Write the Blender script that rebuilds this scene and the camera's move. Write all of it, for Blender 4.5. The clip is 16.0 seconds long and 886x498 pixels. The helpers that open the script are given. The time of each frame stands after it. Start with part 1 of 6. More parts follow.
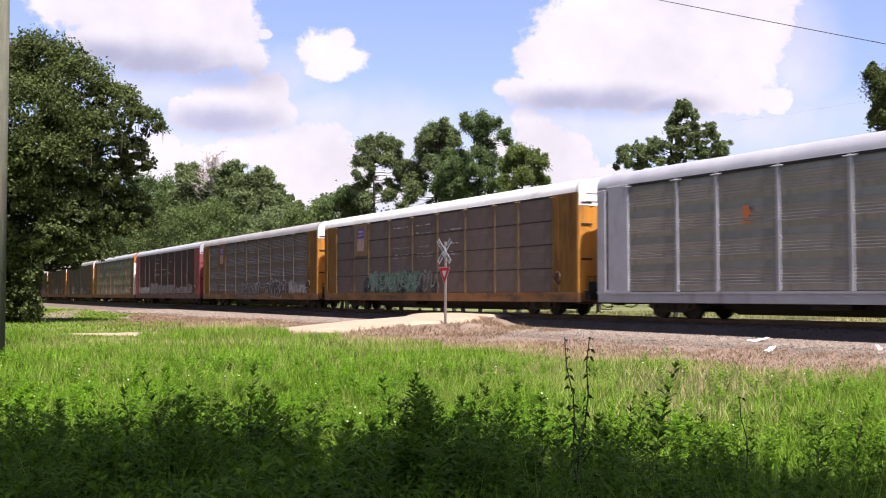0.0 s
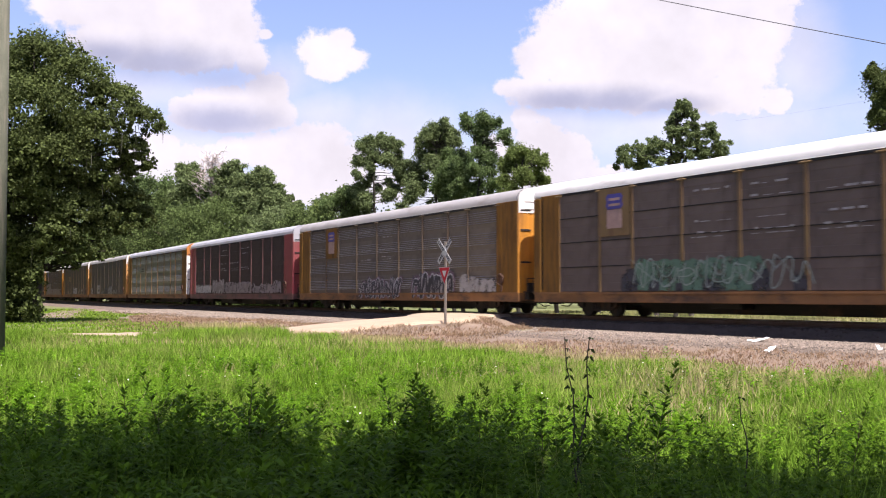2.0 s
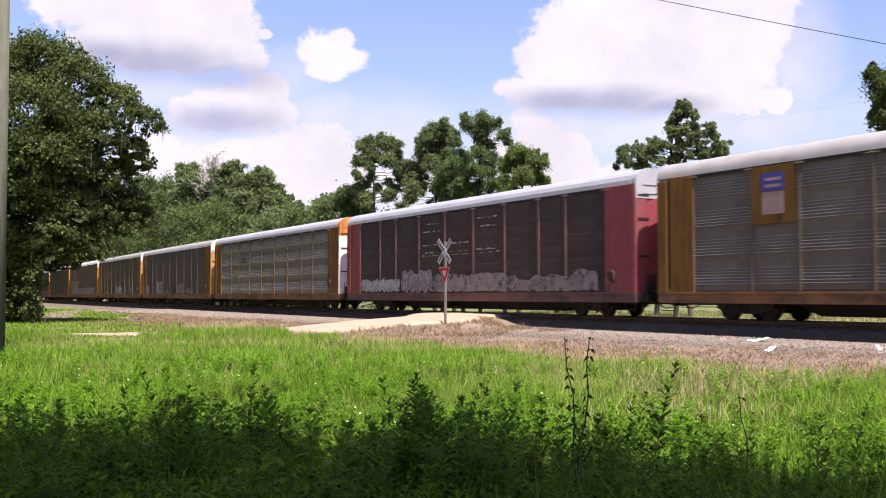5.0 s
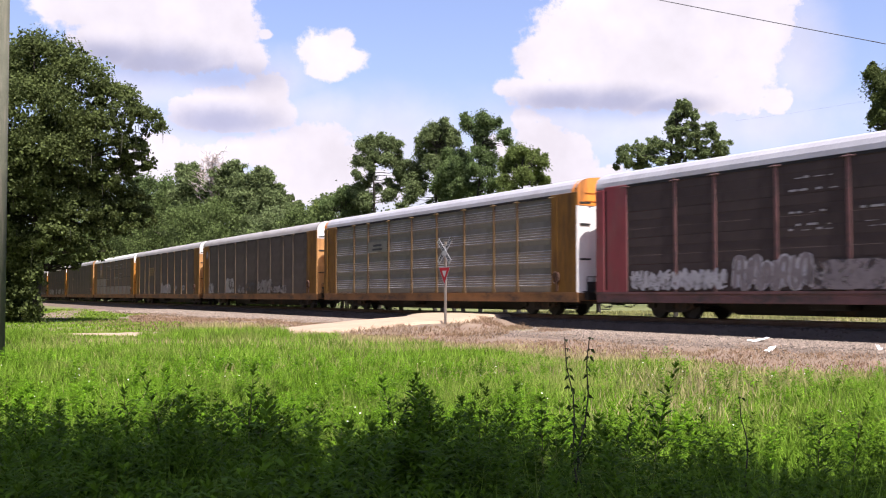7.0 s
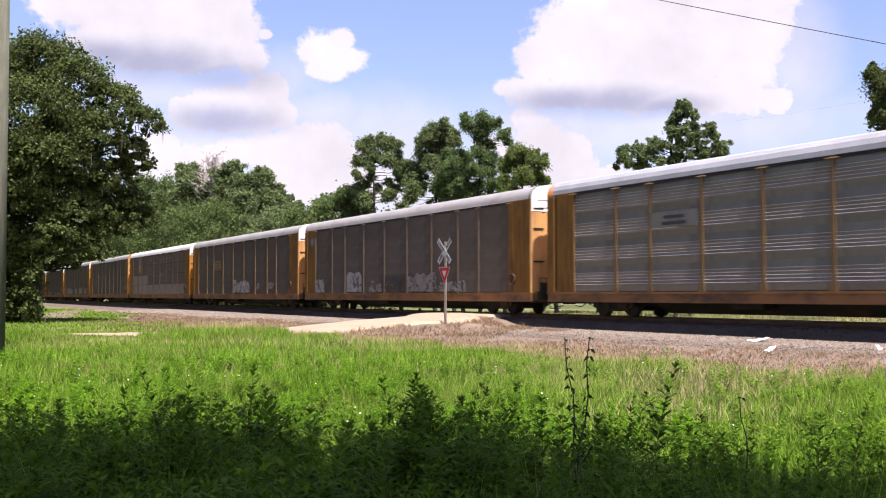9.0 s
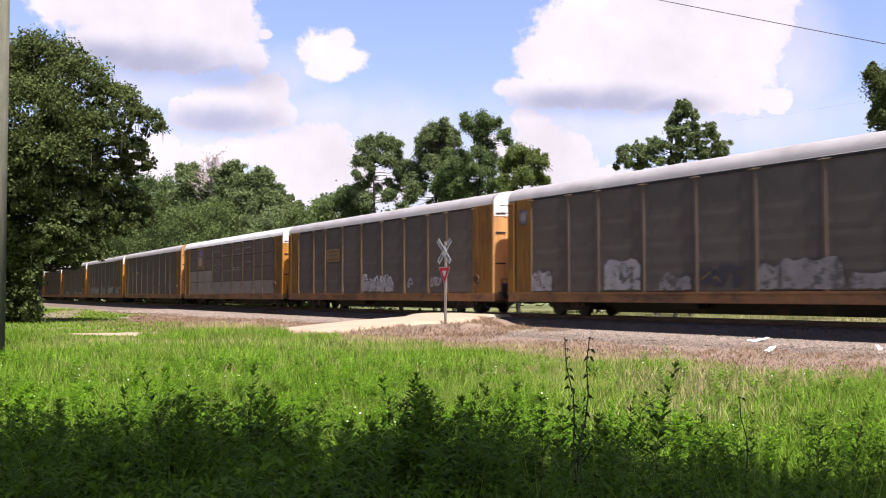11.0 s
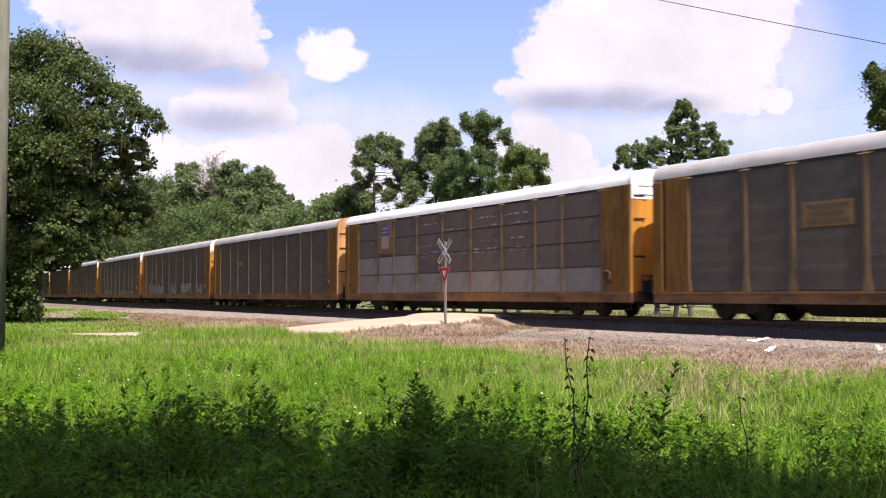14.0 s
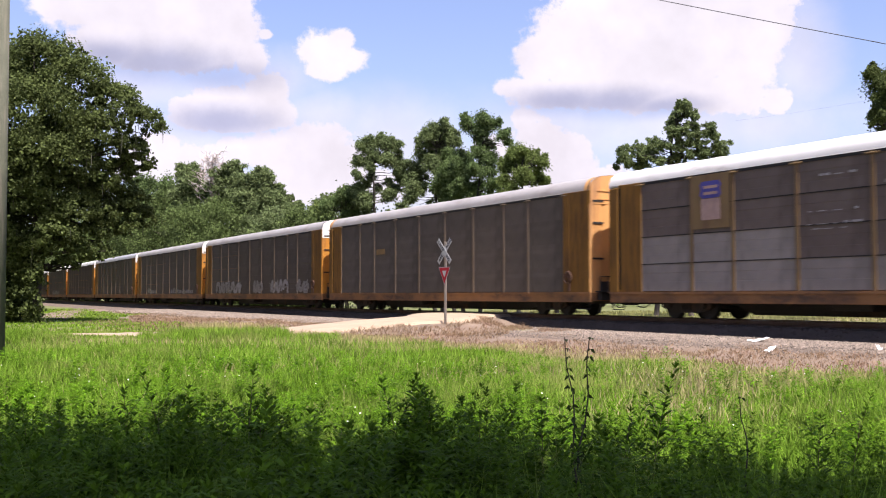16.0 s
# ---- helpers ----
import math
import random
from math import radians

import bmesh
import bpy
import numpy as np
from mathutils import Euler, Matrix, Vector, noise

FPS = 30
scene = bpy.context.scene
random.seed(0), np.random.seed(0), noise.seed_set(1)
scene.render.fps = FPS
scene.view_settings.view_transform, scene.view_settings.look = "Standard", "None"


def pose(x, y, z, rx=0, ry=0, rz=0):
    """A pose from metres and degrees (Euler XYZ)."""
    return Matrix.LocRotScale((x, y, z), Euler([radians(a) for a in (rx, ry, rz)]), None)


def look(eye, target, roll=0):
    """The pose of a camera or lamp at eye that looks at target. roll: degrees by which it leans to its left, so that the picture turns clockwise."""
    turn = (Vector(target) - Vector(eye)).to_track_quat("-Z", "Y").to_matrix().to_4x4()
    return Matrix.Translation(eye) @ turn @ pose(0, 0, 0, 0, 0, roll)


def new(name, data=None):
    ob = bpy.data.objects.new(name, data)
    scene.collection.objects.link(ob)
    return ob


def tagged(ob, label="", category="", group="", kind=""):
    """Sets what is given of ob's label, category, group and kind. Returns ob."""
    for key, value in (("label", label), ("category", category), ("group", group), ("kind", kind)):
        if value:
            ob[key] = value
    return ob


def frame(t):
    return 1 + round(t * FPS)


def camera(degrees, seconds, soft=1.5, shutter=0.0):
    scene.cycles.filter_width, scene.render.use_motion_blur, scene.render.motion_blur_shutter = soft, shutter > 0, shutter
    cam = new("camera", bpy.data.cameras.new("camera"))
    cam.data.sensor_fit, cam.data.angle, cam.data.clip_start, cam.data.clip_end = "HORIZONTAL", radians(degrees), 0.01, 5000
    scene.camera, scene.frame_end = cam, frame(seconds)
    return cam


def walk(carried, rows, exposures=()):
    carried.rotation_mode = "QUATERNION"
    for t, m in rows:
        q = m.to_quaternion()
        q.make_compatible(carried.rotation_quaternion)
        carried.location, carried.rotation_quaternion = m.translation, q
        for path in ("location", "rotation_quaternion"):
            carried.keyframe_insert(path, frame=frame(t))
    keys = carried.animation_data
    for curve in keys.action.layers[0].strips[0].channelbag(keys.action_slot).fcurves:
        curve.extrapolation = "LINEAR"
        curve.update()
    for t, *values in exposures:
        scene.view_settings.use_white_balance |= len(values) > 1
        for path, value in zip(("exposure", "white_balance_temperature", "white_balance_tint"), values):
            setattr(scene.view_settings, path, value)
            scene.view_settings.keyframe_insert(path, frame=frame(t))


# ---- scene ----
# ---------- the camera stands still on the verge ----------
EYE = (0.0, 0.0, 1.6)
YAW, PITCH = 29.662, 2.567
cam = camera(46.27, 16.0, soft=1.1, shutter=0.4)
STAND = pose(0, 0, 1.6, 90 + PITCH, 0, 60.338)
walk(cam, [(0, STAND), (16, STAND)], exposures=[(0, 1.5, 6350, 20), (16, 1.5, 6350, 20)])

FWD = Vector((-math.cos(radians(YAW)), math.sin(radians(YAW)), 0))
RGT = Vector((math.sin(radians(YAW)), math.cos(radians(YAW)), 0))


def plant(az, depth, z=0.0):
    """A place on the ground: lateral tangent az (right positive) and depth ahead of the stand."""
    p = FWD * depth + RGT * (az * depth)
    return Vector((p.x, p.y, z))


# ---------- track geometry: a very wide curve ----------
CURVE, FACE_Y, RAIL_Z = 0.000278, 25.954, 0.75
HALF_W, PITCH_L = 1.6, 28.65


def track(s, d):
    """The place s metres along the line, d metres beyond the near car sides."""
    a, r = CURVE * s, 1 / CURVE
    return ((r - d) * math.sin(a), FACE_Y + r - (r - d) * math.cos(a), math.degrees(a))


def travelled(t):
    return 11.9674 * t + 0.04591 * t * t - 0.000464 * t ** 3


# ---------- sky, clouds and sun ----------
SUN_SLOPE = (0.56, -0.030)
SUN_TO = Vector((*SUN_SLOPE, 1.0)).normalized()
world = bpy.data.worlds.new("sky")
scene.world = world
world.use_nodes = True
wn, wl = world.node_tree.nodes, world.node_tree.links
wn.clear()


def wset(sock, v):
    if hasattr(v, "is_output"):
        wl.new(v, sock)
    else:
        sock.default_value = v


def wmath(op, a, b=0.0, c=0.0, clamp=False):
    n = wn.new("ShaderNodeMath")
    n.operation, n.use_clamp = op, clamp
    wset(n.inputs[0], a), wset(n.inputs[1], b), wset(n.inputs[2], c)
    return n.outputs[0]


def wvec(op, a, b=(0, 0, 0)):
    n = wn.new("ShaderNodeVectorMath")
    n.operation = op
    wset(n.inputs[0], a), wset(n.inputs[1], b)
    return n.outputs["Value"] if op in ("LENGTH", "DOT_PRODUCT") else n.outputs["Vector"]


SKY_GAIN, CLOUD_LIT, CLOUD_GREY = 0.074, 0.36, 0.205
skytex = wn.new("ShaderNodeTexSky")
skytex.sky_type, skytex.sun_disc = "NISHITA", False
skytex.sun_elevation = math.asin(SUN_TO.z)
skytex.sun_rotation = math.atan2(SUN_TO.x, SUN_TO.y)
skytex.air_density, skytex.dust_density, skytex.ozone_density = 1.0, 2.2, 1.0
geo = wn.new("ShaderNodeTexCoord")
direction = geo.outputs["Generated"]
az = wmath("ARCTAN2", wvec("DOT_PRODUCT", direction, tuple(RGT)), wvec("DOT_PRODUCT", direction, tuple(FWD)))
sep = wn.new("ShaderNodeSeparateXYZ")
wl.new(direction, sep.inputs[0])
el = wmath("ARCSINE", sep.outputs[2])
comb = wn.new("ShaderNodeCombineXYZ")
wl.new(az, comb.inputs[0]), wl.new(el, comb.inputs[1])
angle = comb.outputs[0]


def wnoise(scale, detail, rough, vec=None):
    n = wn.new("ShaderNodeTexNoise")
    n.inputs["Scale"].default_value, n.inputs["Detail"].default_value, n.inputs["Roughness"].default_value = scale, detail, rough
    wl.new(vec or angle, n.inputs["Vector"])
    return n.outputs["Fac"]


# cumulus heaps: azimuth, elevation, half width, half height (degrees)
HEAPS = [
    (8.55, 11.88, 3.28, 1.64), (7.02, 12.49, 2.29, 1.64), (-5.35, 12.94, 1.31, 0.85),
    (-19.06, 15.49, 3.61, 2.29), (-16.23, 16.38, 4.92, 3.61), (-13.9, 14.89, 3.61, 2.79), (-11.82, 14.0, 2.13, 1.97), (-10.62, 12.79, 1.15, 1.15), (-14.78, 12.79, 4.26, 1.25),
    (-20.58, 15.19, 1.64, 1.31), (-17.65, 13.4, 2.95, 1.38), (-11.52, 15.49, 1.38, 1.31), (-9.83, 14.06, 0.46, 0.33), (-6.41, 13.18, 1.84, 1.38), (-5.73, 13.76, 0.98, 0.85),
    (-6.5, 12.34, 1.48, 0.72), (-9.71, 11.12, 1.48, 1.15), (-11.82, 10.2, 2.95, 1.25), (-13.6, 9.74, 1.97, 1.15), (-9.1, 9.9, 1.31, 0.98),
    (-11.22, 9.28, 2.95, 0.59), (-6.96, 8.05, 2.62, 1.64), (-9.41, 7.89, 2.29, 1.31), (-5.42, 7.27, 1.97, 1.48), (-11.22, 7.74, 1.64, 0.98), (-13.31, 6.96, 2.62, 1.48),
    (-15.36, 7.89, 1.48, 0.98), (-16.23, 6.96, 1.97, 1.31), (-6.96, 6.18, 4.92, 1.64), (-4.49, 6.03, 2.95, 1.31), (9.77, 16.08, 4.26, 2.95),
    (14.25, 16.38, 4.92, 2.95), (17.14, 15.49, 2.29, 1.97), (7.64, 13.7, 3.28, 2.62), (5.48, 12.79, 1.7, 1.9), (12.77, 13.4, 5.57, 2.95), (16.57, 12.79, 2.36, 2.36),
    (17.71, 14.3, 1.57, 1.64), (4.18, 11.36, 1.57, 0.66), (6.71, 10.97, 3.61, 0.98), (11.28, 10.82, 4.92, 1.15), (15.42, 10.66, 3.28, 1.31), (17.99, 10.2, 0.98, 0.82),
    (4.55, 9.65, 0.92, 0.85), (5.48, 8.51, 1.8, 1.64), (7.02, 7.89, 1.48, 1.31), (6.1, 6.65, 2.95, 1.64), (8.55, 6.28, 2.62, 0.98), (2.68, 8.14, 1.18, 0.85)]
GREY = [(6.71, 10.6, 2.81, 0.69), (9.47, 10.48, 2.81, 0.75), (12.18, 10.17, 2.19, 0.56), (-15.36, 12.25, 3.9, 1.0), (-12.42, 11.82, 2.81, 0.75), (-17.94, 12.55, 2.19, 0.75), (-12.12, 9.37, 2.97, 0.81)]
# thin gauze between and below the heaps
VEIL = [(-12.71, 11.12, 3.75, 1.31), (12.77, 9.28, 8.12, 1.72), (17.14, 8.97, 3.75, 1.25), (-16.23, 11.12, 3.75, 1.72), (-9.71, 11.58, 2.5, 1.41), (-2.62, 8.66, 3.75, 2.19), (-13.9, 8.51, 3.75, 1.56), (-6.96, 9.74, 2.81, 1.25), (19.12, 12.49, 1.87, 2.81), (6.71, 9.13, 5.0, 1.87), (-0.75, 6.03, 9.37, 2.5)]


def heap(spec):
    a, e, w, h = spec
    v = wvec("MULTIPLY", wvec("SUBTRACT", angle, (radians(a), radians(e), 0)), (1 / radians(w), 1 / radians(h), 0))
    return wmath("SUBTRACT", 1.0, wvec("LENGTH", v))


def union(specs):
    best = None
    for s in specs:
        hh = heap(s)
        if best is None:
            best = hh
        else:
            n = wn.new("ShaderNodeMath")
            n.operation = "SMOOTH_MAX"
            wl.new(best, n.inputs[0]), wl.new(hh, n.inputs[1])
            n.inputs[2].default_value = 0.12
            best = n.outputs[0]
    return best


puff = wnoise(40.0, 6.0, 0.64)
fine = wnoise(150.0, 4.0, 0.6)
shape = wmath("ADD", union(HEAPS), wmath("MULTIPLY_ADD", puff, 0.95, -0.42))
shape = wmath("ADD", shape, wmath("MULTIPLY_ADD", fine, 0.5, -0.25))
# scattered cloud over the rest of the sky
wide = wmath("MULTIPLY_ADD", wnoise(2.6, 6.0, 0.6, direction), 5.0, -3.35)
inview = wn.new("ShaderNodeMapRange")
inview.interpolation_type = "SMOOTHSTEP"
wl.new(wvec("DOT_PRODUCT", direction, tuple(FWD)), inview.inputs["Value"])
inview.inputs["From Min"].default_value, inview.inputs["From Max"].default_value = 0.80, 0.90
mixs = wn.new("ShaderNodeMix")
mixs.data_type = "FLOAT"
wl.new(inview.outputs[0], mixs.inputs[0]), wl.new(wide, mixs.inputs[2]), wl.new(shape, mixs.inputs[3])
cover = wn.new("ShaderNodeMapRange")
cover.interpolation_type = "SMOOTHSTEP"
wl.new(mixs.outputs[0], cover.inputs["Value"])
cover.inputs["From Min"].default_value, cover.inputs["From Max"].default_value = 0.0, 0.36
gauze = wn.new("ShaderNodeMapRange")
gauze.interpolation_type = "SMOOTHSTEP"
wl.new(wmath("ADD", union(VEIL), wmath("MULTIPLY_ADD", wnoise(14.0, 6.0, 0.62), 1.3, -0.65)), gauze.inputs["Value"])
gauze.inputs["From Min"].default_value, gauze.inputs["From Max"].default_value = -0.80, 0.95
gauze.inputs["To Max"].default_value = 0.62
veil = wmath("MULTIPLY", gauze.outputs[0], inview.outputs[0])
covered = wmath("MAXIMUM", cover.outputs[0], veil)
shade = wn.new("ShaderNodeMapRange")
shade.interpolation_type = "SMOOTHSTEP"
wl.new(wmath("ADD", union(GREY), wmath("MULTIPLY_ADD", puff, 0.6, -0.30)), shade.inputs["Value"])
shade.inputs["From Min"].default_value, shade.inputs["From Max"].default_value = -0.75, 0.85
gc = wn.new("ShaderNodeMix")
gc.data_type = "RGBA"
wl.new(shade.outputs[0], gc.inputs[0])
gc.inputs[6].default_value = (CLOUD_LIT, CLOUD_LIT * 0.965, CLOUD_LIT * 1.0, 1)
gc.inputs[7].default_value = (CLOUD_GREY * 0.95, CLOUD_GREY * 0.99, CLOUD_GREY * 1.26, 1)
soft_n = wn.new("ShaderNodeMapRange")
wl.new(wnoise(11.0, 5.0, 0.55), soft_n.inputs["Value"])
soft_n.inputs["From Min"].default_value, soft_n.inputs["From Max"].default_value = 0.35, 0.65
soft_n.inputs["To Min"].default_value, soft_n.inputs["To Max"].default_value = 0.86, 1.04
body = wn.new("ShaderNodeMix")
body.data_type, body.blend_type = "RGBA", "MULTIPLY"
body.inputs[0].default_value = 1.0
wl.new(gc.outputs[2], body.inputs[6]), wl.new(soft_n.outputs[0], body.inputs[7])
skyc = wn.new("ShaderNodeMix")
skyc.data_type, skyc.blend_type = "RGBA", "MULTIPLY"
skyc.inputs[0].default_value = 1.0
wl.new(skytex.outputs[0], skyc.inputs[6])
skyc.inputs[7].default_value = (SKY_GAIN * 1.02, SKY_GAIN * 0.97, SKY_GAIN * 1.07, 1)
both = wn.new("ShaderNodeMix")
both.data_type = "RGBA"
wl.new(covered, both.inputs[0]), wl.new(skyc.outputs[2], both.inputs[6]), wl.new(body.outputs[2], both.inputs[7])
bg = wn.new("ShaderNodeBackground")
wl.new(both.outputs[2], bg.inputs[0])
bg.inputs[1].default_value = 1.0
wout = wn.new("ShaderNodeOutputWorld")
wl.new(bg.outputs[0], wout.inputs[0])

sun = bpy.data.lights.new("sun", "SUN")
sun.energy, sun.angle, sun.color = 4.1, radians(0.55), (1.0, 0.96, 0.88)
sun_ob = new("sun", sun)
sun_ob.matrix_world = look(SUN_TO * 100, (0, 0, 0))


# ---------- materials ----------
def material(name, color, rough=0.7, metal=0.0, vary=0.25, scale=1.2, fine_scale=30.0, dirt=None, dirt_amount=0.0,
             dirt_scale=(1, 1, 1), bump=0.15, per="", spread=0.0, trans=0.0, spec=0.5, holes=0.0):
    """A surface with two scales of variation, an optional dirt colour and fine relief."""
    m = bpy.data.materials.new(name)
    m.use_nodes = True
    nt = m.node_tree
    n, l = nt.nodes, nt.links
    b = n["Principled BSDF"]
    b.inputs["Roughness"].default_value, b.inputs["Metallic"].default_value = rough, metal
    b.inputs["Specular IOR Level"].default_value = spec
    tc = n.new("ShaderNodeTexCoord")
    n1, n2 = n.new("ShaderNodeTexNoise"), n.new("ShaderNodeTexNoise")
    n1.inputs["Scale"].default_value, n1.inputs["Detail"].default_value = scale, 4
    n2.inputs["Scale"].default_value, n2.inputs["Detail"].default_value = fine_scale, 3
    l.new(tc.outputs["Object"], n1.inputs["Vector"]), l.new(tc.outputs["Object"], n2.inputs["Vector"])
    add = n.new("ShaderNodeMath")
    add.operation = "MULTIPLY_ADD"
    l.new(n2.outputs[0], add.inputs[0]), l.new(n1.outputs[0], add.inputs[2])
    add.inputs[1].default_value = 0.5
    ramp = n.new("ShaderNodeMapRange")
    l.new(add.outputs[0], ramp.inputs["Value"])
    ramp.inputs["From Min"].default_value, ramp.inputs["From Max"].default_value = 0.45, 1.05
    ramp.inputs["To Min"].default_value, ramp.inputs["To Max"].default_value = 1 - vary, 1 + vary
    value = ramp.outputs[0]
    if per:
        src = n.new("ShaderNodeObjectInfo") if per == "object" else n.new("ShaderNodeNewGeometry")
        rnd = src.outputs["Random"] if per == "object" else src.outputs["Random Per Island"]
        mr = n.new("ShaderNodeMapRange")
        l.new(rnd, mr.inputs["Value"])
        mr.inputs["To Min"].default_value, mr.inputs["To Max"].default_value = 1 - spread, 1 + spread
        mu = n.new("ShaderNodeMath")
        mu.operation = "MULTIPLY"
        l.new(value, mu.inputs[0]), l.new(mr.outputs[0], mu.inputs[1])
        value = mu.outputs[0]
    mul = n.new("ShaderNodeMix")
    mul.data_type, mul.blend_type = "RGBA", "MULTIPLY"
    mul.inputs[0].default_value = 1
    mul.inputs[6].default_value = (*color, 1)
    l.new(value, mul.inputs[7])
    out = mul.outputs[2]
    if dirt:
        mp, n3 = n.new("ShaderNodeMapping"), n.new("ShaderNodeTexNoise")
        mp.inputs["Scale"].default_value = dirt_scale
        l.new(tc.outputs["Object"], mp.inputs[0]), l.new(mp.outputs[0], n3.inputs["Vector"])
        n3.inputs["Scale"].default_value, n3.inputs["Detail"].default_value, n3.inputs["Roughness"].default_value = 1.0, 6, 0.65
        mr3 = n.new("ShaderNodeMapRange")
        l.new(n3.outputs[0], mr3.inputs["Value"])
        mr3.inputs["From Min"].default_value, mr3.inputs["From Max"].default_value = 0.62 - 0.3 * dirt_amount, 0.80 - 0.2 * dirt_amount
        mx = n.new("ShaderNodeMix")
        mx.data_type = "RGBA"
        l.new(mr3.outputs[0], mx.inputs[0]), l.new(out, mx.inputs[6])
        mx.inputs[7].default_value = (*dirt, 1)
        out = mx.outputs[2]
    l.new(out, b.inputs["Base Color"])
    if bump:
        bp = n.new("ShaderNodeBump")
        bp.inputs["Strength"].default_value, bp.inputs["Distance"].default_value = bump, 0.02
        l.new(n2.outputs[0], bp.inputs["Height"])
        l.new(bp.outputs[0], b.inputs["Normal"])
    if trans:
        tr, ms = n.new("ShaderNodeBsdfTranslucent"), n.new("ShaderNodeMixShader")
        l.new(out, tr.inputs["Color"])
        ms.inputs[0].default_value = trans
        l.new(b.outputs[0], ms.inputs[1]), l.new(tr.outputs[0], ms.inputs[2])
        l.new(ms.outputs[0], n["Material Output"].inputs[0])
    if holes:
        # worn-through paint: bare where a coarse and a fine grain are low
        nh, th, mh, cut = n.new("ShaderNodeTexNoise"), n.new("ShaderNodeBsdfTransparent"), n.new("ShaderNodeMixShader"), n.new("ShaderNodeMapRange")
        nh.inputs["Scale"].default_value, nh.inputs["Detail"].default_value, nh.inputs["Roughness"].default_value = 2.2, 6, 0.7
        l.new(tc.outputs["Object"], nh.inputs["Vector"]), l.new(nh.outputs[0], cut.inputs["Value"])
        cut.inputs["From Min"].default_value, cut.inputs["From Max"].default_value = holes - 0.08, holes + 0.08
        l.new(cut.outputs[0], mh.inputs[0]), l.new(th.outputs[0], mh.inputs[1]), l.new(b.outputs[0], mh.inputs[2])
        l.new(mh.outputs[0], n["Material Output"].inputs[0])
    return m


RUST, GRIME = (0.10, 0.045, 0.022), (0.045, 0.036, 0.03)
M = {}
STREAK = (1.4, 1.4, 0.25)
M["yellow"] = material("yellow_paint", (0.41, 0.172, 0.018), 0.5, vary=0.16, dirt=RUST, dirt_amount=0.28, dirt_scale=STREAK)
# yellow for wagon sides: grime, plus the sides' shade put into the colour
M["yellow_side"] = material("grimy_shaded_yellow_paint", (0.158, 0.079, 0.017), 0.6, vary=0.22, scale=0.7, dirt=(0.07, 0.036, 0.016), dirt_amount=0.55, dirt_scale=(3.0, 3.0, 0.5), spec=0.15)
M["peach"] = material("faded_peach_paint", (0.46, 0.235, 0.075), 0.55, vary=0.14, dirt=(0.22, 0.11, 0.05), dirt_amount=0.35, dirt_scale=STREAK)
M["orange"] = material("orange_paint", (0.62, 0.22, 0.03), 0.5, vary=0.16, dirt=RUST, dirt_amount=0.3, dirt_scale=STREAK)
M["red"] = material("red_paint", (0.19, 0.03, 0.036), 0.55, vary=0.2, dirt=(0.16, 0.07, 0.06), dirt_amount=0.35, dirt_scale=STREAK)
M["silver"] = material("grey_paint", (0.33, 0.325, 0.335), 0.5, vary=0.12, dirt=(0.2, 0.17, 0.15), dirt_amount=0.2, dirt_scale=STREAK)
M["tanpaint"] = material("faded_paint", (0.150, 0.094, 0.036), 0.6, vary=0.2, dirt=RUST, dirt_amount=0.4, dirt_scale=STREAK)
M["redgrime"] = material("grimy_red_paint", (0.132, 0.06, 0.054), 0.7, vary=0.25, dirt=GRIME, dirt_amount=0.5, dirt_scale=(0.9, 2, 2))
M["sill"] = material("grimy_sill_paint", (0.20, 0.092, 0.030), 0.65, vary=0.25, scale=1.0, dirt=(0.055, 0.030, 0.020), dirt_amount=0.5, dirt_scale=(0.9, 2, 2))
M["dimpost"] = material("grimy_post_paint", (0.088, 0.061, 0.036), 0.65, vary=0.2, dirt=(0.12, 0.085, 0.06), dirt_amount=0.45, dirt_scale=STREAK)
M["farfield"] = material("far_field_leaf", (0.23, 0.23, 0.085), 0.7, vary=0.3, scale=0.3, fine_scale=3, bump=0, per="island", spread=0.4, trans=0.35, spec=0.12, dirt=(0.27, 0.24, 0.12), dirt_amount=0.45, dirt_scale=(0.15, 0.15, 0.15))
M["herb"] = material("herb_leaf", (0.118, 0.238, 0.012), 0.6, vary=0.3, scale=1.0, fine_scale=6, bump=0, per="island", spread=0.35, trans=0.4, spec=0.04)
M["white"] = material("white_paint", (0.68, 0.665, 0.635), 0.5, vary=0.08, dirt=(0.4, 0.36, 0.31), dirt_amount=0.22, dirt_scale=STREAK)
PANEL_TINT = {"dark": (0.122, 0.105, 0.088), "brown": (0.165, 0.132, 0.114), "grey": (0.178, 0.154, 0.126), "steel": (0.335, 0.325, 0.30),
              "zinc": (0.25, 0.242, 0.225), "light": (0.3074, 0.276, 0.2486), "redbrown": (0.078, 0.060, 0.054)}
for key, col in PANEL_TINT.items():
    col = tuple(0.80 * k for k in col)
    bare = key in ("zinc", "steel")
    M["panel_" + key] = material("galvanised_" + key, col, 0.36 if bare else 0.7, metal=0.5 if bare else 0.05, vary=0.22, scale=0.8, dirt=tuple(c * 0.58 for c in col), dirt_amount=0.45,
                                 dirt_scale=(1.2, 1.2, 0.35), bump=0.08, per="object", spread=0.07, spec=0.08)
# pale rib metals: the bright catch-light along the ribs painted as colour
M["lit_rib"] = material("lit_rib_metal", (0.19, 0.186, 0.178), 0.45, metal=0.3, vary=0.35, scale=0.5, fine_scale=8, dirt=(0.16, 0.145, 0.13), dirt_amount=0.5, dirt_scale=(0.5, 1, 1), bump=0.05)
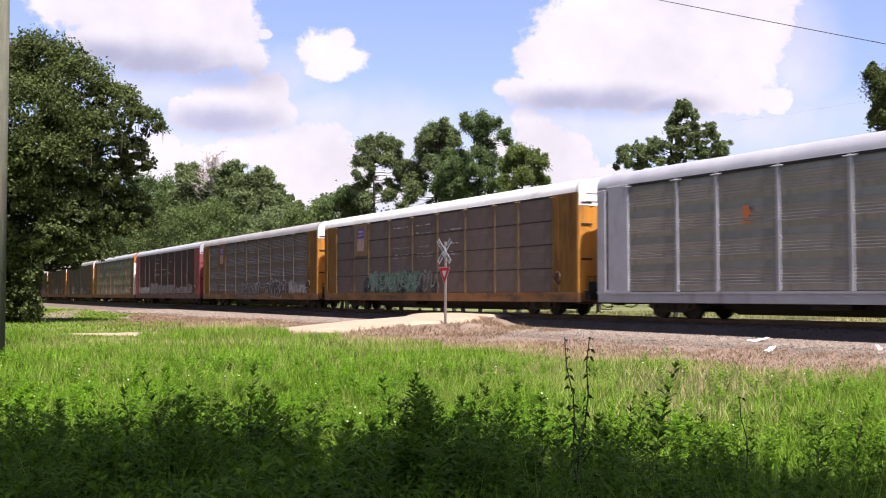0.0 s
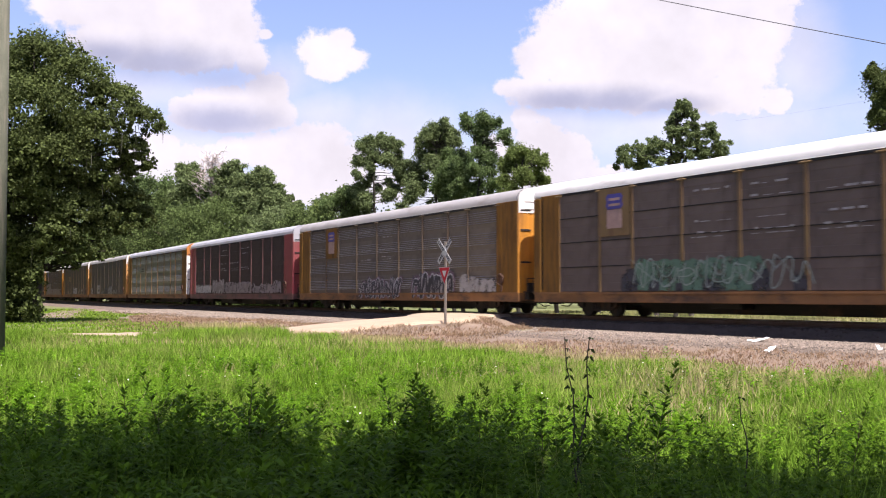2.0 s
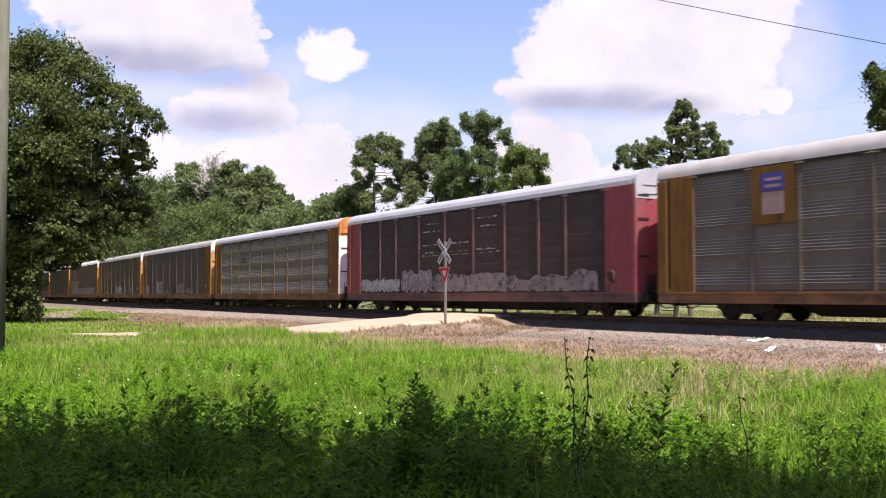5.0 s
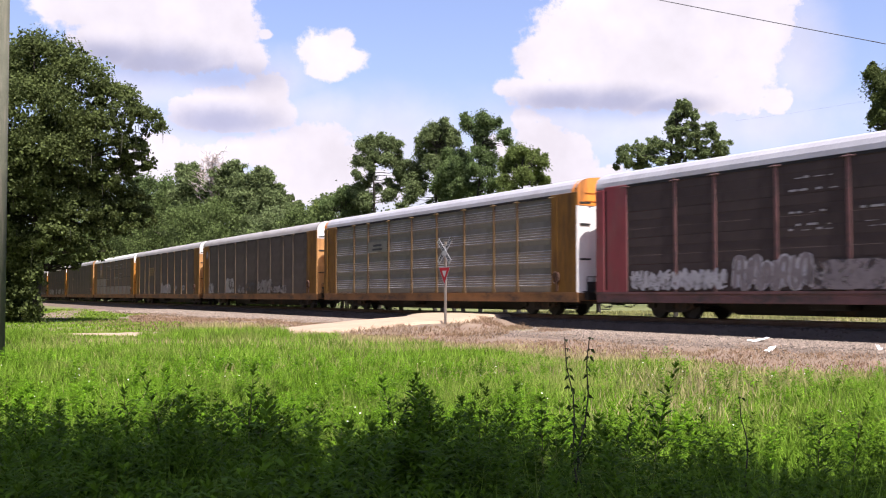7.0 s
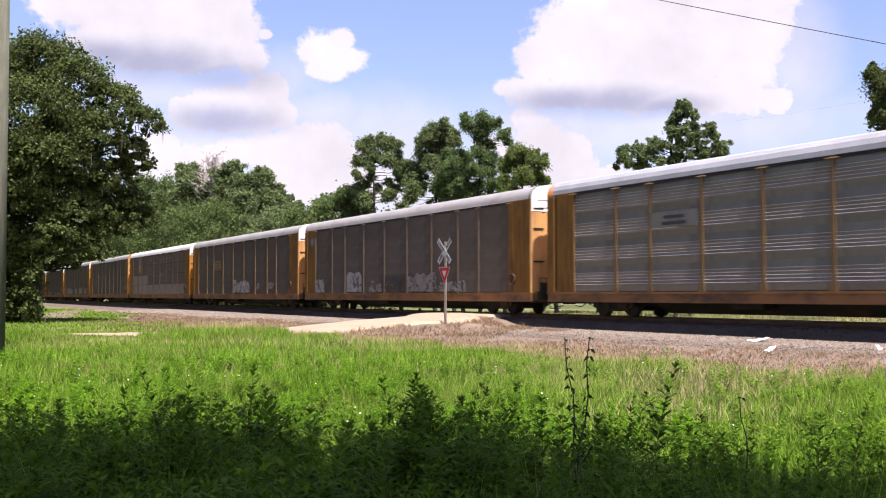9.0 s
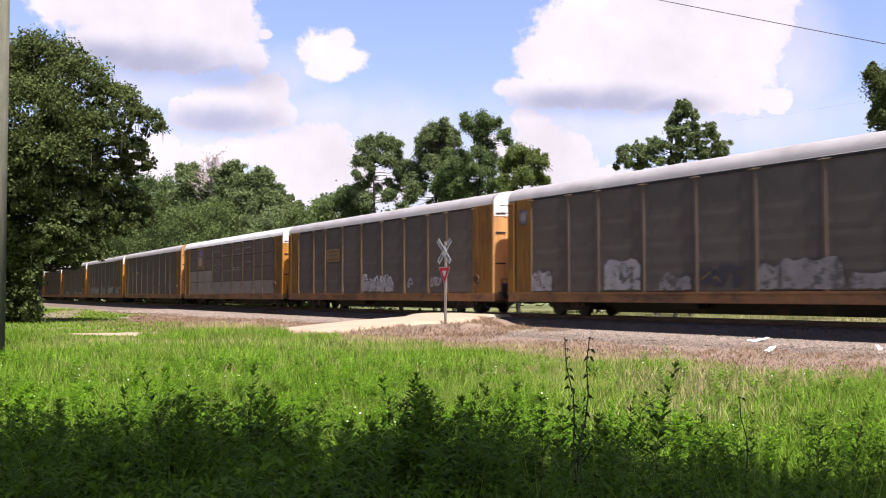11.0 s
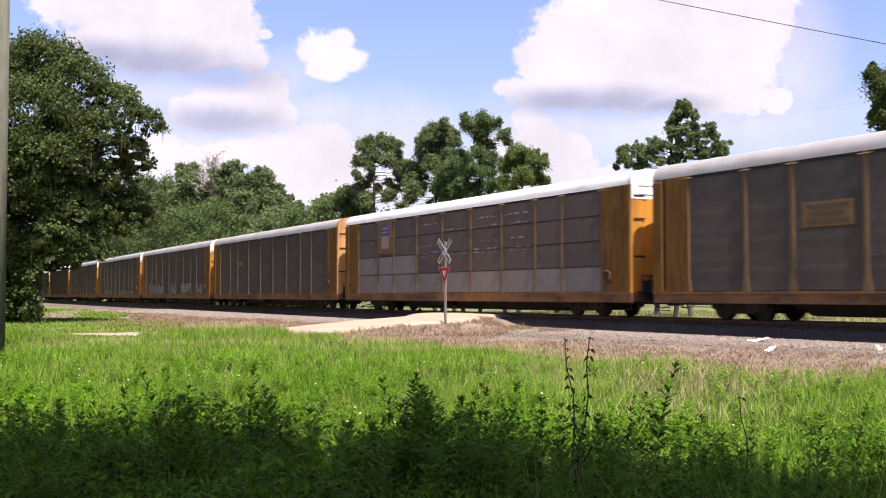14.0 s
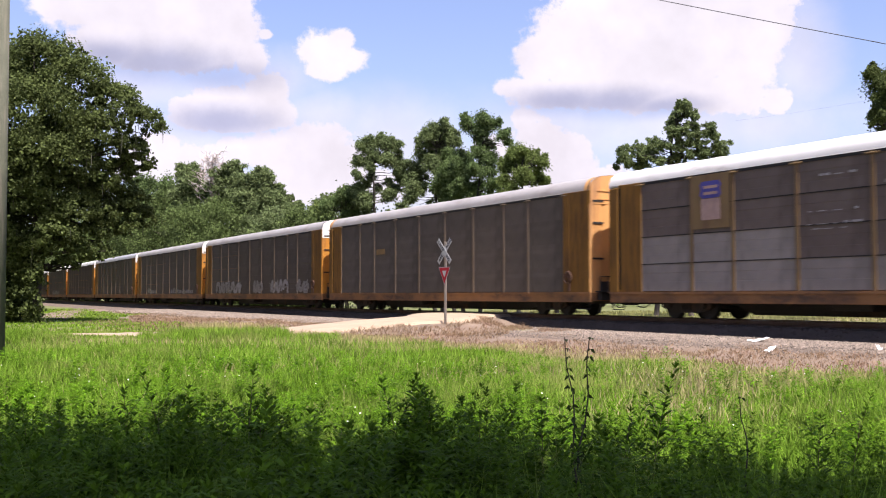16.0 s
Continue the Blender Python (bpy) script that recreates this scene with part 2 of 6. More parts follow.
M["bright_lit_rib"] = material("bright_lit_rib_metal", (0.40, 0.395, 0.38), 0.4, metal=0.3, vary=0.3, scale=0.5, fine_scale=8, dirt=(0.17, 0.16, 0.145), dirt_amount=0.55, dirt_scale=(0.35, 1, 1), bump=0.05)
M["roof"] = material("galvanised_roof", (0.31, 0.308, 0.322), 0.5, metal=0.1, vary=0.12, dirt=(0.27, 0.26, 0.255), dirt_amount=0.3, dirt_scale=(0.5, 2.0, 2.0))
M["roof_white"] = material("white_roof", (0.55, 0.537, 0.515), 0.5, vary=0.08, dirt=(0.36, 0.33, 0.30), dirt_amount=0.25, dirt_scale=(0.5, 2.0, 2.0))
M["roof_dingy"] = material("dingy_roof", (0.27, 0.255, 0.243), 0.6, vary=0.12, dirt=(0.21, 0.185, 0.165), dirt_amount=0.35, dirt_scale=(0.5, 2.0, 2.0))
M["iron"] = material("grimy_iron", (0.020, 0.0175, 0.016), 0.75, metal=0.2, vary=0.3, dirt=RUST, dirt_amount=0.25)
M["rusty"] = material("rusted_steel", (0.085, 0.040, 0.022), 0.85, vary=0.35, scale=3, dirt=(0.03, 0.02, 0.016), dirt_amount=0.45, dirt_scale=(4, 4, 4))
M["black"] = material("dark_gap", (0.009, 0.0085, 0.0085), 0.9, bump=0)
M["rail"] = material("rail_steel", (0.14, 0.085, 0.06), 0.6, metal=0.6, vary=0.3, dirt=RUST, dirt_amount=0.5)
M["railhead"] = material("polished_rail", (0.55, 0.53, 0.5), 0.25, metal=1.0, vary=0.1, bump=0.02)
M["tie"] = material("creosoted_wood", (0.085, 0.066, 0.052), 0.9, vary=0.3, scale=3, dirt=(0.19, 0.16, 0.14), dirt_amount=0.4, dirt_scale=(2, 12, 12), bump=0.5, per="object", spread=0.25)
M["wood_pole"] = material("weathered_pole", (0.078, 0.080, 0.052), 0.9, vary=0.25, scale=2, dirt=(0.14, 0.12, 0.09), dirt_amount=0.4, dirt_scale=(14, 14, 0.7), bump=0.5)
# oil-stained bed, its colour darkened further for the shade under the train
M["oily_shaded_ballast"] = material("oily_shaded_ballast", (0.042, 0.033, 0.028), 0.8, vary=0.35, scale=1.4, fine_scale=22, dirt=(0.035, 0.028, 0.024), dirt_amount=0.45, dirt_scale=(0.6, 2.0, 1), bump=0.9)
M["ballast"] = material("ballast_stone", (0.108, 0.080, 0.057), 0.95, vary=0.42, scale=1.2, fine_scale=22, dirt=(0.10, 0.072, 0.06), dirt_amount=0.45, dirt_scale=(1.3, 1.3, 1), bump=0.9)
M["stone"] = material("crushed_stone", (0.172, 0.138, 0.108), 0.9, vary=0.25, scale=3, bump=0.2, per="island", spread=0.55)
M["soil"] = material("grassy_soil", (0.10, 0.115, 0.030), 0.95, vary=0.4, scale=0.35, fine_scale=9, dirt=(0.16, 0.125, 0.07), dirt_amount=0.3, dirt_scale=(0.25, 0.25, 1), bump=0.8)
M["drysoil"] = material("dry_soil", (0.150, 0.108, 0.074), 0.95, vary=0.35, scale=0.8, fine_scale=14, dirt=(0.19, 0.14, 0.105), dirt_amount=0.4, dirt_scale=(0.5, 0.5, 1), bump=0.9)
M["sand"] = material("sandy_road", (0.30, 0.225, 0.15), 0.95, vary=0.18, scale=1.5, fine_scale=18, dirt=(0.25, 0.18, 0.12), dirt_amount=0.35, dirt_scale=(0.8, 0.8, 1), bump=0.5)
M["grass"] = material("grass_blade", (0.152, 0.260, 0.026), 0.6, vary=0.35, scale=0.45, fine_scale=2.5, bump=0, per="island", spread=0.55, trans=0.45, spec=0.04, dirt=(0.285, 0.31, 0.09), dirt_amount=0.42, dirt_scale=(0.35, 0.35, 0.35))
M["seedgrass"] = material("seed_grass", (0.36, 0.31, 0.15), 0.75, vary=0.25, scale=0.5, fine_scale=4, bump=0, per="island", spread=0.3, trans=0.4, spec=0.04, dirt=(0.26, 0.29, 0.08), dirt_amount=0.45, dirt_scale=(0.5, 0.5, 0.5))
M["drygrass"] = material("dry_grass", (0.21, 0.138, 0.076), 0.8, vary=0.25, scale=0.6, fine_scale=4, bump=0, per="island", spread=0.35, trans=0.25, dirt=(0.19, 0.105, 0.075), dirt_amount=0.4, dirt_scale=(0.6, 0.6, 0.6))
M["weed"] = material("weed_leaf", (0.078, 0.146, 0.010), 0.6, vary=0.3, scale=2, fine_scale=8, bump=0, per="island", spread=0.35, trans=0.35, spec=0.04)
M["stalk"] = material("stalk_stem", (0.045, 0.036, 0.02), 0.8, vary=0.3, bump=0)
M["stalk_leaf"] = material("stalk_leaf", (0.034, 0.052, 0.012), 0.6, vary=0.3, scale=2, bump=0, per="island", spread=0.3, trans=0.15, spec=0.12)
M["stem"] = material("weed_stem", (0.10, 0.075, 0.035), 0.8, vary=0.3, bump=0)
M["oak_leaf"] = material("oak_leaf", (0.074, 0.096, 0.030), 0.6, vary=0.40, scale=0.45, fine_scale=2, bump=0, per="island", spread=0.4, trans=0.32, spec=0.06)
M["leaf_green"] = material("broad_leaf", (0.112, 0.160, 0.058), 0.6, vary=0.3, scale=0.4, fine_scale=2, bump=0, per="island", spread=0.45, trans=0.4, spec=0.06)
M["leaf_dark"] = material("pine_needle", (0.126, 0.163, 0.066), 0.65, vary=0.3, scale=0.5, fine_scale=2, bump=0, per="island", spread=0.45, trans=0.35, spec=0.06)
M["leaf_wood"] = material("wood_leaf", (0.094, 0.130, 0.042), 0.6, vary=0.35, scale=0.3, fine_scale=2, bump=0, per="island", spread=0.45, trans=0.35, spec=0.06)
M["leaf_light"] = material("light_leaf", (0.122, 0.162, 0.046), 0.6, vary=0.3, scale=0.4, fine_scale=2, bump=0, per="island", spread=0.4, trans=0.4, spec=0.06)
M["bark"] = material("bark", (0.085, 0.068, 0.052), 0.95, vary=0.35, scale=2, dirt=(0.05, 0.04, 0.033), dirt_amount=0.4, dirt_scale=(6, 6, 1), bump=0.8)
M["oak_bark"] = material("oak_bark", (0.032, 0.028, 0.022), 0.95, vary=0.35, scale=2, dirt=(0.05, 0.05, 0.035), dirt_amount=0.4, dirt_scale=(6, 6, 1), bump=0.8, spec=0.2)
M["dead_wood"] = material("dead_wood", (0.42, 0.36, 0.33), 0.9, vary=0.2, bump=0.2)
M["moss"] = material("hanging_moss", (0.06, 0.062, 0.040), 0.9, vary=0.25, bump=0, per="island", spread=0.3, trans=0.2)
M["sign_white"] = material("sign_white", (0.34, 0.35, 0.35), 0.5, vary=0.1, bump=0, dirt=(0.4, 0.38, 0.35), dirt_amount=0.25, dirt_scale=(5, 5, 5))
M["sign_red"] = material("sign_red", (0.30, 0.008, 0.022), 0.45, vary=0.08, bump=0)
M["sign_black"] = material("sign_black", (0.04, 0.04, 0.045), 0.6, bump=0)
M["galv"] = material("galvanised_post", (0.27, 0.235, 0.20), 0.5, metal=0.4, vary=0.2, dirt=(0.22, 0.16, 0.12), dirt_amount=0.35, dirt_scale=(8, 8, 0.8))
M["cable"] = material("cable", (0.05, 0.05, 0.055), 0.7, bump=0)
M["paper"] = material("white_scrap", (0.80, 0.79, 0.77), 0.7, vary=0.06, bump=0.1)
M["flower"] = material("white_flower", (0.75, 0.74, 0.68), 0.7, vary=0.1, bump=0)
for key, col in {"g_green": (0.075, 0.142, 0.096), "g_mint": (0.21, 0.25, 0.225), "g_white": (0.391, 0.38, 0.385), "g_black": (0.0287, 0.0276, 0.0345), "g_mauve": (0.144, 0.092, 0.121),
                 "g_slate": (0.075, 0.082, 0.12), "g_blue": (0.0517, 0.046, 0.23), "g_pink": (0.30, 0.20, 0.175), "g_orange": (0.414, 0.127, 0.0345), "g_ochre": (0.17, 0.100, 0.030),
                 "g_pale": (0.247, 0.236, 0.23), "g_wash": (0.172, 0.159, 0.147), "g_grime": (0.175, 0.148, 0.148)}.items():
    M[key] = material("paint_" + key[2:], col, 0.6, vary=0.25, scale=2.5, fine_scale=14, bump=0)
    M["worn" + key[1:]] = material("worn_paint_" + key[2:], col, 0.7, vary=0.3, scale=1.8, fine_scale=14, bump=0, holes=0.42)


# ---------- builders ----------
def box(bm, x0, y0, z0, x1, y1, z1, bevel=0.0):
    r = bmesh.ops.create_cube(bm, size=1.0, matrix=Matrix.LocRotScale(((x0 + x1) / 2, (y0 + y1) / 2, (z0 + z1) / 2), None, (x1 - x0, y1 - y0, z1 - z0)))
    if bevel:
        edges = list({e for v in r["verts"] for e in v.link_edges})
        bmesh.ops.bevel(bm, geom=edges, offset=bevel, segments=1, affect="EDGES", profile=0.5)


def rod(bm, a, b, ra, rb=None, n=8, caps=True):
    a, b = Vector(a), Vector(b)
    q = (b - a).to_track_quat("Z", "Y").to_matrix().to_4x4()
    bmesh.ops.create_cone(bm, cap_ends=caps, segments=n, radius1=ra, radius2=ra if rb is None else rb, depth=(b - a).length,
                          matrix=Matrix.Translation((a + b) / 2) @ q)


def tube(bm, pts, radii, n=6):
    """One unbroken tapered tube through pts."""
    pts = [Vector(p) for p in pts]
    rings = []
    for i, p in enumerate(pts):
        t = (pts[min(i + 1, len(pts) - 1)] - pts[max(i - 1, 0)]).normalized()
        u = t.cross(Vector((0.31, 0.95, 0.07))).normalized()
        w = t.cross(u)
        rings.append([bm.verts.new(p + (u * math.cos(2 * math.pi * k / n) + w * math.sin(2 * math.pi * k / n)) * radii[i]) for k in range(n)])
    for a, b in zip(rings, rings[1:]):
        for k in range(n):
            bm.faces.new((a[k], a[(k + 1) % n], b[(k + 1) % n], b[k]))


def data_of(bm, name, mat, smooth=False):
    me = bpy.data.meshes.new(name)
    bm.normal_update()
    bm.to_mesh(me)
    bm.free()
    me.materials.append(mat)
    if smooth:
        me.shade_smooth()
    return me


def part(name, bm, mat, parent=None, label="", at=None, smooth=False):
    """One mesh object from a bmesh (or shared mesh data), under a thing or a part."""
    me = data_of(bm, name, mat, smooth) if isinstance(bm, bmesh.types.BMesh) else bm
    ob = new(name, me)
    if parent is not None:
        ob.parent = parent
    if at is not None:
        ob.matrix_basis = at
    if not isinstance(bm, bmesh.types.BMesh) and mat is not None:
        ob.material_slots[0].link = "OBJECT"
        ob.material_slots[0].material = mat
    return tagged(ob, label)


def mesh_np(name, verts, faces, mat):
    """A mesh from numpy arrays: verts (n, 3), faces (m, k)."""
    me = bpy.data.meshes.new(name)
    k = faces.shape[1]
    me.vertices.add(len(verts)), me.loops.add(faces.size), me.polygons.add(len(faces))
    me.vertices.foreach_set("co", np.ascontiguousarray(verts, np.float32).ravel())
    me.loops.foreach_set("vertex_index", np.ascontiguousarray(faces, np.int32).ravel())
    me.polygons.foreach_set("loop_start", np.arange(0, faces.size, k, dtype=np.int32))
    me.update(calc_edges=True)
    me.shade_flat()
    me.materials.append(mat)
    return me


def smoothstep(a, b, x):
    t = np.clip((x - a) / (b - a), 0, 1)
    return t * t * (3 - 2 * t)


# ---------- ground ----------
CENTRE_D = HALF_W
ROAD_X = -40.5


def road_centre(y):
    """The dirt road's middle, bending as it climbs to the rails."""
    return ROAD_X + 1.2 * math.sin((y - 20) * 0.06) - 3.9 * float(smoothstep(22.3, 25.6, y))


def from_track(x, y):
    """Distance to the track's centre line, negative on the camera's side."""
    return y - (FACE_Y + CENTRE_D + CURVE * x * x / 2)


def ground_z(x, y):
    x, y = np.asarray(x, float), np.asarray(y, float)
    d = from_track(x, y)
    bank = 0.12 * (1 - smoothstep(3.0, 9.0, np.abs(d)))
    bumps = 0.035 * np.sin(x * 0.31 + 1.3) * np.sin(y * 0.37) + 0.02 * np.sin(x * 0.9 + y * 0.7)
    lift = 0.42 * np.exp(-(((x - ROAD_X) / 4.5) ** 2)) * (1 - smoothstep(2.5, 9.0, np.abs(d)))
    # a low grassed hump on the left verge
    hump = 0.28 * np.exp(-(((x + 52) / 10) ** 2 + ((y - 17.5) / 3.0) ** 2))
    return bank + lift * 0.35 + hump + bumps * smoothstep(0, 6, np.abs(d) - 2)


def spaced(a, b, step, far):
    core = np.arange(a, b + step / 2, step)
    out = np.cumsum(step * 1.35 ** np.arange(1, 60))
    out = out[out < far]
    return np.concatenate([(a - out)[::-1], core, b + out])


gx, gy = spaced(-110, 10, 0.8, 2600), spaced(-6, 60, 0.7, 2600)
GX, GY = np.meshgrid(gx, gy, indexing="ij")
GZ = ground_z(GX, GY)
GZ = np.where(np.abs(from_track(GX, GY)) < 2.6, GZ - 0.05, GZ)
gi = np.arange(GX.size).reshape(GX.shape)
gf = np.stack([gi[:-1, :-1], gi[1:, :-1], gi[1:, 1:], gi[:-1, 1:]], -1).reshape(-1, 4)
ground = new("ground", mesh_np("ground", np.stack([GX, GY, GZ], -1).reshape(-1, 3), gf, M["soil"]))
ground.data.shade_smooth()
tagged(ground, "flat grassy railside field reaching the horizon", "ground", kind="structure")


def strip(name, profile, mat, s0, s1, step, label, category, wob=0.0):
    """A bed of one cross-section (d from the centre, z) swept along the track."""
    rows = np.arange(s0, s1 + step / 2, step)
    verts = []
    rng = np.random.default_rng(5)
    for s in rows:
        for d, z in profile:
            edge = wob * rng.normal() if d in (profile[0][0], profile[-1][0]) else 0
            x, y, _ = track(s, CENTRE_D + d + edge)
            verts.append((x, y, z + wob * 0.06 * rng.normal() * (abs(d) > 1.4)))
    k = len(profile)
    ids = np.arange(len(verts)).reshape(len(rows), k)
    f = np.stack([ids[:-1, :-1], ids[1:, :-1], ids[1:, 1:], ids[:-1, 1:]], -1).reshape(-1, 4)
    ob = new(name, mesh_np(name, np.array(verts), f, mat))
    return tagged(ob, label, category, kind="structure")


strip("ballast_bed", [(-6.6, -0.06), (-5.8, 0.10), (-5.0, 0.13), (-4.0, 0.145), (-3.0, 0.155), (-2.1, 0.17), (-1.48, 0.18), (-1.27, 0.52), (0, 0.55), (1.27, 0.53), (1.6, 0.20), (3.0, 0.16), (4.6, 0.10), (5.6, 0.0)],
      M["ballast"], -420, 60, 0.8, "pinkish-grey crushed stone ballast under the rails", "ballast", wob=0.22)
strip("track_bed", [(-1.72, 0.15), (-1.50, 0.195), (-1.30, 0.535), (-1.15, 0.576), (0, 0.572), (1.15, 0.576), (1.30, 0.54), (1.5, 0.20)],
      M["oily_shaded_ballast"], -420, 60, 0.8, "oil-stained ballast between and beside the rails, train shade painted in", "ballast", wob=0.05)


def swept(name, section, s0, s1, step, d0, mat, parent=None):
    rows = np.arange(s0, s1 + step / 2, step)
    verts = [(*track(s, CENTRE_D + d0 + d)[:2], RAIL_Z + z) for s in rows for d, z in section]
    k = len(section)
    ids = np.arange(len(verts)).reshape(len(rows), k)
    nxt = np.roll(ids, -1, axis=1)
    f = np.stack([ids[:-1], ids[1:], nxt[1:], nxt[:-1]], -1).reshape(-1, 4)
    ob = new(name, mesh_np(name, np.array(verts), f, mat))
    if parent is not None:
        ob.parent = parent
    return ob


RAIL = [(-0.07, -0.172), (0.07, -0.172), (0.07, -0.155), (0.012, -0.13), (0.010, -0.045), (0.034, -0.035), (0.034, -0.006),
        (-0.034, -0.006), (-0.034, -0.035), (-0.010, -0.045), (-0.012, -0.13), (-0.07, -0.155)]
HEAD = [(-0.030, -0.006), (0.030, -0.006), (0.026, 0.0), (-0.026, 0.0)]
for side in (-0.755, 0.755):
    rail = swept("rail", RAIL, -420, 60, 2.0, side, M["rail"])
    tagged(rail, "rusty steel rail with a polished running surface", "rail", group="rails of the track", kind="structure")
    swept("running_surface", HEAD, -420, 60, 2.0, side, M["railhead"], rail)

# ties
bm = bmesh.new()
box(bm, -0.115, -1.25, -0.17, 0.115, 1.25, 0.0, 0.012)
tie_data = data_of(bm, "tie", M["tie"])
ties = new("railway_ties")
tagged(ties, "row of dark creosoted wooden ties in ballast", "railway ties", kind="structure")
rng = random.Random(4)
for i in range(150):
    s = -86 + i * 0.55
    x, y, a = track(s, CENTRE_D)
    part("tie", tie_data, None, ties, at=pose(x, y, RAIL_Z - 0.17 + rng.uniform(-0.008, 0.008), 0, 0, a + rng.uniform(-1, 1)))

# the dirt road over the line
ys = np.arange(-30, 70.1, 0.5)
us = np.linspace(-1.2, 1.2, 13)
rv = []
rng_r = np.random.default_rng(8)
for y in ys:
    cx = road_centre(y)
    wide_r = 2.6 + 0.5 * math.exp(-((y - 24) / 3) ** 2) + 0.12 * rng_r.normal()
    for u in us:
        x = cx + u * wide_r
        d = abs(float(from_track(x, y)))
        base_z = float(ground_z(x, y)) + 0.03
        top = max(base_z, float(np.interp(d, [0, 1.75, 5, 8, 12.5], [0.745, 0.745, 0.66, 0.50, 0.10]) if y < 29 else np.interp(d, [0, 1.75, 6], [0.745, 0.745, 0.1])))
        z = top - 0.03 * min(1, abs(u)) ** 3 - 0.02 * math.exp(-((abs(u) - 0.5) / 0.15) ** 2)
        if abs(u) > 1:
            z = z + (base_z - 0.12 - z) * (abs(u) - 1) / 0.2
        rv.append((x, y, z))
ids = np.arange(len(rv)).reshape(len(ys), len(us))
rf = np.stack([ids[:-1, :-1], ids[:-1, 1:], ids[1:, 1:], ids[1:, :-1]], -1).reshape(-1, 4)
road = new("road", mesh_np("road", np.array(rv), rf, M["sand"]))
road.data.shade_smooth()
tagged(road, "pale sandy dirt road crossing the railway", "dirt road", kind="structure")

# dirt shoulder sloping from the road down to the verge
def shoulder_z(x, y):
    """Height of the shoulder beside the road, falling away from its edge."""
    edge = road_centre(y) + 2.55
    d = abs(float(from_track(edge, y)))
    top = max(float(ground_z(edge, y)) + 0.03, float(np.interp(d, [0, 1.75, 5, 8, 12.5], [0.745, 0.745, 0.66, 0.50, 0.10]))) - 0.13
    u = min(1.0, max(0.0, (x - edge) / 3.6))
    low = float(ground_z(x, y)) - 0.04
    return low + (top - low) * (1 - u * u * (3 - 2 * u))


shv, shr = [], np.random.default_rng(21)
sy_ = np.arange(10.0, 26.2, 0.4)
for y in sy_:
    edge = road_centre(y) + 2.3
    for k in range(12):
        x = edge + 4.0 * k / 11
        shv.append((x, y, shoulder_z(x, y) + 0.02 * shr.normal() * (k > 1)))
ids = np.arange(len(shv)).reshape(len(sy_), 12)
shoulder = new("road_shoulder", mesh_np("road_shoulder", np.array(shv), np.stack([ids[:-1, :-1], ids[:-1, 1:], ids[1:, 1:], ids[1:, :-1]], -1).reshape(-1, 4), M["drysoil"]))
shoulder.data.shade_smooth()
tagged(shoulder, "dry brown earth shoulder sloping from the road", "verge", kind="structure")

# dry bare soil between the ballast and the meadow
vs = np.arange(-120, 12.1, 0.7)
rng_v = np.random.default_rng(15)
vv = []
for x in vs:
    out_d = -13.6 + 5.4 * float(smoothstep(-66, -92, x))
    out_d += 0.5 * math.sin(x * 0.7) + 0.3 * rng_v.normal()
    for k in range(10):
        dd = out_d + (-5.2 - out_d) * k / 9
        y = FACE_Y + CENTRE_D + CURVE * x * x / 2 + dd
        vv.append((x, y, float(ground_z(x, y)) + (0.025 if 0 < k < 9 else -0.03)))
ids = np.arange(len(vv)).reshape(len(vs), 10)
vf = np.stack([ids[:-1, :-1], ids[1:, :-1], ids[1:, 1:], ids[:-1, 1:]], -1).reshape(-1, 4)
verge = new("dry_verge", mesh_np("dry_verge", np.array(vv), vf, M["drysoil"]))
verge.data.shade_smooth()
tagged(verge, "dry brown soil strip beside the ballast", "verge", kind="structure")

# ---------- the train ----------
POSTS = (-11.85, -9.07, -7.05, -4.27, -1.42, 1.42, 4.27, 7.05, 9.07, 11.85)
HALF_L = 13.70
Z_SILL, Z_FLOOR, Z_EAVE, Z_TOP = 0.574, 0.96, 5.16, 5.82
ROWS_Z = np.linspace(Z_FLOOR + 0.05, Z_EAVE - 0.06, 5)


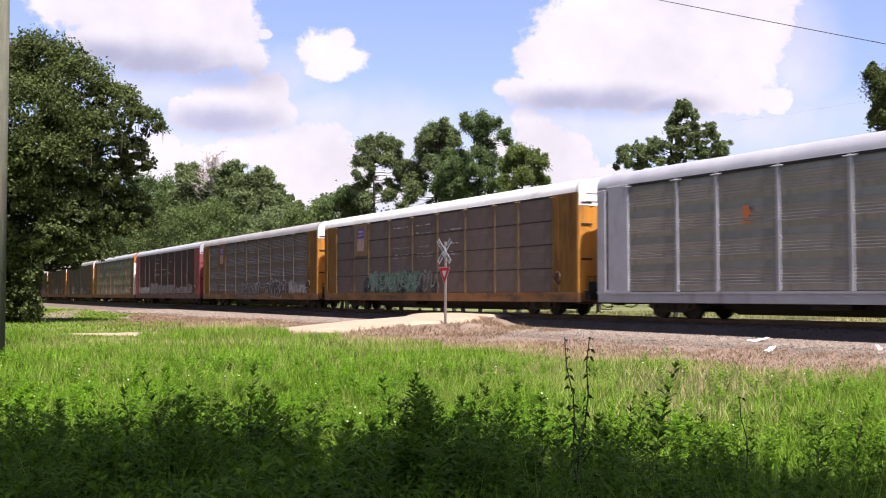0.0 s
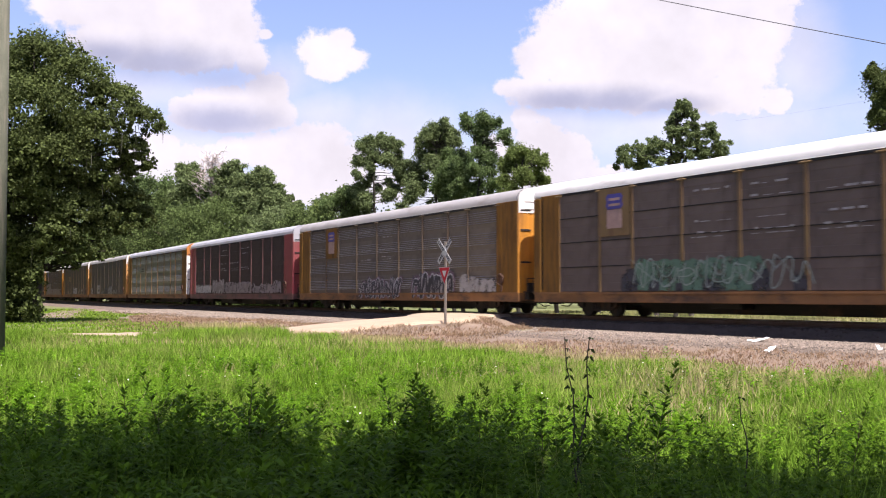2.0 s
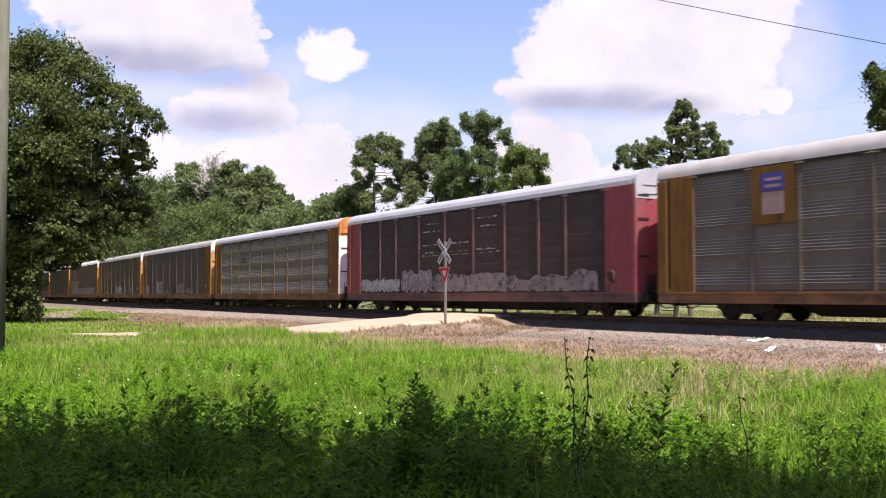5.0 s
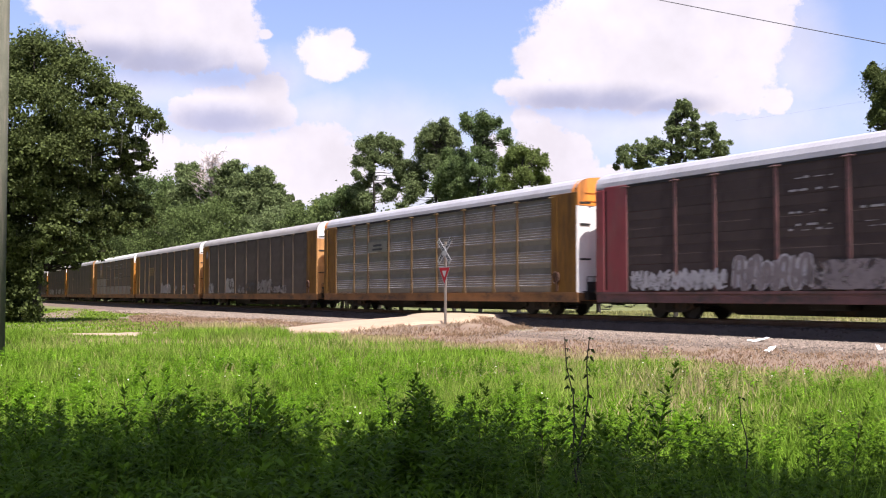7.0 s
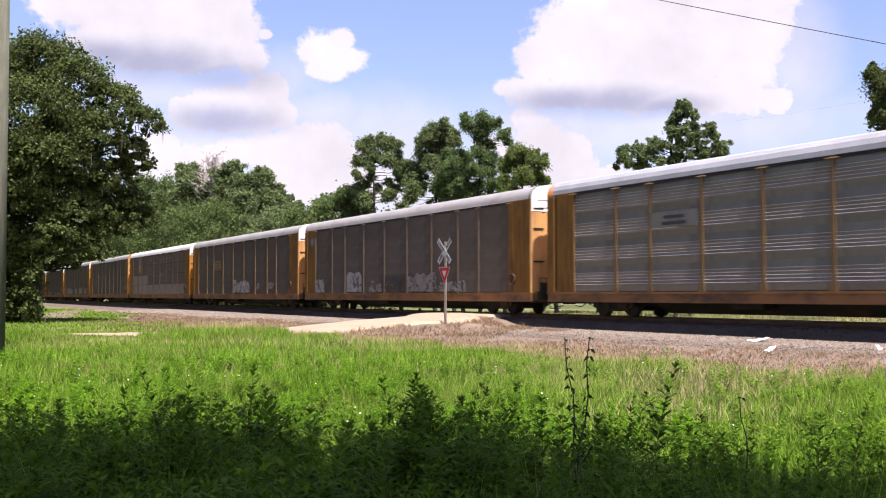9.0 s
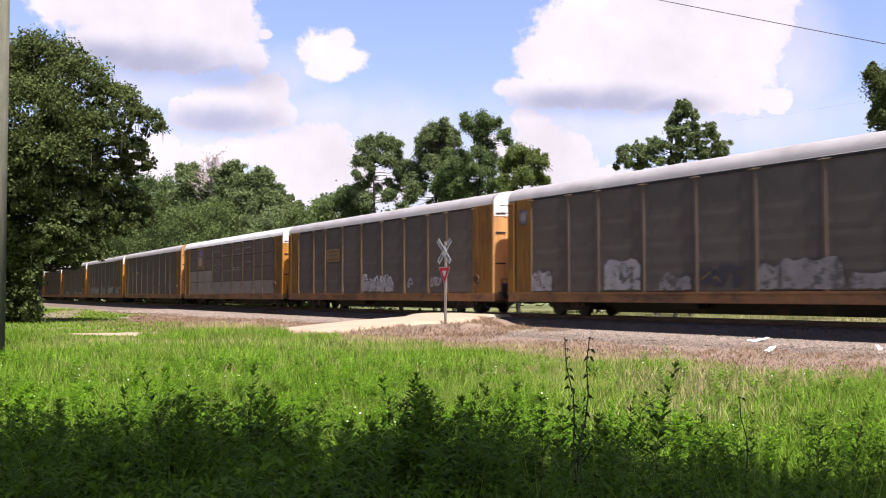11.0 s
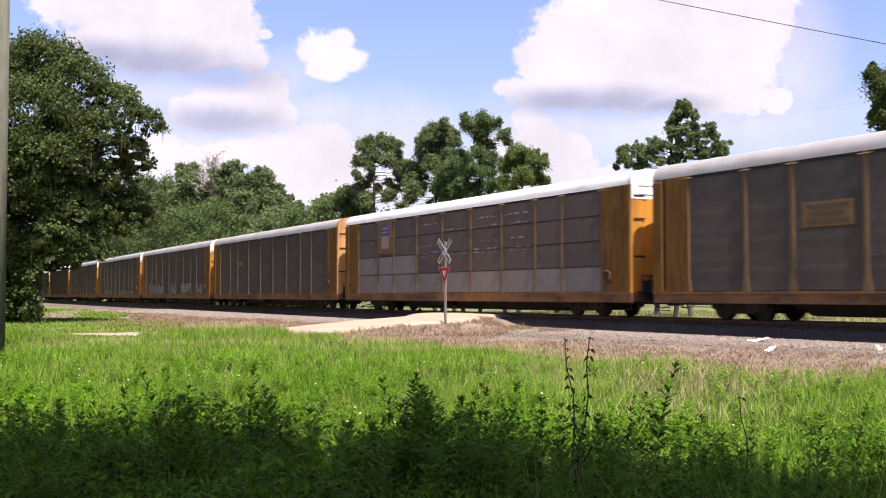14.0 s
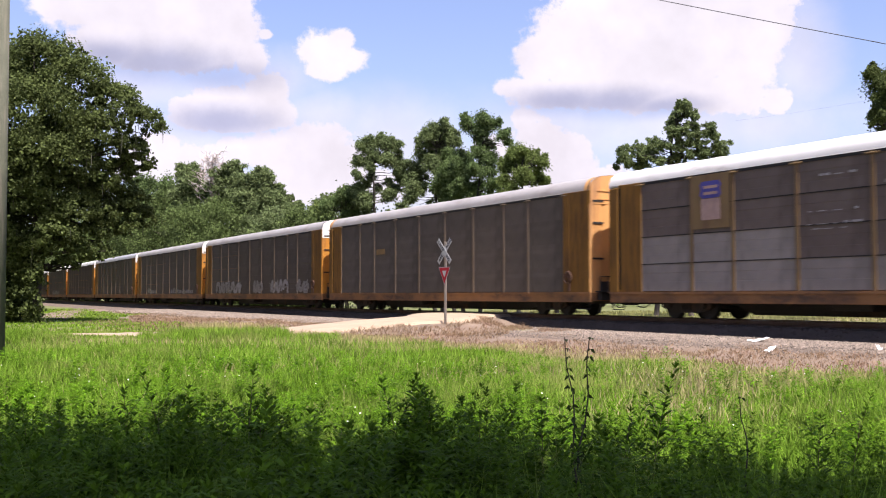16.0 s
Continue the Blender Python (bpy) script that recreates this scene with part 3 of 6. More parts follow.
def panel_data(w, h, kind):
    """A stiffened steel side sheet, w by h, facing -y, with folded edges."""
    lines = [(0.0, 0.02), (0.0, 0.0)]
    if kind == "plain":
        lines = [(0.0, 0.0), (h * 0.30, 0.003), (h * 0.62, 0.0), (h * 0.80, 0.003)]
    elif kind == "flat":
        lines += [(h * 0.33, 0.0), (h * 0.335, 0.006), (h * 0.66, 0.006), (h * 0.665, 0.0)]
    else:
        # folded ribs in a band: a long face leaning out and a short one turned up to the sky
        lo, hi, n = {"banded": (0.16, 0.76, 6), "ribbed": (0.08, 0.94, 9), "broad": (0.20, 0.76, 5)}[kind]
        deep, step = {"banded": (0.022, 0.004), "ribbed": (0.008, 0.001), "broad": (0.024, 0.005)}[kind]
        p = h * (hi - lo) / n
        lines = [(0.0, 0.05), (0.0, 0.04)]
        for i in range(n):
            z, out = h * lo + i * p, deep + step * (n - 1 - i)
            lines += [(z + 0.08 * p, 0.04 - 0.5 * out), (z + 0.60 * p, 0.04 - out), (z + 0.70 * p, 0.04 - out), (z + 0.70 * p + 0.022, 0.04 - out + 0.020)]
    lines += [(h - 0.012, 0.0), (h - 0.012, 0.02)] if kind == "flat" else [(h, 0.0 if kind == "plain" else 0.04)]
    v, f = [], []
    for z, y in lines:
        v += [(-w / 2, y, z), (w / 2, y, z)]
    for i in range(len(lines) - 1):
        f.append((2 * i, 2 * i + 1, 2 * i + 3, 2 * i + 2))
    me = mesh_np("side_sheet", np.array(v), np.array(f), M["panel_dark"])
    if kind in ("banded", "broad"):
        # upper rib faces get a paler metal, a highlight put into the colour
        me.materials.append(M["lit_rib" if kind == "banded" else "bright_lit_rib"])
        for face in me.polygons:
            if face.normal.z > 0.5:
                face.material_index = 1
    return me


WIDTHS = sorted({round(b - a, 2) for a, b in zip(POSTS, POSTS[1:])})
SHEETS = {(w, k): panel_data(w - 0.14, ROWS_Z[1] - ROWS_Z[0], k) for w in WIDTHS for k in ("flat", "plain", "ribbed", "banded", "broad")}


def prism(bm, pts, x0, x1):
    """A slab between x0 and x1 with the outline pts (y, z)."""
    a = [bm.verts.new((x0, y, z)) for y, z in pts]
    b = [bm.verts.new((x1, y, z)) for y, z in pts]
    bm.faces.new(a[::-1]), bm.faces.new(b)
    n = len(pts)
    for i in range(n):
        bm.faces.new((a[i], a[(i + 1) % n], b[(i + 1) % n], b[i]))


ARCH = [(1.60, Z_EAVE), (1.585, 5.32), (1.50, 5.50), (1.32, 5.655), (1.05, 5.745), (0.6, 5.80), (0.0, Z_TOP)]
ARCH = ARCH + [(-y, z) for y, z in ARCH[-2::-1]]


def roof_data(ribbed):
    bm = bmesh.new()
    n = 120 if ribbed else 40
    xs = np.linspace(-HALF_L + 0.02, HALF_L - 0.02, n * 2 + 1)
    rings = []
    for i, x in enumerate(xs):
        g = (0.018 if i % 2 else 0.0) if ribbed else (0.012 if i % 8 == 0 else 0.0)
        rings.append([bm.verts.new((x, y * (1 + g * 0.2), z + g * (z > Z_EAVE + 0.05))) for y, z in ARCH])
    for a, b in zip(rings, rings[1:]):
        for j in range(len(ARCH) - 1):
            bm.faces.new((a[j], b[j], b[j + 1], a[j + 1]))
    for sgn in (-1, 1):
        box(bm, -HALF_L + 0.02, min(sgn * 1.55, sgn * 1.597), Z_EAVE - 0.06, HALF_L - 0.02, max(sgn * 1.55, sgn * 1.597), Z_EAVE + 0.004)
    return data_of(bm, "roof", M["roof"], smooth=not ribbed)


ROOF = {r: roof_data(r) for r in (True, False)}


def end_pieces():
    out = {}
    for sgn, key in ((-1, "near_jamb"), (1, "far_jamb")):   # corner sheet of one end, at +x
        bm = bmesh.new()
        pts = [(sgn * 1.60, Z_FLOOR), (sgn * 1.60, 4.60), (sgn * 1.02, 4.60), (sgn * 1.02, Z_FLOOR)]
        prism(bm, pts if sgn < 0 else pts[::-1], HALF_L - 0.10, HALF_L)
        rod(bm, (HALF_L - 0.06, sgn * 1.54, Z_FLOOR), (HALF_L - 0.06, sgn * 1.54, 4.60), 0.085, n=10)
        out[key] = data_of(bm, "end_jamb", M["yellow"])
    for sgn, key in ((-1, "near_door"), (1, "far_door")):   # two bowed door leaves
        bm = bmesh.new()
        ys = np.linspace(0.012, 1.01, 6)
        pts = [(sgn * y, HALF_L - 0.05 + 0.13 * (1 - (y / 1.02) ** 2)) for y in ys]
        for (ya, xa), (yb, xb) in zip(pts, pts[1:]):
            v = [bm.verts.new(p) for p in ((xa, ya, Z_FLOOR - 0.02), (xb, yb, Z_FLOOR - 0.02), (xb, yb, 4.60), (xa, ya, 4.60))]
            bm.faces.new(v if sgn > 0 else v[::-1])
        for z in (1.6,):
            box(bm, HALF_L + 0.02, min(sgn * 0.1, sgn * 0.95), z, HALF_L + 0.09, max(sgn * 0.1, sgn * 0.95), z + 0.05)
        out[key] = data_of(bm, "end_door", M["yellow"])
    bm = bmesh.new()
    top = [(1.60, 4.60), (1.60, Z_EAVE)] + ARCH[1:-1] + [(-1.60, Z_EAVE), (-1.60, 4.60)]
    prism(bm, top, HALF_L - 0.10, HALF_L + 0.02)
    for z in (4.78, 5.12):
        box(bm, HALF_L + 0.02, -1.25, z, HALF_L + 0.05, 1.25, z + 0.04)
    out["end_gable"] = data_of(bm, "end_gable", M["white"])
    bm = bmesh.new()
    box(bm, HALF_L - 0.02, -1.50, 0, HALF_L + 0.035, -0.95, 0.075)
    out["vent_slot"] = data_of(bm, "vent_slot", M["black"])
    return out


ENDS = end_pieces()
bm = bmesh.new()
for sgn in (-1, 1):
    y0, y1 = sorted((sgn * 1.50, sgn * 1.60))
    box(bm, -HALF_L, y0, Z_SILL, HALF_L, y1, Z_FLOOR, 0.015)
    box(bm, -HALF_L, min(sgn * 1.60, sgn * 1.64), Z_FLOOR - 0.06, HALF_L, max(sgn * 1.60, sgn * 1.64), Z_FLOOR + 0.03)
for x in (-HALF_L, HALF_L - 0.1):
    box(bm, x, -1.5, Z_SILL + 0.05, x + 0.1, 1.5, Z_FLOOR)
SILL = data_of(bm, "side_sill", M["yellow"])
bm = bmesh.new()
box(bm, -HALF_L + 0.1, -1.5, Z_FLOOR - 0.2, HALF_L - 0.1, 1.5, Z_FLOOR - 0.02)
box(bm, -HALF_L + 0.05, -0.33, 0.50, HALF_L - 0.05, 0.33, Z_FLOOR - 0.2)
for x in np.arange(-12, 12.1, 1.5):
    box(bm, x - 0.06, -1.5, 0.62, x + 0.06, 1.5, Z_FLOOR - 0.2)
for y0 in (-0.34, 0.26):
    # deep fish-bellied centre sill between the trucks
    prism_pts = [(-8.3, 0.55), (-7.3, 0.17), (7.3, 0.17), (8.3, 0.55)]
    va = [bm.verts.new((px_, y0, pz_)) for px_, pz_ in prism_pts]
    vb = [bm.verts.new((px_, y0 + 0.08, pz_)) for px_, pz_ in prism_pts]
    bm.faces.new(va), bm.faces.new(vb[::-1])
    for i in range(4):
        bm.faces.new((va[(i + 1) % 4], va[i], vb[i], vb[(i + 1) % 4]))
box(bm, -3.4, -1.1, 0.36, -1.9, -0.45, 0.74, 0.05)
box(bm, 1.6, 0.4, 0.36, 3.0, 1.0, 0.74, 0.05)
DECK = data_of(bm, "underframe", M["iron"])
bm = bmesh.new()
box(bm, HALF_L + 0.02, -0.14, 0.50, HALF_L + 0.70, 0.14, 0.78, 0.03)
box(bm, HALF_L + 0.62, -0.24, 0.46, HALF_L + 0.86, 0.24, 0.82, 0.05)
COUPLER = data_of(bm, "coupler", M["iron"])
bm = bmesh.new()      # crossover platform and buffer beam at an end
box(bm, HALF_L + 0.01, -1.30, 0.66, HALF_L + 0.30, 1.30, 0.98, 0.02)
box(bm, HALF_L + 0.10, -1.45, 0.98, HALF_L + 0.42, 1.45, 1.03)
for y in (-1.40, -0.70, 0.70, 1.40):
    rod(bm, (HALF_L + 0.38, y, 1.03), (HALF_L + 0.38, y, 1.62), 0.018, n=6)
rod(bm, (HALF_L + 0.38, -1.40, 1.62), (HALF_L + 0.38, 1.40, 1.62), 0.018, n=6)
# plate added to deepen the dark at the foot of the wagon gap
box(bm, HALF_L + 0.34, -1.35, 1.03, HALF_L + 0.38, 1.35, 1.42)
PLATFORM = data_of(bm, "end_platform", M["iron"])
bm = bmesh.new()
tube(bm, [(HALF_L - 0.1, -0.6, 0.75), (HALF_L + 0.12, -0.6, 0.52), (HALF_L + 0.4, -0.5, 0.36), (HALF_L + 0.72, -0.4, 0.40)], [0.025] * 4)
HOSE = data_of(bm, "brake_hose", M["black"])
bm = bmesh.new()
tube(bm, [(HALF_L - 0.12, -1.56, 0.62), (HALF_L - 0.12, -1.56, 0.30), (HALF_L - 0.82, -1.56, 0.30), (HALF_L - 0.82, -1.56, 0.62)], [0.02] * 4)
STEP = data_of(bm, "foot_step", M["iron"])
bm = bmesh.new()
box(bm, -HALF_L + 0.02, 1.54, Z_FLOOR, HALF_L - 0.02, 1.60, Z_EAVE)
FAR_WALL = data_of(bm, "far_wall", M["panel_dark"])


def post_data(flare):
    bm = bmesh.new()
    w = 0.075
    if flare:
        for z0, z1, wa, wb in ((Z_FLOOR, 1.45, 0.17, 0.085), (1.45, Z_EAVE - 0.02, 0.085, 0.075)):
            pts = [(-wa, z0), (wa, z0), (wb, z1), (-wb, z1)]
            a = [bm.verts.new((x, -1.604, z)) for x, z in pts]
            b = [bm.verts.new((x, -1.56, z)) for x, z in pts]
            bm.faces.new(a)
            for i in range(4):
                bm.faces.new((a[(i + 1) % 4], a[i], b[i], b[(i + 1) % 4]))
    else:
        box(bm, -w, -1.604, Z_FLOOR, w, -1.555, Z_EAVE - 0.02, 0.008)
    return data_of(bm, "side_post", M["yellow"])


POST = {f: post_data(f) for f in (True, False)}
bm = bmesh.new()
box(bm, 11.80, -1.615, Z_FLOOR, HALF_L - 0.02, -1.565, Z_EAVE, 0.012)
box(bm, 12.20, -1.622, Z_FLOOR + 0.02, 12.24, -1.61, Z_EAVE - 0.1)
box(bm, 13.30, -1.630, Z_FLOOR + 0.02, 13.60, -1.61, Z_EAVE - 0.1, 0.006)
END_SHEET = data_of(bm, "end_sheet", M["yellow"])
bm = bmesh.new()      # the rear corner: sheet, an open slot, then the corner post
box(bm, -13.02, -1.615, Z_FLOOR, -11.80, -1.565, Z_EAVE, 0.012)
box(bm, -HALF_L + 0.02, -1.640, Z_FLOOR, -13.16, -1.555, Z_EAVE - 0.10, 0.02)
box(bm, -13.16, -1.615, Z_EAVE - 0.14, -13.02, -1.565, Z_EAVE)
box(bm, -13.16, -1.615, Z_FLOOR, -13.02, -1.565, Z_FLOOR + 0.12)
REAR_SHEET = data_of(bm, "end_sheet", M["yellow"])
bm = bmesh.new()
box(bm, -13.20, -1.56, Z_FLOOR, -12.98, -1.50, Z_EAVE)
REAR_SLOT = data_of(bm, "slot_lining", M["black"])
bm = bmesh.new()      # gusset over a side post, its sloped top turned to the sky
prof = [(-1.585, 0.0), (-1.634, -0.03), (-1.634, -0.06), (-1.585, -0.06)]
va = [bm.verts.new((-0.24, y, z)) for y, z in prof]
vb = [bm.verts.new((0.24, y, z)) for y, z in prof]
bm.faces.new(va), bm.faces.new(vb[::-1])
for i in range(4):
    bm.faces.new((va[(i + 1) % 4], va[i], vb[i], vb[(i + 1) % 4]))
POST_CAP = data_of(bm, "post_cap", M["yellow"])
bm = bmesh.new()      # dark joint between the roof and the end hood
near = [(y, z) for y, z in ARCH if y <= -1.0]
for (ya, za), (yb, zb) in zip(near, near[1:]):
    v = [bm.verts.new(q) for q in ((HALF_L - 0.16, ya * 1.006, za + 0.008), (HALF_L - 0.11, ya * 1.006, za + 0.008), (HALF_L - 0.11, yb * 1.006, zb + 0.008), (HALF_L - 0.16, yb * 1.006, zb + 0.008))]
    bm.faces.new(v)
HOOD_JOINT = data_of(bm, "hood_joint", M["black"])
bm = bmesh.new()      # painted hood over an end of the roof
rings = [[bm.verts.new((x, y * 1.004, z + 0.006)) for y, z in ARCH] for x in (HALF_L - 0.42, HALF_L + 0.01)]
for j in range(len(ARCH) - 1):
    bm.faces.new((rings[0][j], rings[1][j], rings[1][j + 1], rings[0][j + 1]))
HOOD = data_of(bm, "roof_hood", M["white"], smooth=True)
bm = bmesh.new()      # grab iron on the front corner
tube(bm, [(13.46, -1.62, 0), (13.46, -1.67, 0), (13.68, -1.67, 0), (13.68, -1.62, 0)], [0.011] * 4, 5)
GRAB = data_of(bm, "grab_iron", M["yellow"])

# black strip drawing the eave gap and the shadow line under the roof
bm = bmesh.new()
box(bm, -11.8, -1.601, Z_EAVE - 0.115, 11.8, -1.58, Z_EAVE - 0.010)
EAVE_GAP_SHADE = data_of(bm, "eave_gap", M["black"])

# running gear
bm = bmesh.new()
pts = [(-1.32, 0.42), (-1.25, 0.62), (-0.75, 0.66), (-0.45, 0.74), (0.45, 0.74), (0.75, 0.66), (1.25, 0.62), (1.32, 0.42), (1.1, 0.34), (0.55, 0.22), (-0.55, 0.22), (-1.1, 0.34)]
for sgn in (-1, 1):
    a = [bm.verts.new((x, sgn * 1.06, z)) for x, z in pts]
    b = [bm.verts.new((x, sgn * 0.92, z)) for x, z in pts]
    bm.faces.new(a if sgn < 0 else a[::-1]), bm.faces.new(b[::-1] if sgn < 0 else b)
    for i in range(len(pts)):
        q = (a[i], b[i], b[(i + 1) % len(pts)], a[(i + 1) % len(pts)])
        bm.faces.new(q)
    for x in (-0.17, 0.0, 0.17):
        rod(bm, (x, sgn * 1.08, 0.30), (x, sgn * 1.08, 0.60), 0.07, n=8)
    for x in (-0.9, 0.9):
        rod(bm, (x, sgn * 1.02, 0.46), (x, sgn * 1.13, 0.46), 0.12, n=10)
box(bm, -0.2, -0.95, 0.35, 0.2, 0.95, 0.7)
SIDE_FRAME = data_of(bm, "side_frame", M["iron"])
bm = bmesh.new()
for sgn in (-1, 1):
    rod(bm, (0, sgn * 0.69, 0), (0, sgn * 0.83, 0), 0.455, n=24)
    rod(bm, (0, sgn * 0.64, 0), (0, sgn * 0.69, 0), 0.49, 0.455, n=24)
    for k in range(4):
        a = k * math.pi / 2
        box(bm, 0.25 * math.cos(a) - 0.05, min(sgn * 0.83, sgn * 0.845), 0.25 * math.sin(a) - 0.05, 0.25 * math.cos(a) + 0.05, max(sgn * 0.83, sgn * 0.845), 0.25 * math.sin(a) + 0.05)
rod(bm, (0, -1.0, 0), (0, 1.0, 0), 0.08, n=10)
WHEELS = data_of(bm, "wheelset", M["iron"])


def ribbon(bm, pts, w, y):
    """A flat painted stroke through pts (x, z) on a car side."""
    n = len(pts)
    left, right = [], []
    for i, (x, z) in enumerate(pts):
        a, b = pts[max(i - 1, 0)], pts[min(i + 1, n - 1)]
        t = Vector((b[0] - a[0], b[1] - a[1])).normalized()
        ww = w * (0.55 if i in (0, n - 1) else 1.0)
        left.append(bm.verts.new((x - t.y * ww / 2, y, z + t.x * ww / 2)))
        right.append(bm.verts.new((x + t.y * ww / 2, y, z - t.x * ww / 2)))
    for i in range(n - 1):
        bm.faces.new((left[i], right[i], right[i + 1], left[i + 1]))


def rounded(pts, cuts=2):
    """The stroke with its corners cut to curves."""
    for _ in range(cuts):
        out = [pts[0]]
        for (ax, az), (bx, bz) in zip(pts, pts[1:]):
            out += [(0.75 * ax + 0.25 * bx, 0.75 * az + 0.25 * bz), (0.25 * ax + 0.75 * bx, 0.25 * az + 0.75 * bz)]
        pts = out + [pts[-1]]
    return pts


def tag_strokes(car, x0, x1, z0, z1, fill, line, letters, seed, loops=True, halo=None, curls=2, weight=0.07, inner=None):
    """Sprayed marks: a soft halo, thick bent strokes with a paler outline, thin flicks over them; no readable letters."""
    rng = random.Random(seed)
    w, h = (x1 - x0) / letters, z1 - z0
    layers = {"sprayed_halo": [], "graffiti_outline": [], "graffiti_fill": []}
    fat = min(w, h) * (weight + 0.07)
    for i in range(letters):
        gx, gz = x0 + (i - 0.08) * w, z0
        # a zigzag of three to five slanted bars joined by bends, with a hooked tail
        bars, pts = rng.randint(2, 4), []
        up = rng.random() < 0.5
        for q in range(bars):
            a = (q + rng.uniform(0.1, 0.6)) / bars * 1.12
            ends = [(a - 0.06, rng.uniform(-0.06, 0.30)), (a + rng.uniform(0.02, 0.16), rng.uniform(0.66, 1.06))]
            pts += ends if up else ends[::-1]
            up = not up
        pts.append((pts[-1][0] + rng.uniform(0.05, 0.3), rng.uniform(0.1, 0.8)))
        pts = rounded([(gx + w * a, gz + h * b) for a, b in pts])
        extra = [rounded([(gx + w * rng.uniform(-0.1, 0.3), gz + h * rng.uniform(0.2, 1.0)), (gx + w * rng.uniform(0.3, 0.6), gz + h * rng.uniform(0.0, 0.9)),
                          (gx + w * rng.uniform(0.6, 1.15), gz + h * rng.uniform(0.1, 1.0))]) for _ in range(curls)]
        if halo:
            layers["sprayed_halo"].append((pts, fat * 2.9))
        layers["graffiti_outline"].append((pts, fat * (1.6 if inner or fill else 1.0)))
        if inner or (fill and loops):
            layers["graffiti_fill"].append((pts, fat * 0.95))
        for q, flick in enumerate(extra):
            layers["graffiti_outline" if q % 2 else "graffiti_fill"].append((flick, fat * rng.uniform(0.35, 0.7)))
    mats = {"sprayed_halo": halo and "worn" + halo[1:], "graffiti_outline": line, "graffiti_fill": inner or fill or line}
    for k, (name, strokes) in enumerate(layers.items()):
        for q, (pts, width) in enumerate(strokes if mats[name] else ()):
            bm, edge = bmesh.new(), width / 2
            pts = [(a, min(max(b, z0 + edge), z1 + 0.06 * h - edge)) for a, b in pts]
            ribbon(bm, pts, width, -1.612 - 0.010 * k - 0.0009 * q)
            part(name, bm, M[mats[name]], car, "sprayed graffiti stroke on the side sheets")


def smear(car, x0, x1, z0, z1, mat, seed, out=1.650):
    """A pale rolled-over patch with a ragged upper edge."""
    rng = random.Random(seed)
    bm = bmesh.new()
    n = max(6, int((x1 - x0) / 0.22))
    low = [bm.verts.new((x0 + (x1 - x0) * i / n, -out, z0 + rng.uniform(0, 0.06))) for i in range(n + 1)]
    level, high = z1, []
    for i in range(n + 1):
        level = min(z1, max(z0 + 0.55 * (z1 - z0), level + rng.uniform(-0.14, 0.14)))
        edge = 0.25 if i in (0, n) else 0.0
        high.append(bm.verts.new((x0 + (x1 - x0) * i / n + rng.uniform(-0.05, 0.05), -out, level - edge)))
    for i in range(n):
        bm.faces.new((low[i], low[i + 1], high[i + 1], high[i]))
    part("paint_patch", bm, M["worn" + mat[1:]], car, "pale rolled-over paint patch")


def shield(car, bay, z0=3.72, plain="tanpaint", mark="g_blue", field="g_pink"):
    a, b = POSTS[bay], POSTS[bay + 1]
    bm = bmesh.new()
    box(bm, a + 0.10, -1.634, z0 - 0.52, b - 0.10, -1.628, z0 + 1.38)
    part("emblem_panel", bm, M[plain], car, "painted emblem panel")
    cx = (a + b) / 2
    bm = bmesh.new()
    box(bm, cx - 0.46, -1.640, z0 - 0.22, cx + 0.46, -1.636, z0 + 0.52, 0.0)
    part("emblem_field", bm, M[field], car)
    bm = bmesh.new()
    prism(bm, [(cx + q, z0 + w) for q, w in ((-0.40, 0.54), (0.40, 0.54), (0.52, 0.66), (0.46, 0.84), (0.52, 1.02), (0.40, 1.14), (-0.40, 1.14), (-0.52, 1.02), (-0.46, 0.84), (-0.52, 0.66))], -1.643, -1.637)
    bm.transform(Matrix(((0, 1, 0, 0), (1, 0, 0, 0), (0, 0, 1, 0), (0, 0, 0, 1))))
    bmesh.ops.recalc_face_normals(bm, faces=bm.faces[:])
    part("emblem_plate", bm, M[mark], car, "blue emblem plate")
    bm = bmesh.new()
    for k in range(2):
        box(bm, cx - 0.34, -1.648, z0 + 0.66 + 0.22 * k, cx + 0.34, -1.644, z0 + 0.76 + 0.22 * k)
    part("emblem_bars", bm, M["g_pink"], car, "pale lettering bars")


def data_lines(car, seed, bays):
    """Stencilled lettering too small to read, as pale bars."""
    rng = random.Random(seed)
    bm = bmesh.new()
    for b in bays:
        x0, x1 = POSTS[b] + 0.35, POSTS[b + 1] - 0.35
        for z in (4.55, 4.15, 3.45, 3.05, 2.9):
            if rng.random() < 0.8:
                x = x0 + rng.uniform(0, 0.6)
                while x < x1 - 0.2:
                    w = rng.uniform(0.12, 0.5)
                    box(bm, x, -1.640, z, min(x + w, x1), -1.636, z + rng.choice((0.02, 0.03, 0.07)))
                    x += w + rng.uniform(0.05, 0.4)
    tagged(part("stencil_bars", bm, M["g_pale"], car, "pale stencilled marking bars"), kind="stuff")


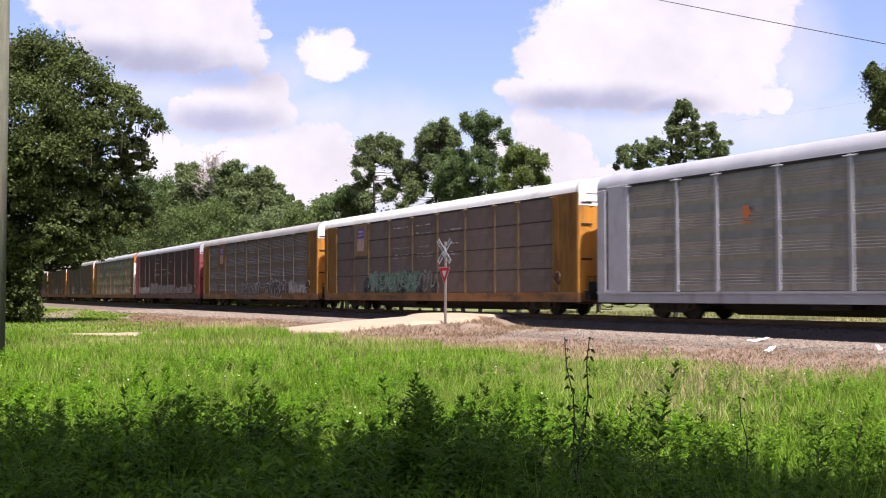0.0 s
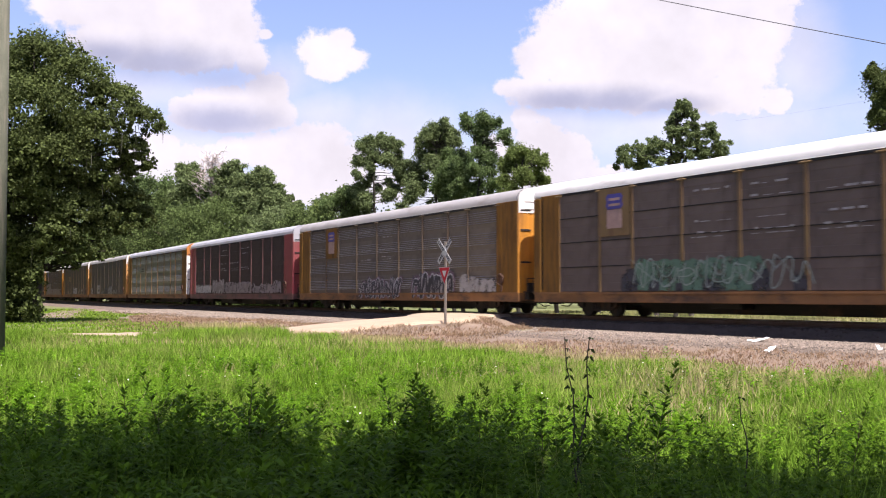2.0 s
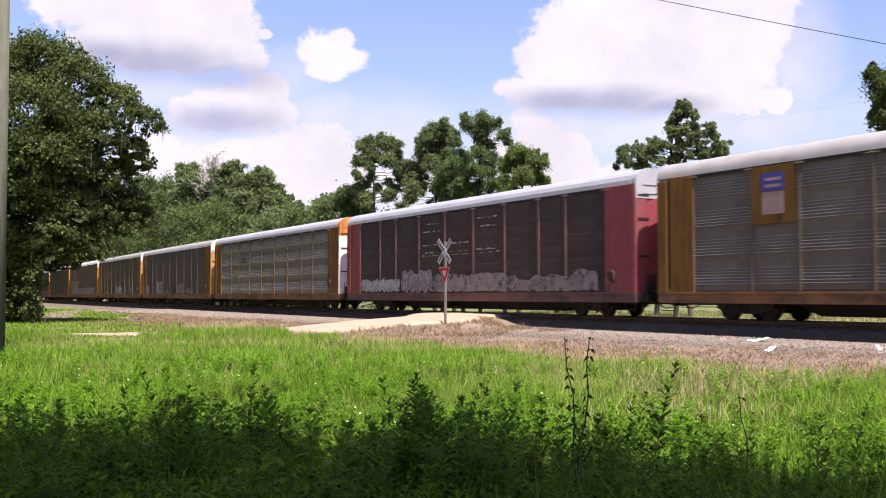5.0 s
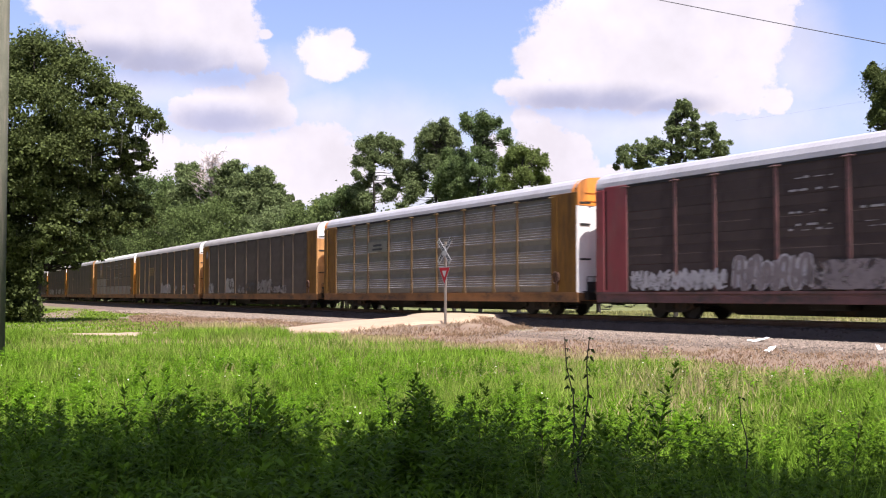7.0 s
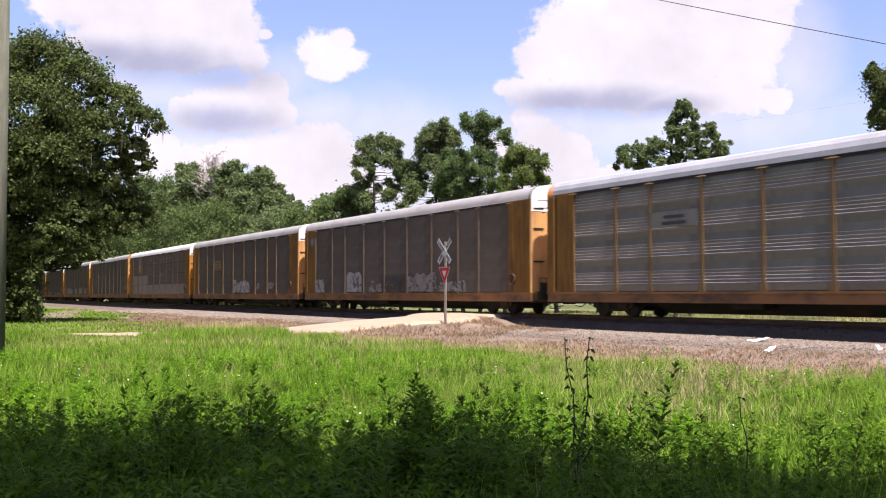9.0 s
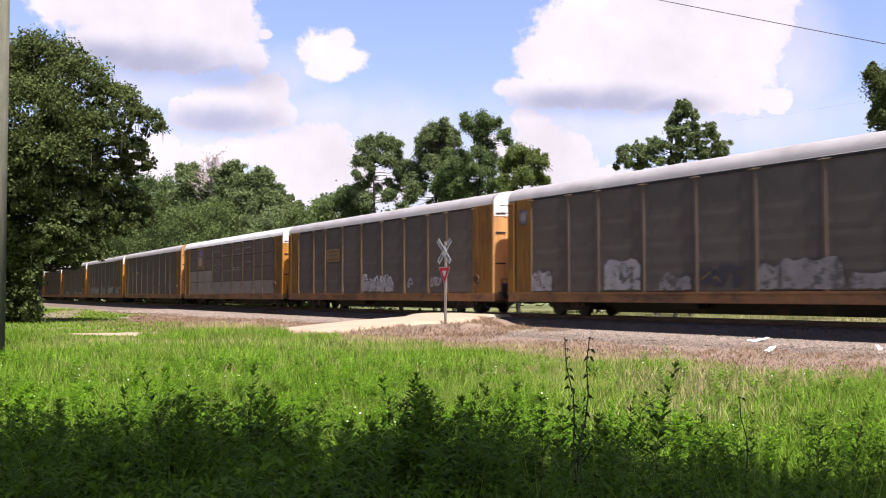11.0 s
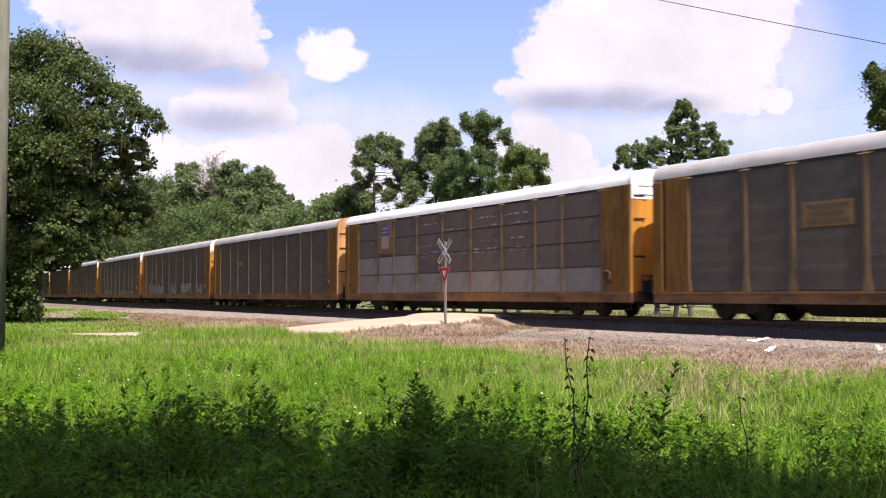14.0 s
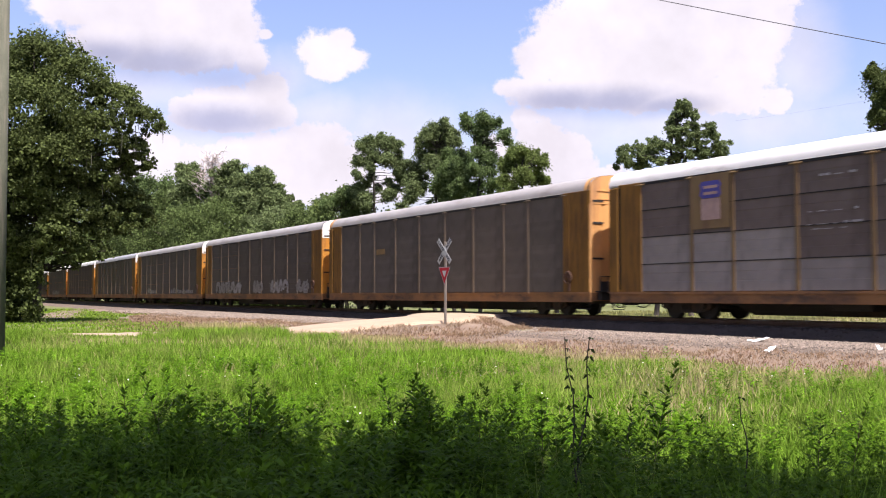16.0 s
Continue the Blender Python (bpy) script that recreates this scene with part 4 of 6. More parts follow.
def auto_rack(spec):
    car = new("auto_rack_wagon")
    tagged(car, spec["label"], "railway wagon", group="wagons of the train")
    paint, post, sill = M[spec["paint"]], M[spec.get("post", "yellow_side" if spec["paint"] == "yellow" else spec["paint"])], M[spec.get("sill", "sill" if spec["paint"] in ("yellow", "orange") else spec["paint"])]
    part("underframe", DECK, M["iron"], car)
    part("side_sill", SILL, sill, car, "painted steel side sill")
    for flip in (0, 180):
        part("coupler", COUPLER, M["iron"], car, at=pose(0, 0, 0, 0, 0, flip))
        part("end_platform", PLATFORM, M["iron"], car, "dark end platform with a rail and an added dark plate", at=pose(0, 0, 0, 0, 0, flip))
        part("brake_hose", HOSE, M["black"], car, at=pose(0, 0, 0, 0, 0, flip))
    part("foot_step", STEP, M["iron"], car)
    part("foot_step", STEP, M["iron"], car, at=Matrix.Diagonal((-1, 1, 1, 1)))
    part("far_wall", FAR_WALL, M["panel_" + spec["panel"]], car)
    part("roof", ROOF[spec.get("rib_roof", False)], M[spec.get("roof", "roof_white")], car, "pale corrugated metal roof")
    for flip in (0, 180):
        turn = pose(0, 0, 0, 0, 0, flip)
        for side in ("near", "far"):
            part("end_jamb", ENDS[side + "_jamb"], M[spec.get("end", spec["paint"])], car, at=turn)
            part("end_door", ENDS[side + "_door"], M[spec.get("end", spec["paint"])], car, "bowed end door leaf", at=turn)
        part("end_gable", ENDS["end_gable"], M[spec.get("gable", "white")], car, "painted end gable", at=turn)
        part("roof_hood", HOOD, M[spec.get("gable", spec.get("roof", "roof_white"))], car, at=turn)
        for z in (4.68, 3.78, 2.32):
            part("vent_slot", ENDS["vent_slot"], M["black"], car, at=turn @ pose(0, 0, z))
    part("eave_gap", EAVE_GAP_SHADE, M["black"], car, "black strip for the gap and shade below the roof edge")
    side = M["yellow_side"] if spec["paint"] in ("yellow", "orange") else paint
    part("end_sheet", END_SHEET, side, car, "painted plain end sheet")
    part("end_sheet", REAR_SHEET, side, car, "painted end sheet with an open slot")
    part("slot_lining", REAR_SLOT, M["black"], car)
    part("hood_joint", HOOD_JOINT, M["black"], car)
    for i in range(8):
        part("grab_iron", GRAB, side, car, at=pose(0, 0, 1.35 + 0.45 * i))
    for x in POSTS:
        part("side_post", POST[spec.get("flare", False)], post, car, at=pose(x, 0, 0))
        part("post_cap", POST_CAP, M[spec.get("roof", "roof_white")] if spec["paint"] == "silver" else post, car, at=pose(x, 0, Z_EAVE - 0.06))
    for b, (a, c) in enumerate(zip(POSTS, POSTS[1:])):
        w = round(c - a, 2)
        for r in range(4):
            tint = spec["lower"] if r in spec.get("lower_rows", ()) else spec["panel"]
            if r == 1 and b in spec.get("high_lower", ()):
                tint = spec["panel"]
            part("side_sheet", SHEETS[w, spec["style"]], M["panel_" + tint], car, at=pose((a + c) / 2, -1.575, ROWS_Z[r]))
    if spec.get("seams"):
        bm = bmesh.new()
        for b, (a, c) in enumerate(zip(POSTS, POSTS[1:])):
            for z in ROWS_Z[1:4]:
                box(bm, a + 0.08, -1.60, z - 0.022, c - 0.08, -1.57, z + 0.010)
        part("seam_gap", bm, M["black"], car, "dark gaps between the side sheets")
    # hand brake on the front corner sheet
    bm = bmesh.new()
    rim = [(12.25 + 0.25 * math.cos(q * math.pi / 8), -1.70, 1.60 + 0.25 * math.sin(q * math.pi / 8)) for q in range(17)]
    tube(bm, rim, [0.028] * 17, 5)
    for q in range(5):
        a = q * 2 * math.pi / 5 + 0.3
        rod(bm, (12.25, -1.69, 1.60), (12.25 + 0.25 * math.cos(a), -1.70, 1.60 + 0.25 * math.sin(a)), 0.02, n=5)
    box(bm, 12.12, -1.68, 1.42, 12.38, -1.61, 1.80, 0.02)
    box(bm, 12.18, -1.65, 1.02, 12.32, -1.61, 1.46, 0.01)
    part("hand_brake", bm, M["rusty"], car, "rusty hand brake wheel and gear box")
    for sgn in (-1, 1):
        truck = part("truck", SIDE_FRAME, M["iron"], car, "cast steel truck frame", at=pose(sgn * 9.95, 0, 0))
        for dx in (-0.9, 0.9):
            wheel = part("wheelset", WHEELS, M["iron"], truck, "worn steel wheelset")
            wheel.delta_location = (dx, 0, 0.458)
            WHEELSETS.append(wheel)
    return car


WHEELSETS = []
Y = "yellow"
CARS = [
    dict(paint="silver", panel="steel", style="banded", roof="roof", gable="roof", label="silver-grey auto rack wagon with ribbed side sheets"),
    dict(paint=Y, panel="brown", style="flat", seams=True, post="tanpaint", label="yellow auto rack wagon with brown sheets and green graffiti"),
    dict(paint=Y, panel="grey", style="banded", roof="roof_dingy", post="dimpost", label="yellow auto rack wagon with grey sheets and black graffiti"),
    dict(paint="red", panel="redbrown", style="flat", roof="roof", rib_roof=True, gable="roof", sill="redgrime", post="redgrime", label="red auto rack wagon with dark sheets and white graffiti"),
    dict(paint=Y, panel="zinc", style="broad", roof="roof", rib_roof=True, end="white", gable="orange", flare=True, post="tanpaint", label="yellow auto rack wagon with white end doors and ribbed sheets"),
    dict(paint=Y, panel="dark", style="plain", post="dimpost", roof="roof_dingy", end="peach", label="yellow auto rack wagon with dark sheets and pale blotches"),
    dict(paint=Y, panel="dark", style="plain", flare=True, post="tanpaint", roof="roof_dingy", end="peach", label="yellow auto rack wagon with dark sheets and a white tag"),
    dict(paint=Y, panel="brown", style="flat", seams=True, lower="light", lower_rows=(0, 1), high_lower=(3, 4, 5, 6, 7, 8), post="tanpaint", label="yellow auto rack wagon with pale repainted lower sheets"),
    dict(paint=Y, panel="dark", style="plain", post="dimpost", roof="roof_dingy", end="peach", gable="peach", label="yellow auto rack wagon with plain grey-brown sheets"),
    dict(paint=Y, panel="dark", style="flat", post="dimpost", roof="roof_dingy", label="yellow auto rack wagon with white-washed lower sheets"),
    dict(paint=Y, panel="dark", style="flat", post="dimpost", roof="roof_dingy", label="yellow auto rack wagon with dark weathered sheets"),
    dict(paint=Y, panel="dark", style="ribbed", roof="roof", post="dimpost", label="yellow auto rack wagon with ribbed dark sheets"),
    dict(paint=Y, panel="redbrown", style="flat", post="dimpost", label="yellow auto rack wagon with red-brown sheets"),
    dict(paint="orange", panel="dark", style="flat", post="dimpost", label="orange auto rack wagon with dark sheets"),
    dict(paint=Y, panel="dark", style="flat", post="dimpost", label="yellow auto rack wagon at the far end"),
]
wagons = [auto_rack(spec) for spec in CARS]

# emblems, stencils and sprayed marks, wagon by wagon
c = wagons
bm = bmesh.new()
box(bm, -5.78, -1.642, 3.44, -5.50, -1.636, 3.88)
box(bm, -5.50, -1.642, 3.52, -5.42, -1.636, 3.72)
box(bm, -5.86, -1.642, 3.28, -5.40, -1.636, 3.34)
part("emblem", bm, M["g_orange"], c[0], "small orange emblem mark")
shield(c[1], 1)
data_lines(c[1], 3, (3, 4, 5))
smear(c[1], -6.9, -0.3, 1.0, 2.3, "g_green", 25, 1.6112)
smear(c[1], -6.6, -0.6, 1.05, 2.2, "g_green", 24, 1.6140)
for k, (xa, xb, zt) in enumerate(((-7.7, -6.7, 1.9), (-6.1, -5.5, 1.5), (-4.6, -4.2, 1.4), (-3.2, -2.2, 1.5), (-0.9, -0.1, 1.75), (0.9, 1.5, 1.6))):
    smear(c[1], xa, xb, 0.99, zt, "g_black", 26 + k, 1.617)
    smear(c[1], xa + 0.1, xb - 0.1, 1.0, zt - 0.1, "g_black", 46 + k, 1.6195)
tag_strokes(c[1], -6.9, -3.0, 1.05, 2.25, None, "g_mint", 3, 5, weight=-0.025, curls=2)
tag_strokes(c[1], -3.0, 1.5, 1.0, 2.35, None, "g_mint", 3, 6, weight=-0.03, curls=2)
shield(c[2], 1, plain="yellow_side")
data_lines(c[2], 4, (3, 4))
tag_strokes(c[2], -3.7, 1.75, 0.66, 1.9, None, "g_white", 6, 7, halo="g_mauve", curls=2, weight=0.10, inner="g_black")
tag_strokes(c[2], 3.25, 7.75, 0.66, 2.05, None, "g_white", 5, 8, halo="g_mauve", curls=1, weight=0.17, inner="g_black")
smear(c[2], 8.4, 11.8, 1.0, 1.95, "g_pale", 9)
data_lines(c[3], 6, (3, 4, 5))
tag_strokes(c[3], -11.5, -6.4, 1.02, 1.80, None, "g_white", 9, 11, curls=4, weight=0.16)
tag_strokes(c[3], -11.3, -6.6, 1.05, 1.70, None, "g_pale", 6, 16, curls=3, weight=0.10)
tag_strokes(c[3], -6.1, -2.8, 1.0, 2.15, "g_grime", "g_white", 4, 12, curls=4, weight=0.17)
smear(c[3], -2.8, 11.4, 1.02, 1.95, "g_grime", 13)
tag_strokes(c[3], -2.6, 4.4, 1.05, 1.85, None, "g_pale", 5, 14, curls=3, weight=0.09)
tag_strokes(c[3], 6.0, 11.0, 1.05, 1.75, None, "g_wash", 4, 15, curls=3, weight=0.10)

bm = bmesh.new()
box(bm, -6.95, -1.642, 3.35, -4.4, -1.636, 3.95)
part("emblem_panel", bm, M["panel_steel"], c[4], "pale lettered plate")
for z, xa, xb in ((3.45, -6.3, -5.0), (3.68, -6.2, -5.1)):
    bm = bmesh.new()
    box(bm, xa, -1.648, z, xb, -1.643, z + 0.12)
    part("emblem_bar", bm, M["g_black"], c[4], "black lettering bar")
for xa, xb, zt, mat in ((-11.75, -10.2, 1.95, "g_pale"), (-6.6, -4.4, 2.3, "g_pale"), (-3.3, -1.6, 1.75, "g_wash"), (1.6, 2.6, 1.9, "g_wash"), (2.4, 5.0, 2.05, "g_wash"), (5.2, 8.0, 1.6, "g_wash")):
    smear(c[5], xa, xb, 1.03, zt, mat, int(xa * 10) + 300)
tag_strokes(c[5], -1.2, -0.05, 1.15, 1.9, "g_ochre", "g_black", 2, 17, loops=False)
tag_strokes(c[5], -0.2, 0.9, 1.1, 1.95, None, "g_black", 1, 18, weight=0.15)
for rad, yy, mat in ((0.36, -1.622, "g_black"), (0.31, -1.628, "g_slate"), (0.19, -1.634, "g_wash")):
    bm = bmesh.new()
    rod(bm, (-12.40, -1.614, 4.35), (-12.40, yy, 4.35), rad, n=24)
    part("roundel", bm, M[mat], c[5], "small round blue emblem")
bm = bmesh.new()
box(bm, -6.60, -1.642, 2.98, -4.66, -1.636, 3.78)
part("emblem_panel", bm, M["g_ochre"], c[6], "small ochre emblem plate")
for k in range(3):
    bm = bmesh.new()
    box(bm, -6.45 + 0.15 * (k == 1), -1.648, 3.07 + 0.24 * k, -4.81 - 0.2 * (k == 1), -1.643, 3.20 + 0.24 * k)
    part("emblem_bar", bm, M["dimpost"], c[6])
smear(c[6], -1.2, 3.1, 1.05, 2.05, "g_pale", 20)
tag_strokes(c[6], -1.1, 3.0, 1.08, 2.1, None, "g_white", 5, 21, weight=0.06, curls=3)
tag_strokes(c[6], 4.8, 5.5, 1.2, 1.8, "g_pale", "g_pale", 1, 22, loops=False)
tag_strokes(c[6], 7.5, 8.7, 1.3, 1.85, "g_wash", "g_pale", 2, 23, loops=False)
shield(c[7], 1)
data_lines(c[7], 8, (3, 4, 5, 6))
bm = bmesh.new()
box(bm, -6.6, -1.642, 3.2, -5.5, -1.636, 3.5)
part("emblem", bm, M["g_ochre"], c[8], "faded ochre emblem bar")
for k, (xa, xb) in enumerate(((-10.2, -5.7), (-5.7, -3.3), (-0.3, 2.1), (3.6, 7.9), (9.1, 11.65))):
    tag_strokes(c[9], xa, xb, 1.02, 1.95, "g_wash", "g_pale", 2 + (xb - xa > 4), 60 + k, loops=k % 2 == 0, weight=0.14)
smear(c[10], -8.3, -4.2, 1.03, 1.7, "g_wash", 71)
smear(c[10], 2.25, 10.9, 1.03, 1.6, "g_wash", 72)
smear(c[13], -6.0, 4.0, 1.03, 1.7, "g_wash", 74)


# ---------- trees ----------
def leaf_quads(points, normals, size, rng, stretch=1.5):
    """Small folded leaf sprays at the points."""
    n = len(points)
    a = rng.normal(size=(n, 3)) + normals * 0.8
    a /= np.linalg.norm(a, axis=1)[:, None] + 1e-9
    t = np.cross(a, rng.normal(size=(n, 3)))
    t /= np.linalg.norm(t, axis=1)[:, None] + 1e-9
    b = np.cross(a, t)
    s = size * rng.uniform(0.55, 1.3, n)[:, None]
    p0, p1 = points - t * s * stretch * 0.5, points + t * s * stretch * 0.5
    q0, q1 = points - b * s * 0.5 + a * s * 0.12, points + b * s * 0.5 + a * s * 0.12
    v = np.stack([p0, q0, p1, q1], 1).reshape(-1, 3)
    i = np.arange(n)[:, None] * 4
    f = np.concatenate([i + np.array([[0, 1, 2]]), i + np.array([[0, 2, 3]])])
    return v, f


def crown_points(blobs, count, rng, ragged=0.35, fuzz=0.22):
    """Points in the outer part of overlapping lumps, each lump broken into smaller clumps."""
    vol = np.array([b[3] * b[4] * b[5] for b in blobs]) ** 0.75
    share = (vol / vol.sum() * count).astype(int)
    P, N = [], []
    for (x, y, z, rx, ry, rz), k in zip(blobs, share):
        clumps = max(8, int(k / 60))
        d = rng.normal(size=(clumps, 3))
        d /= np.linalg.norm(d, axis=1)[:, None]
        d[:, 2] = np.where(d[:, 2] < -0.55, -d[:, 2], d[:, 2])
        r = rng.uniform(0.45, 1.0, clumps)[:, None] ** 0.7 * (1 + ragged * rng.normal(size=(clumps, 1)) * 0.35)
        c = d * r
        pick = rng.integers(0, clumps, k)
        spread = rng.normal(size=(k, 3)) * fuzz
        p = (c[pick] + spread) * np.array([rx, ry, rz]) + np.array([x, y, z])
        P.append(p), N.append(d[pick])
    return np.concatenate(P), np.concatenate(N)


def limb(bm, a, b, ra, rb, rng, bend=0.12, seg=4, n=6):
    a, b = Vector(a), Vector(b)
    pts = [a.lerp(b, i / seg) for i in range(seg + 1)]
    for p in pts[1:-1]:
        p += Vector([rng.normal() for _ in range(3)]) * (b - a).length * bend * 0.5
    tube(bm, pts, [ra + (rb - ra) * i / seg for i in range(seg + 1)], n)


def tree(name, base, height, blobs, leaf, count, size, label, seed, trunk=0.25, category="tree", group="", stretch=1.5, moss=0, trunk_to=0.8, ragged=0.35, fuzz=0.22, bark="bark", limb_k=0.42):
    """A tapered trunk, limbs to every lump of the crown, and a crown of many small leaf sprays. Lumps are relative to the base."""
    rng = np.random.default_rng(seed)
    ob = new(name)
    ob.location = base
    tagged(ob, label, category, group)
    bm = bmesh.new()
    top = Vector((rng.normal() * 0.3, rng.normal() * 0.3, height * trunk_to))
    limb(bm, (0, 0, -0.3), top, trunk, trunk * 0.3, rng, 0.03, 6, 9)
    for x, y, z, rx, ry, rz in blobs[::max(1, len(blobs) // 45)]:
        start = top * max(0.18, min(0.95, (z - rz * 0.7) / max(top.z, 0.1)))
        limb(bm, start, (x, y, z), trunk * limb_k, trunk * 0.08, rng)
        for _ in range(3):
            d = Vector([rng.normal() for _ in range(3)]).normalized()
            limb(bm, (x, y, z), (x + d.x * rx * 0.8, y + d.y * ry * 0.8, z + abs(d.z) * rz * 0.7), trunk * 0.10, trunk * 0.03, rng, seg=2, n=4)
    part("trunk", bm, M[bark], ob, "rough brown bark trunk and limbs")
    P, N = crown_points(blobs, count, rng, ragged, fuzz)
    v, f = leaf_quads(P, N, size, rng, stretch)
    part("crown", mesh_np("crown", v, f, M[leaf]), None, ob, "crown of many small leaves")
    if moss:
        i = rng.integers(0, len(P), moss)
        p = P[i]
        p = p[p[:, 2] < height * 0.75]
        n = len(p)
        ln = rng.uniform(0.5, 1.6, n)
        w = rng.uniform(0.015, 0.05, n)
        aa = rng.uniform(0, 6.28, n)
        dx = np.stack([np.cos(aa) * w, np.sin(aa) * w, np.zeros(n)], 1)
        tip = p - np.stack([rng.normal(size=n) * 0.05, rng.normal(size=n) * 0.05, ln], 1)
        vv = np.stack([p - dx, p + dx, tip], 1).reshape(-1, 3)
        part("hanging_moss", mesh_np("hanging_moss", vv, np.arange(3 * n).reshape(-1, 3), M["moss"]), None, ob, "grey hanging moss strands")["kind"] = "stuff"
    return ob


def lump_set(width, z0, z1, n, seed, shape="round", r=None):
    """Lumps for a crown of that width between two heights, spiralling up."""
    rng = random.Random(seed)
    out = []
    for i in range(n):
        u = (i + 0.5) / n
        z = z0 + (z1 - z0) * u
        if shape == "round":
            prof = math.sqrt(max(0.06, 1 - (2 * u - 0.95) ** 2))
        elif shape == "cone":
            prof = 1.05 - u * 0.92
        else:
            prof = 0.60 + 0.40 * math.sin(u * 2.9 + 0.2)
        a = i * 2.4 + rng.uniform(-0.5, 0.5)
        d = width / 2 * prof * rng.uniform(0.25, 1.0)
        rr = (r or width * 0.24) * rng.uniform(0.5, 1.35) * (0.6 + 0.5 * prof)
        out.append((d * math.cos(a), d * math.sin(a), z, rr * 1.1, rr * 1.1, rr * 0.95))
    return out


def whorls(width, z0, z1, seed, shape):
    """Small needle clumps along upswept branches in whorls up the trunk."""
    rng = random.Random(seed)
    out, z = [], z0
    while z < z1:
        t = (z - z0) / (z1 - z0)
        prof = (1 - t) ** 1.05 + 0.07 if shape == "cone" else math.sin(math.pi * (0.12 + 0.80 * t)) ** 0.6
        for b in range(rng.randint(4, 6)):
            if rng.random() < 0.18:
                continue
            a, ln = rng.uniform(0, 6.28), width / 2 * prof * rng.uniform(0.55, 1.15)
            k = max(2, int(ln / 0.55))
            for q in range(k):
                f = 0.35 + 0.65 * (q + 1) / k
                r = rng.uniform(0.20, 0.40) * (0.8 + 0.05 * width)
                out.append((ln * f * math.cos(a) + rng.uniform(-0.2, 0.2), ln * f * math.sin(a) + rng.uniform(-0.2, 0.2), z + ln * f * 0.34 + rng.uniform(-0.3, 0.3), r * 1.2, r * 1.2, r * 0.95))
        z += rng.uniform(0.30, 0.50)
    out.append((0, 0, z1, 0.3, 0.3, 0.5))
    return out


def track_depth(u):
    """Depth at which the line of sight with lateral tangent u meets the far side of the track."""
    q = 20.0
    while q < 260:
        p = plant(u, q)
        if p.y > FACE_Y + 3.2 + CURVE * p.x * p.x / 2:
            break
        q += 1.0
    return q


# the big live oak beside the road; its lumps: across, height, deep
def across(u, z, w, r, rz):
    """A lump u metres to the right as seen from the field, w metres deeper."""
    p = RGT * u + FWD * w
    return (p.x, p.y, z, r, r, rz)


OAK = plant(-0.392, 61)
oak_lumps = [across(0.3, 15.3, 0, 2.5, 1.7), across(-3.2, 15.0, 1, 3.0, 2.0), across(2.5, 14.1, -1, 2.1, 1.5), across(4.4, 12.9, 0, 1.8, 1.3),
             across(6.1, 11.7, 0, 1.4, 1.0), across(-6.5, 12.8, 0, 3.3, 2.4), across(0.5, 12.2, -2, 3.0, 1.9), across(3.7, 11.0, -1, 2.1, 1.3),
             across(5.2, 10.3, 0.5, 1.2, 0.8), across(-4, 10.2, -2, 3.3, 2.1), across(1.2, 9.5, -2.5, 2.5, 1.6), across(3.4, 8.5, 0, 1.4, 1.1),
             across(-1.2, 7.3, -2, 2.8, 1.8), across(2.4, 6.6, -1, 1.5, 1.3), across(2.9, 5.0, 0, 1.0, 0.8), across(-5, 6.0, -1, 3.2, 2.2), across(1.1, 5.0, 1.0, 1.2, 0.9),
             across(-2.2, 4.8, -1.5, 1.9, 1.6), across(-5, 3.0, 0, 2.6, 1.8), across(-2.7, 2.2, 0.5, 1.6, 1.3), across(-1.3, 1.2, 0.5, 0.8, 0.9), across(-4.4, 1.2, -1, 1.8, 1.0), across(-0.2, 6.0, 1.5, 2.2, 1.6), across(-3.0, 8.0, 1.5, 3.0, 2.0), across(1.0, 7.6, 1.5, 2.2, 1.6), across(-6.5, 8.5, 0, 3.0, 2.2), across(0.5, 10.6, 2.0, 3.0, 2.0), across(1.8, 5.0, -2, 1.4, 1.0), across(0.2, 4.4, -1, 1.3, 0.8), across(3.4, 4.2, 0.5, 0.9, 0.7), across(2.2, 3.8, 0, 1.0, 0.6), across(3.9, 6.4, 0.5, 1.0, 0.8), across(1.4, 3.5, 1, 0.9, 0.5),
             across(4.3, 8.7, 1.5, 1.4, 1.1), across(4.8, 7.3, 2, 1.2, 0.9), across(4.6, 5.9, 2, 1.0, 0.8), across(3.2, 7.4, 2, 1.6, 1.2), across(3.4, 5.6, 1.5, 1.2, 0.9), across(5.5, 9.5, 1, 1.1, 0.8), across(5.3, 6.4, 3, 0.9, 0.8)]
rng_o = random.Random(23)
for x, y, z, rx, ry, rz in list(oak_lumps):
    for _ in range(9):
        dv = Vector((rng_o.gauss(0, 1), rng_o.gauss(0, 1), rng_o.gauss(0, 1))).normalized()
        k = rng_o.uniform(0.22, 0.42)
        rk = k * (rx + rz) / 2
        oak_lumps.append((x + dv.x * rx * 0.80, y + dv.y * ry * 0.80, z + dv.z * rz * 0.80, rk, rk, rk * 0.85))
tree("live_oak", OAK, 17, oak_lumps, "oak_leaf", 260000, 0.125, "large dark green live oak with hanging moss", 11, trunk=0.30, moss=700, trunk_to=0.7, ragged=0.15, fuzz=0.12, bark="oak_bark")

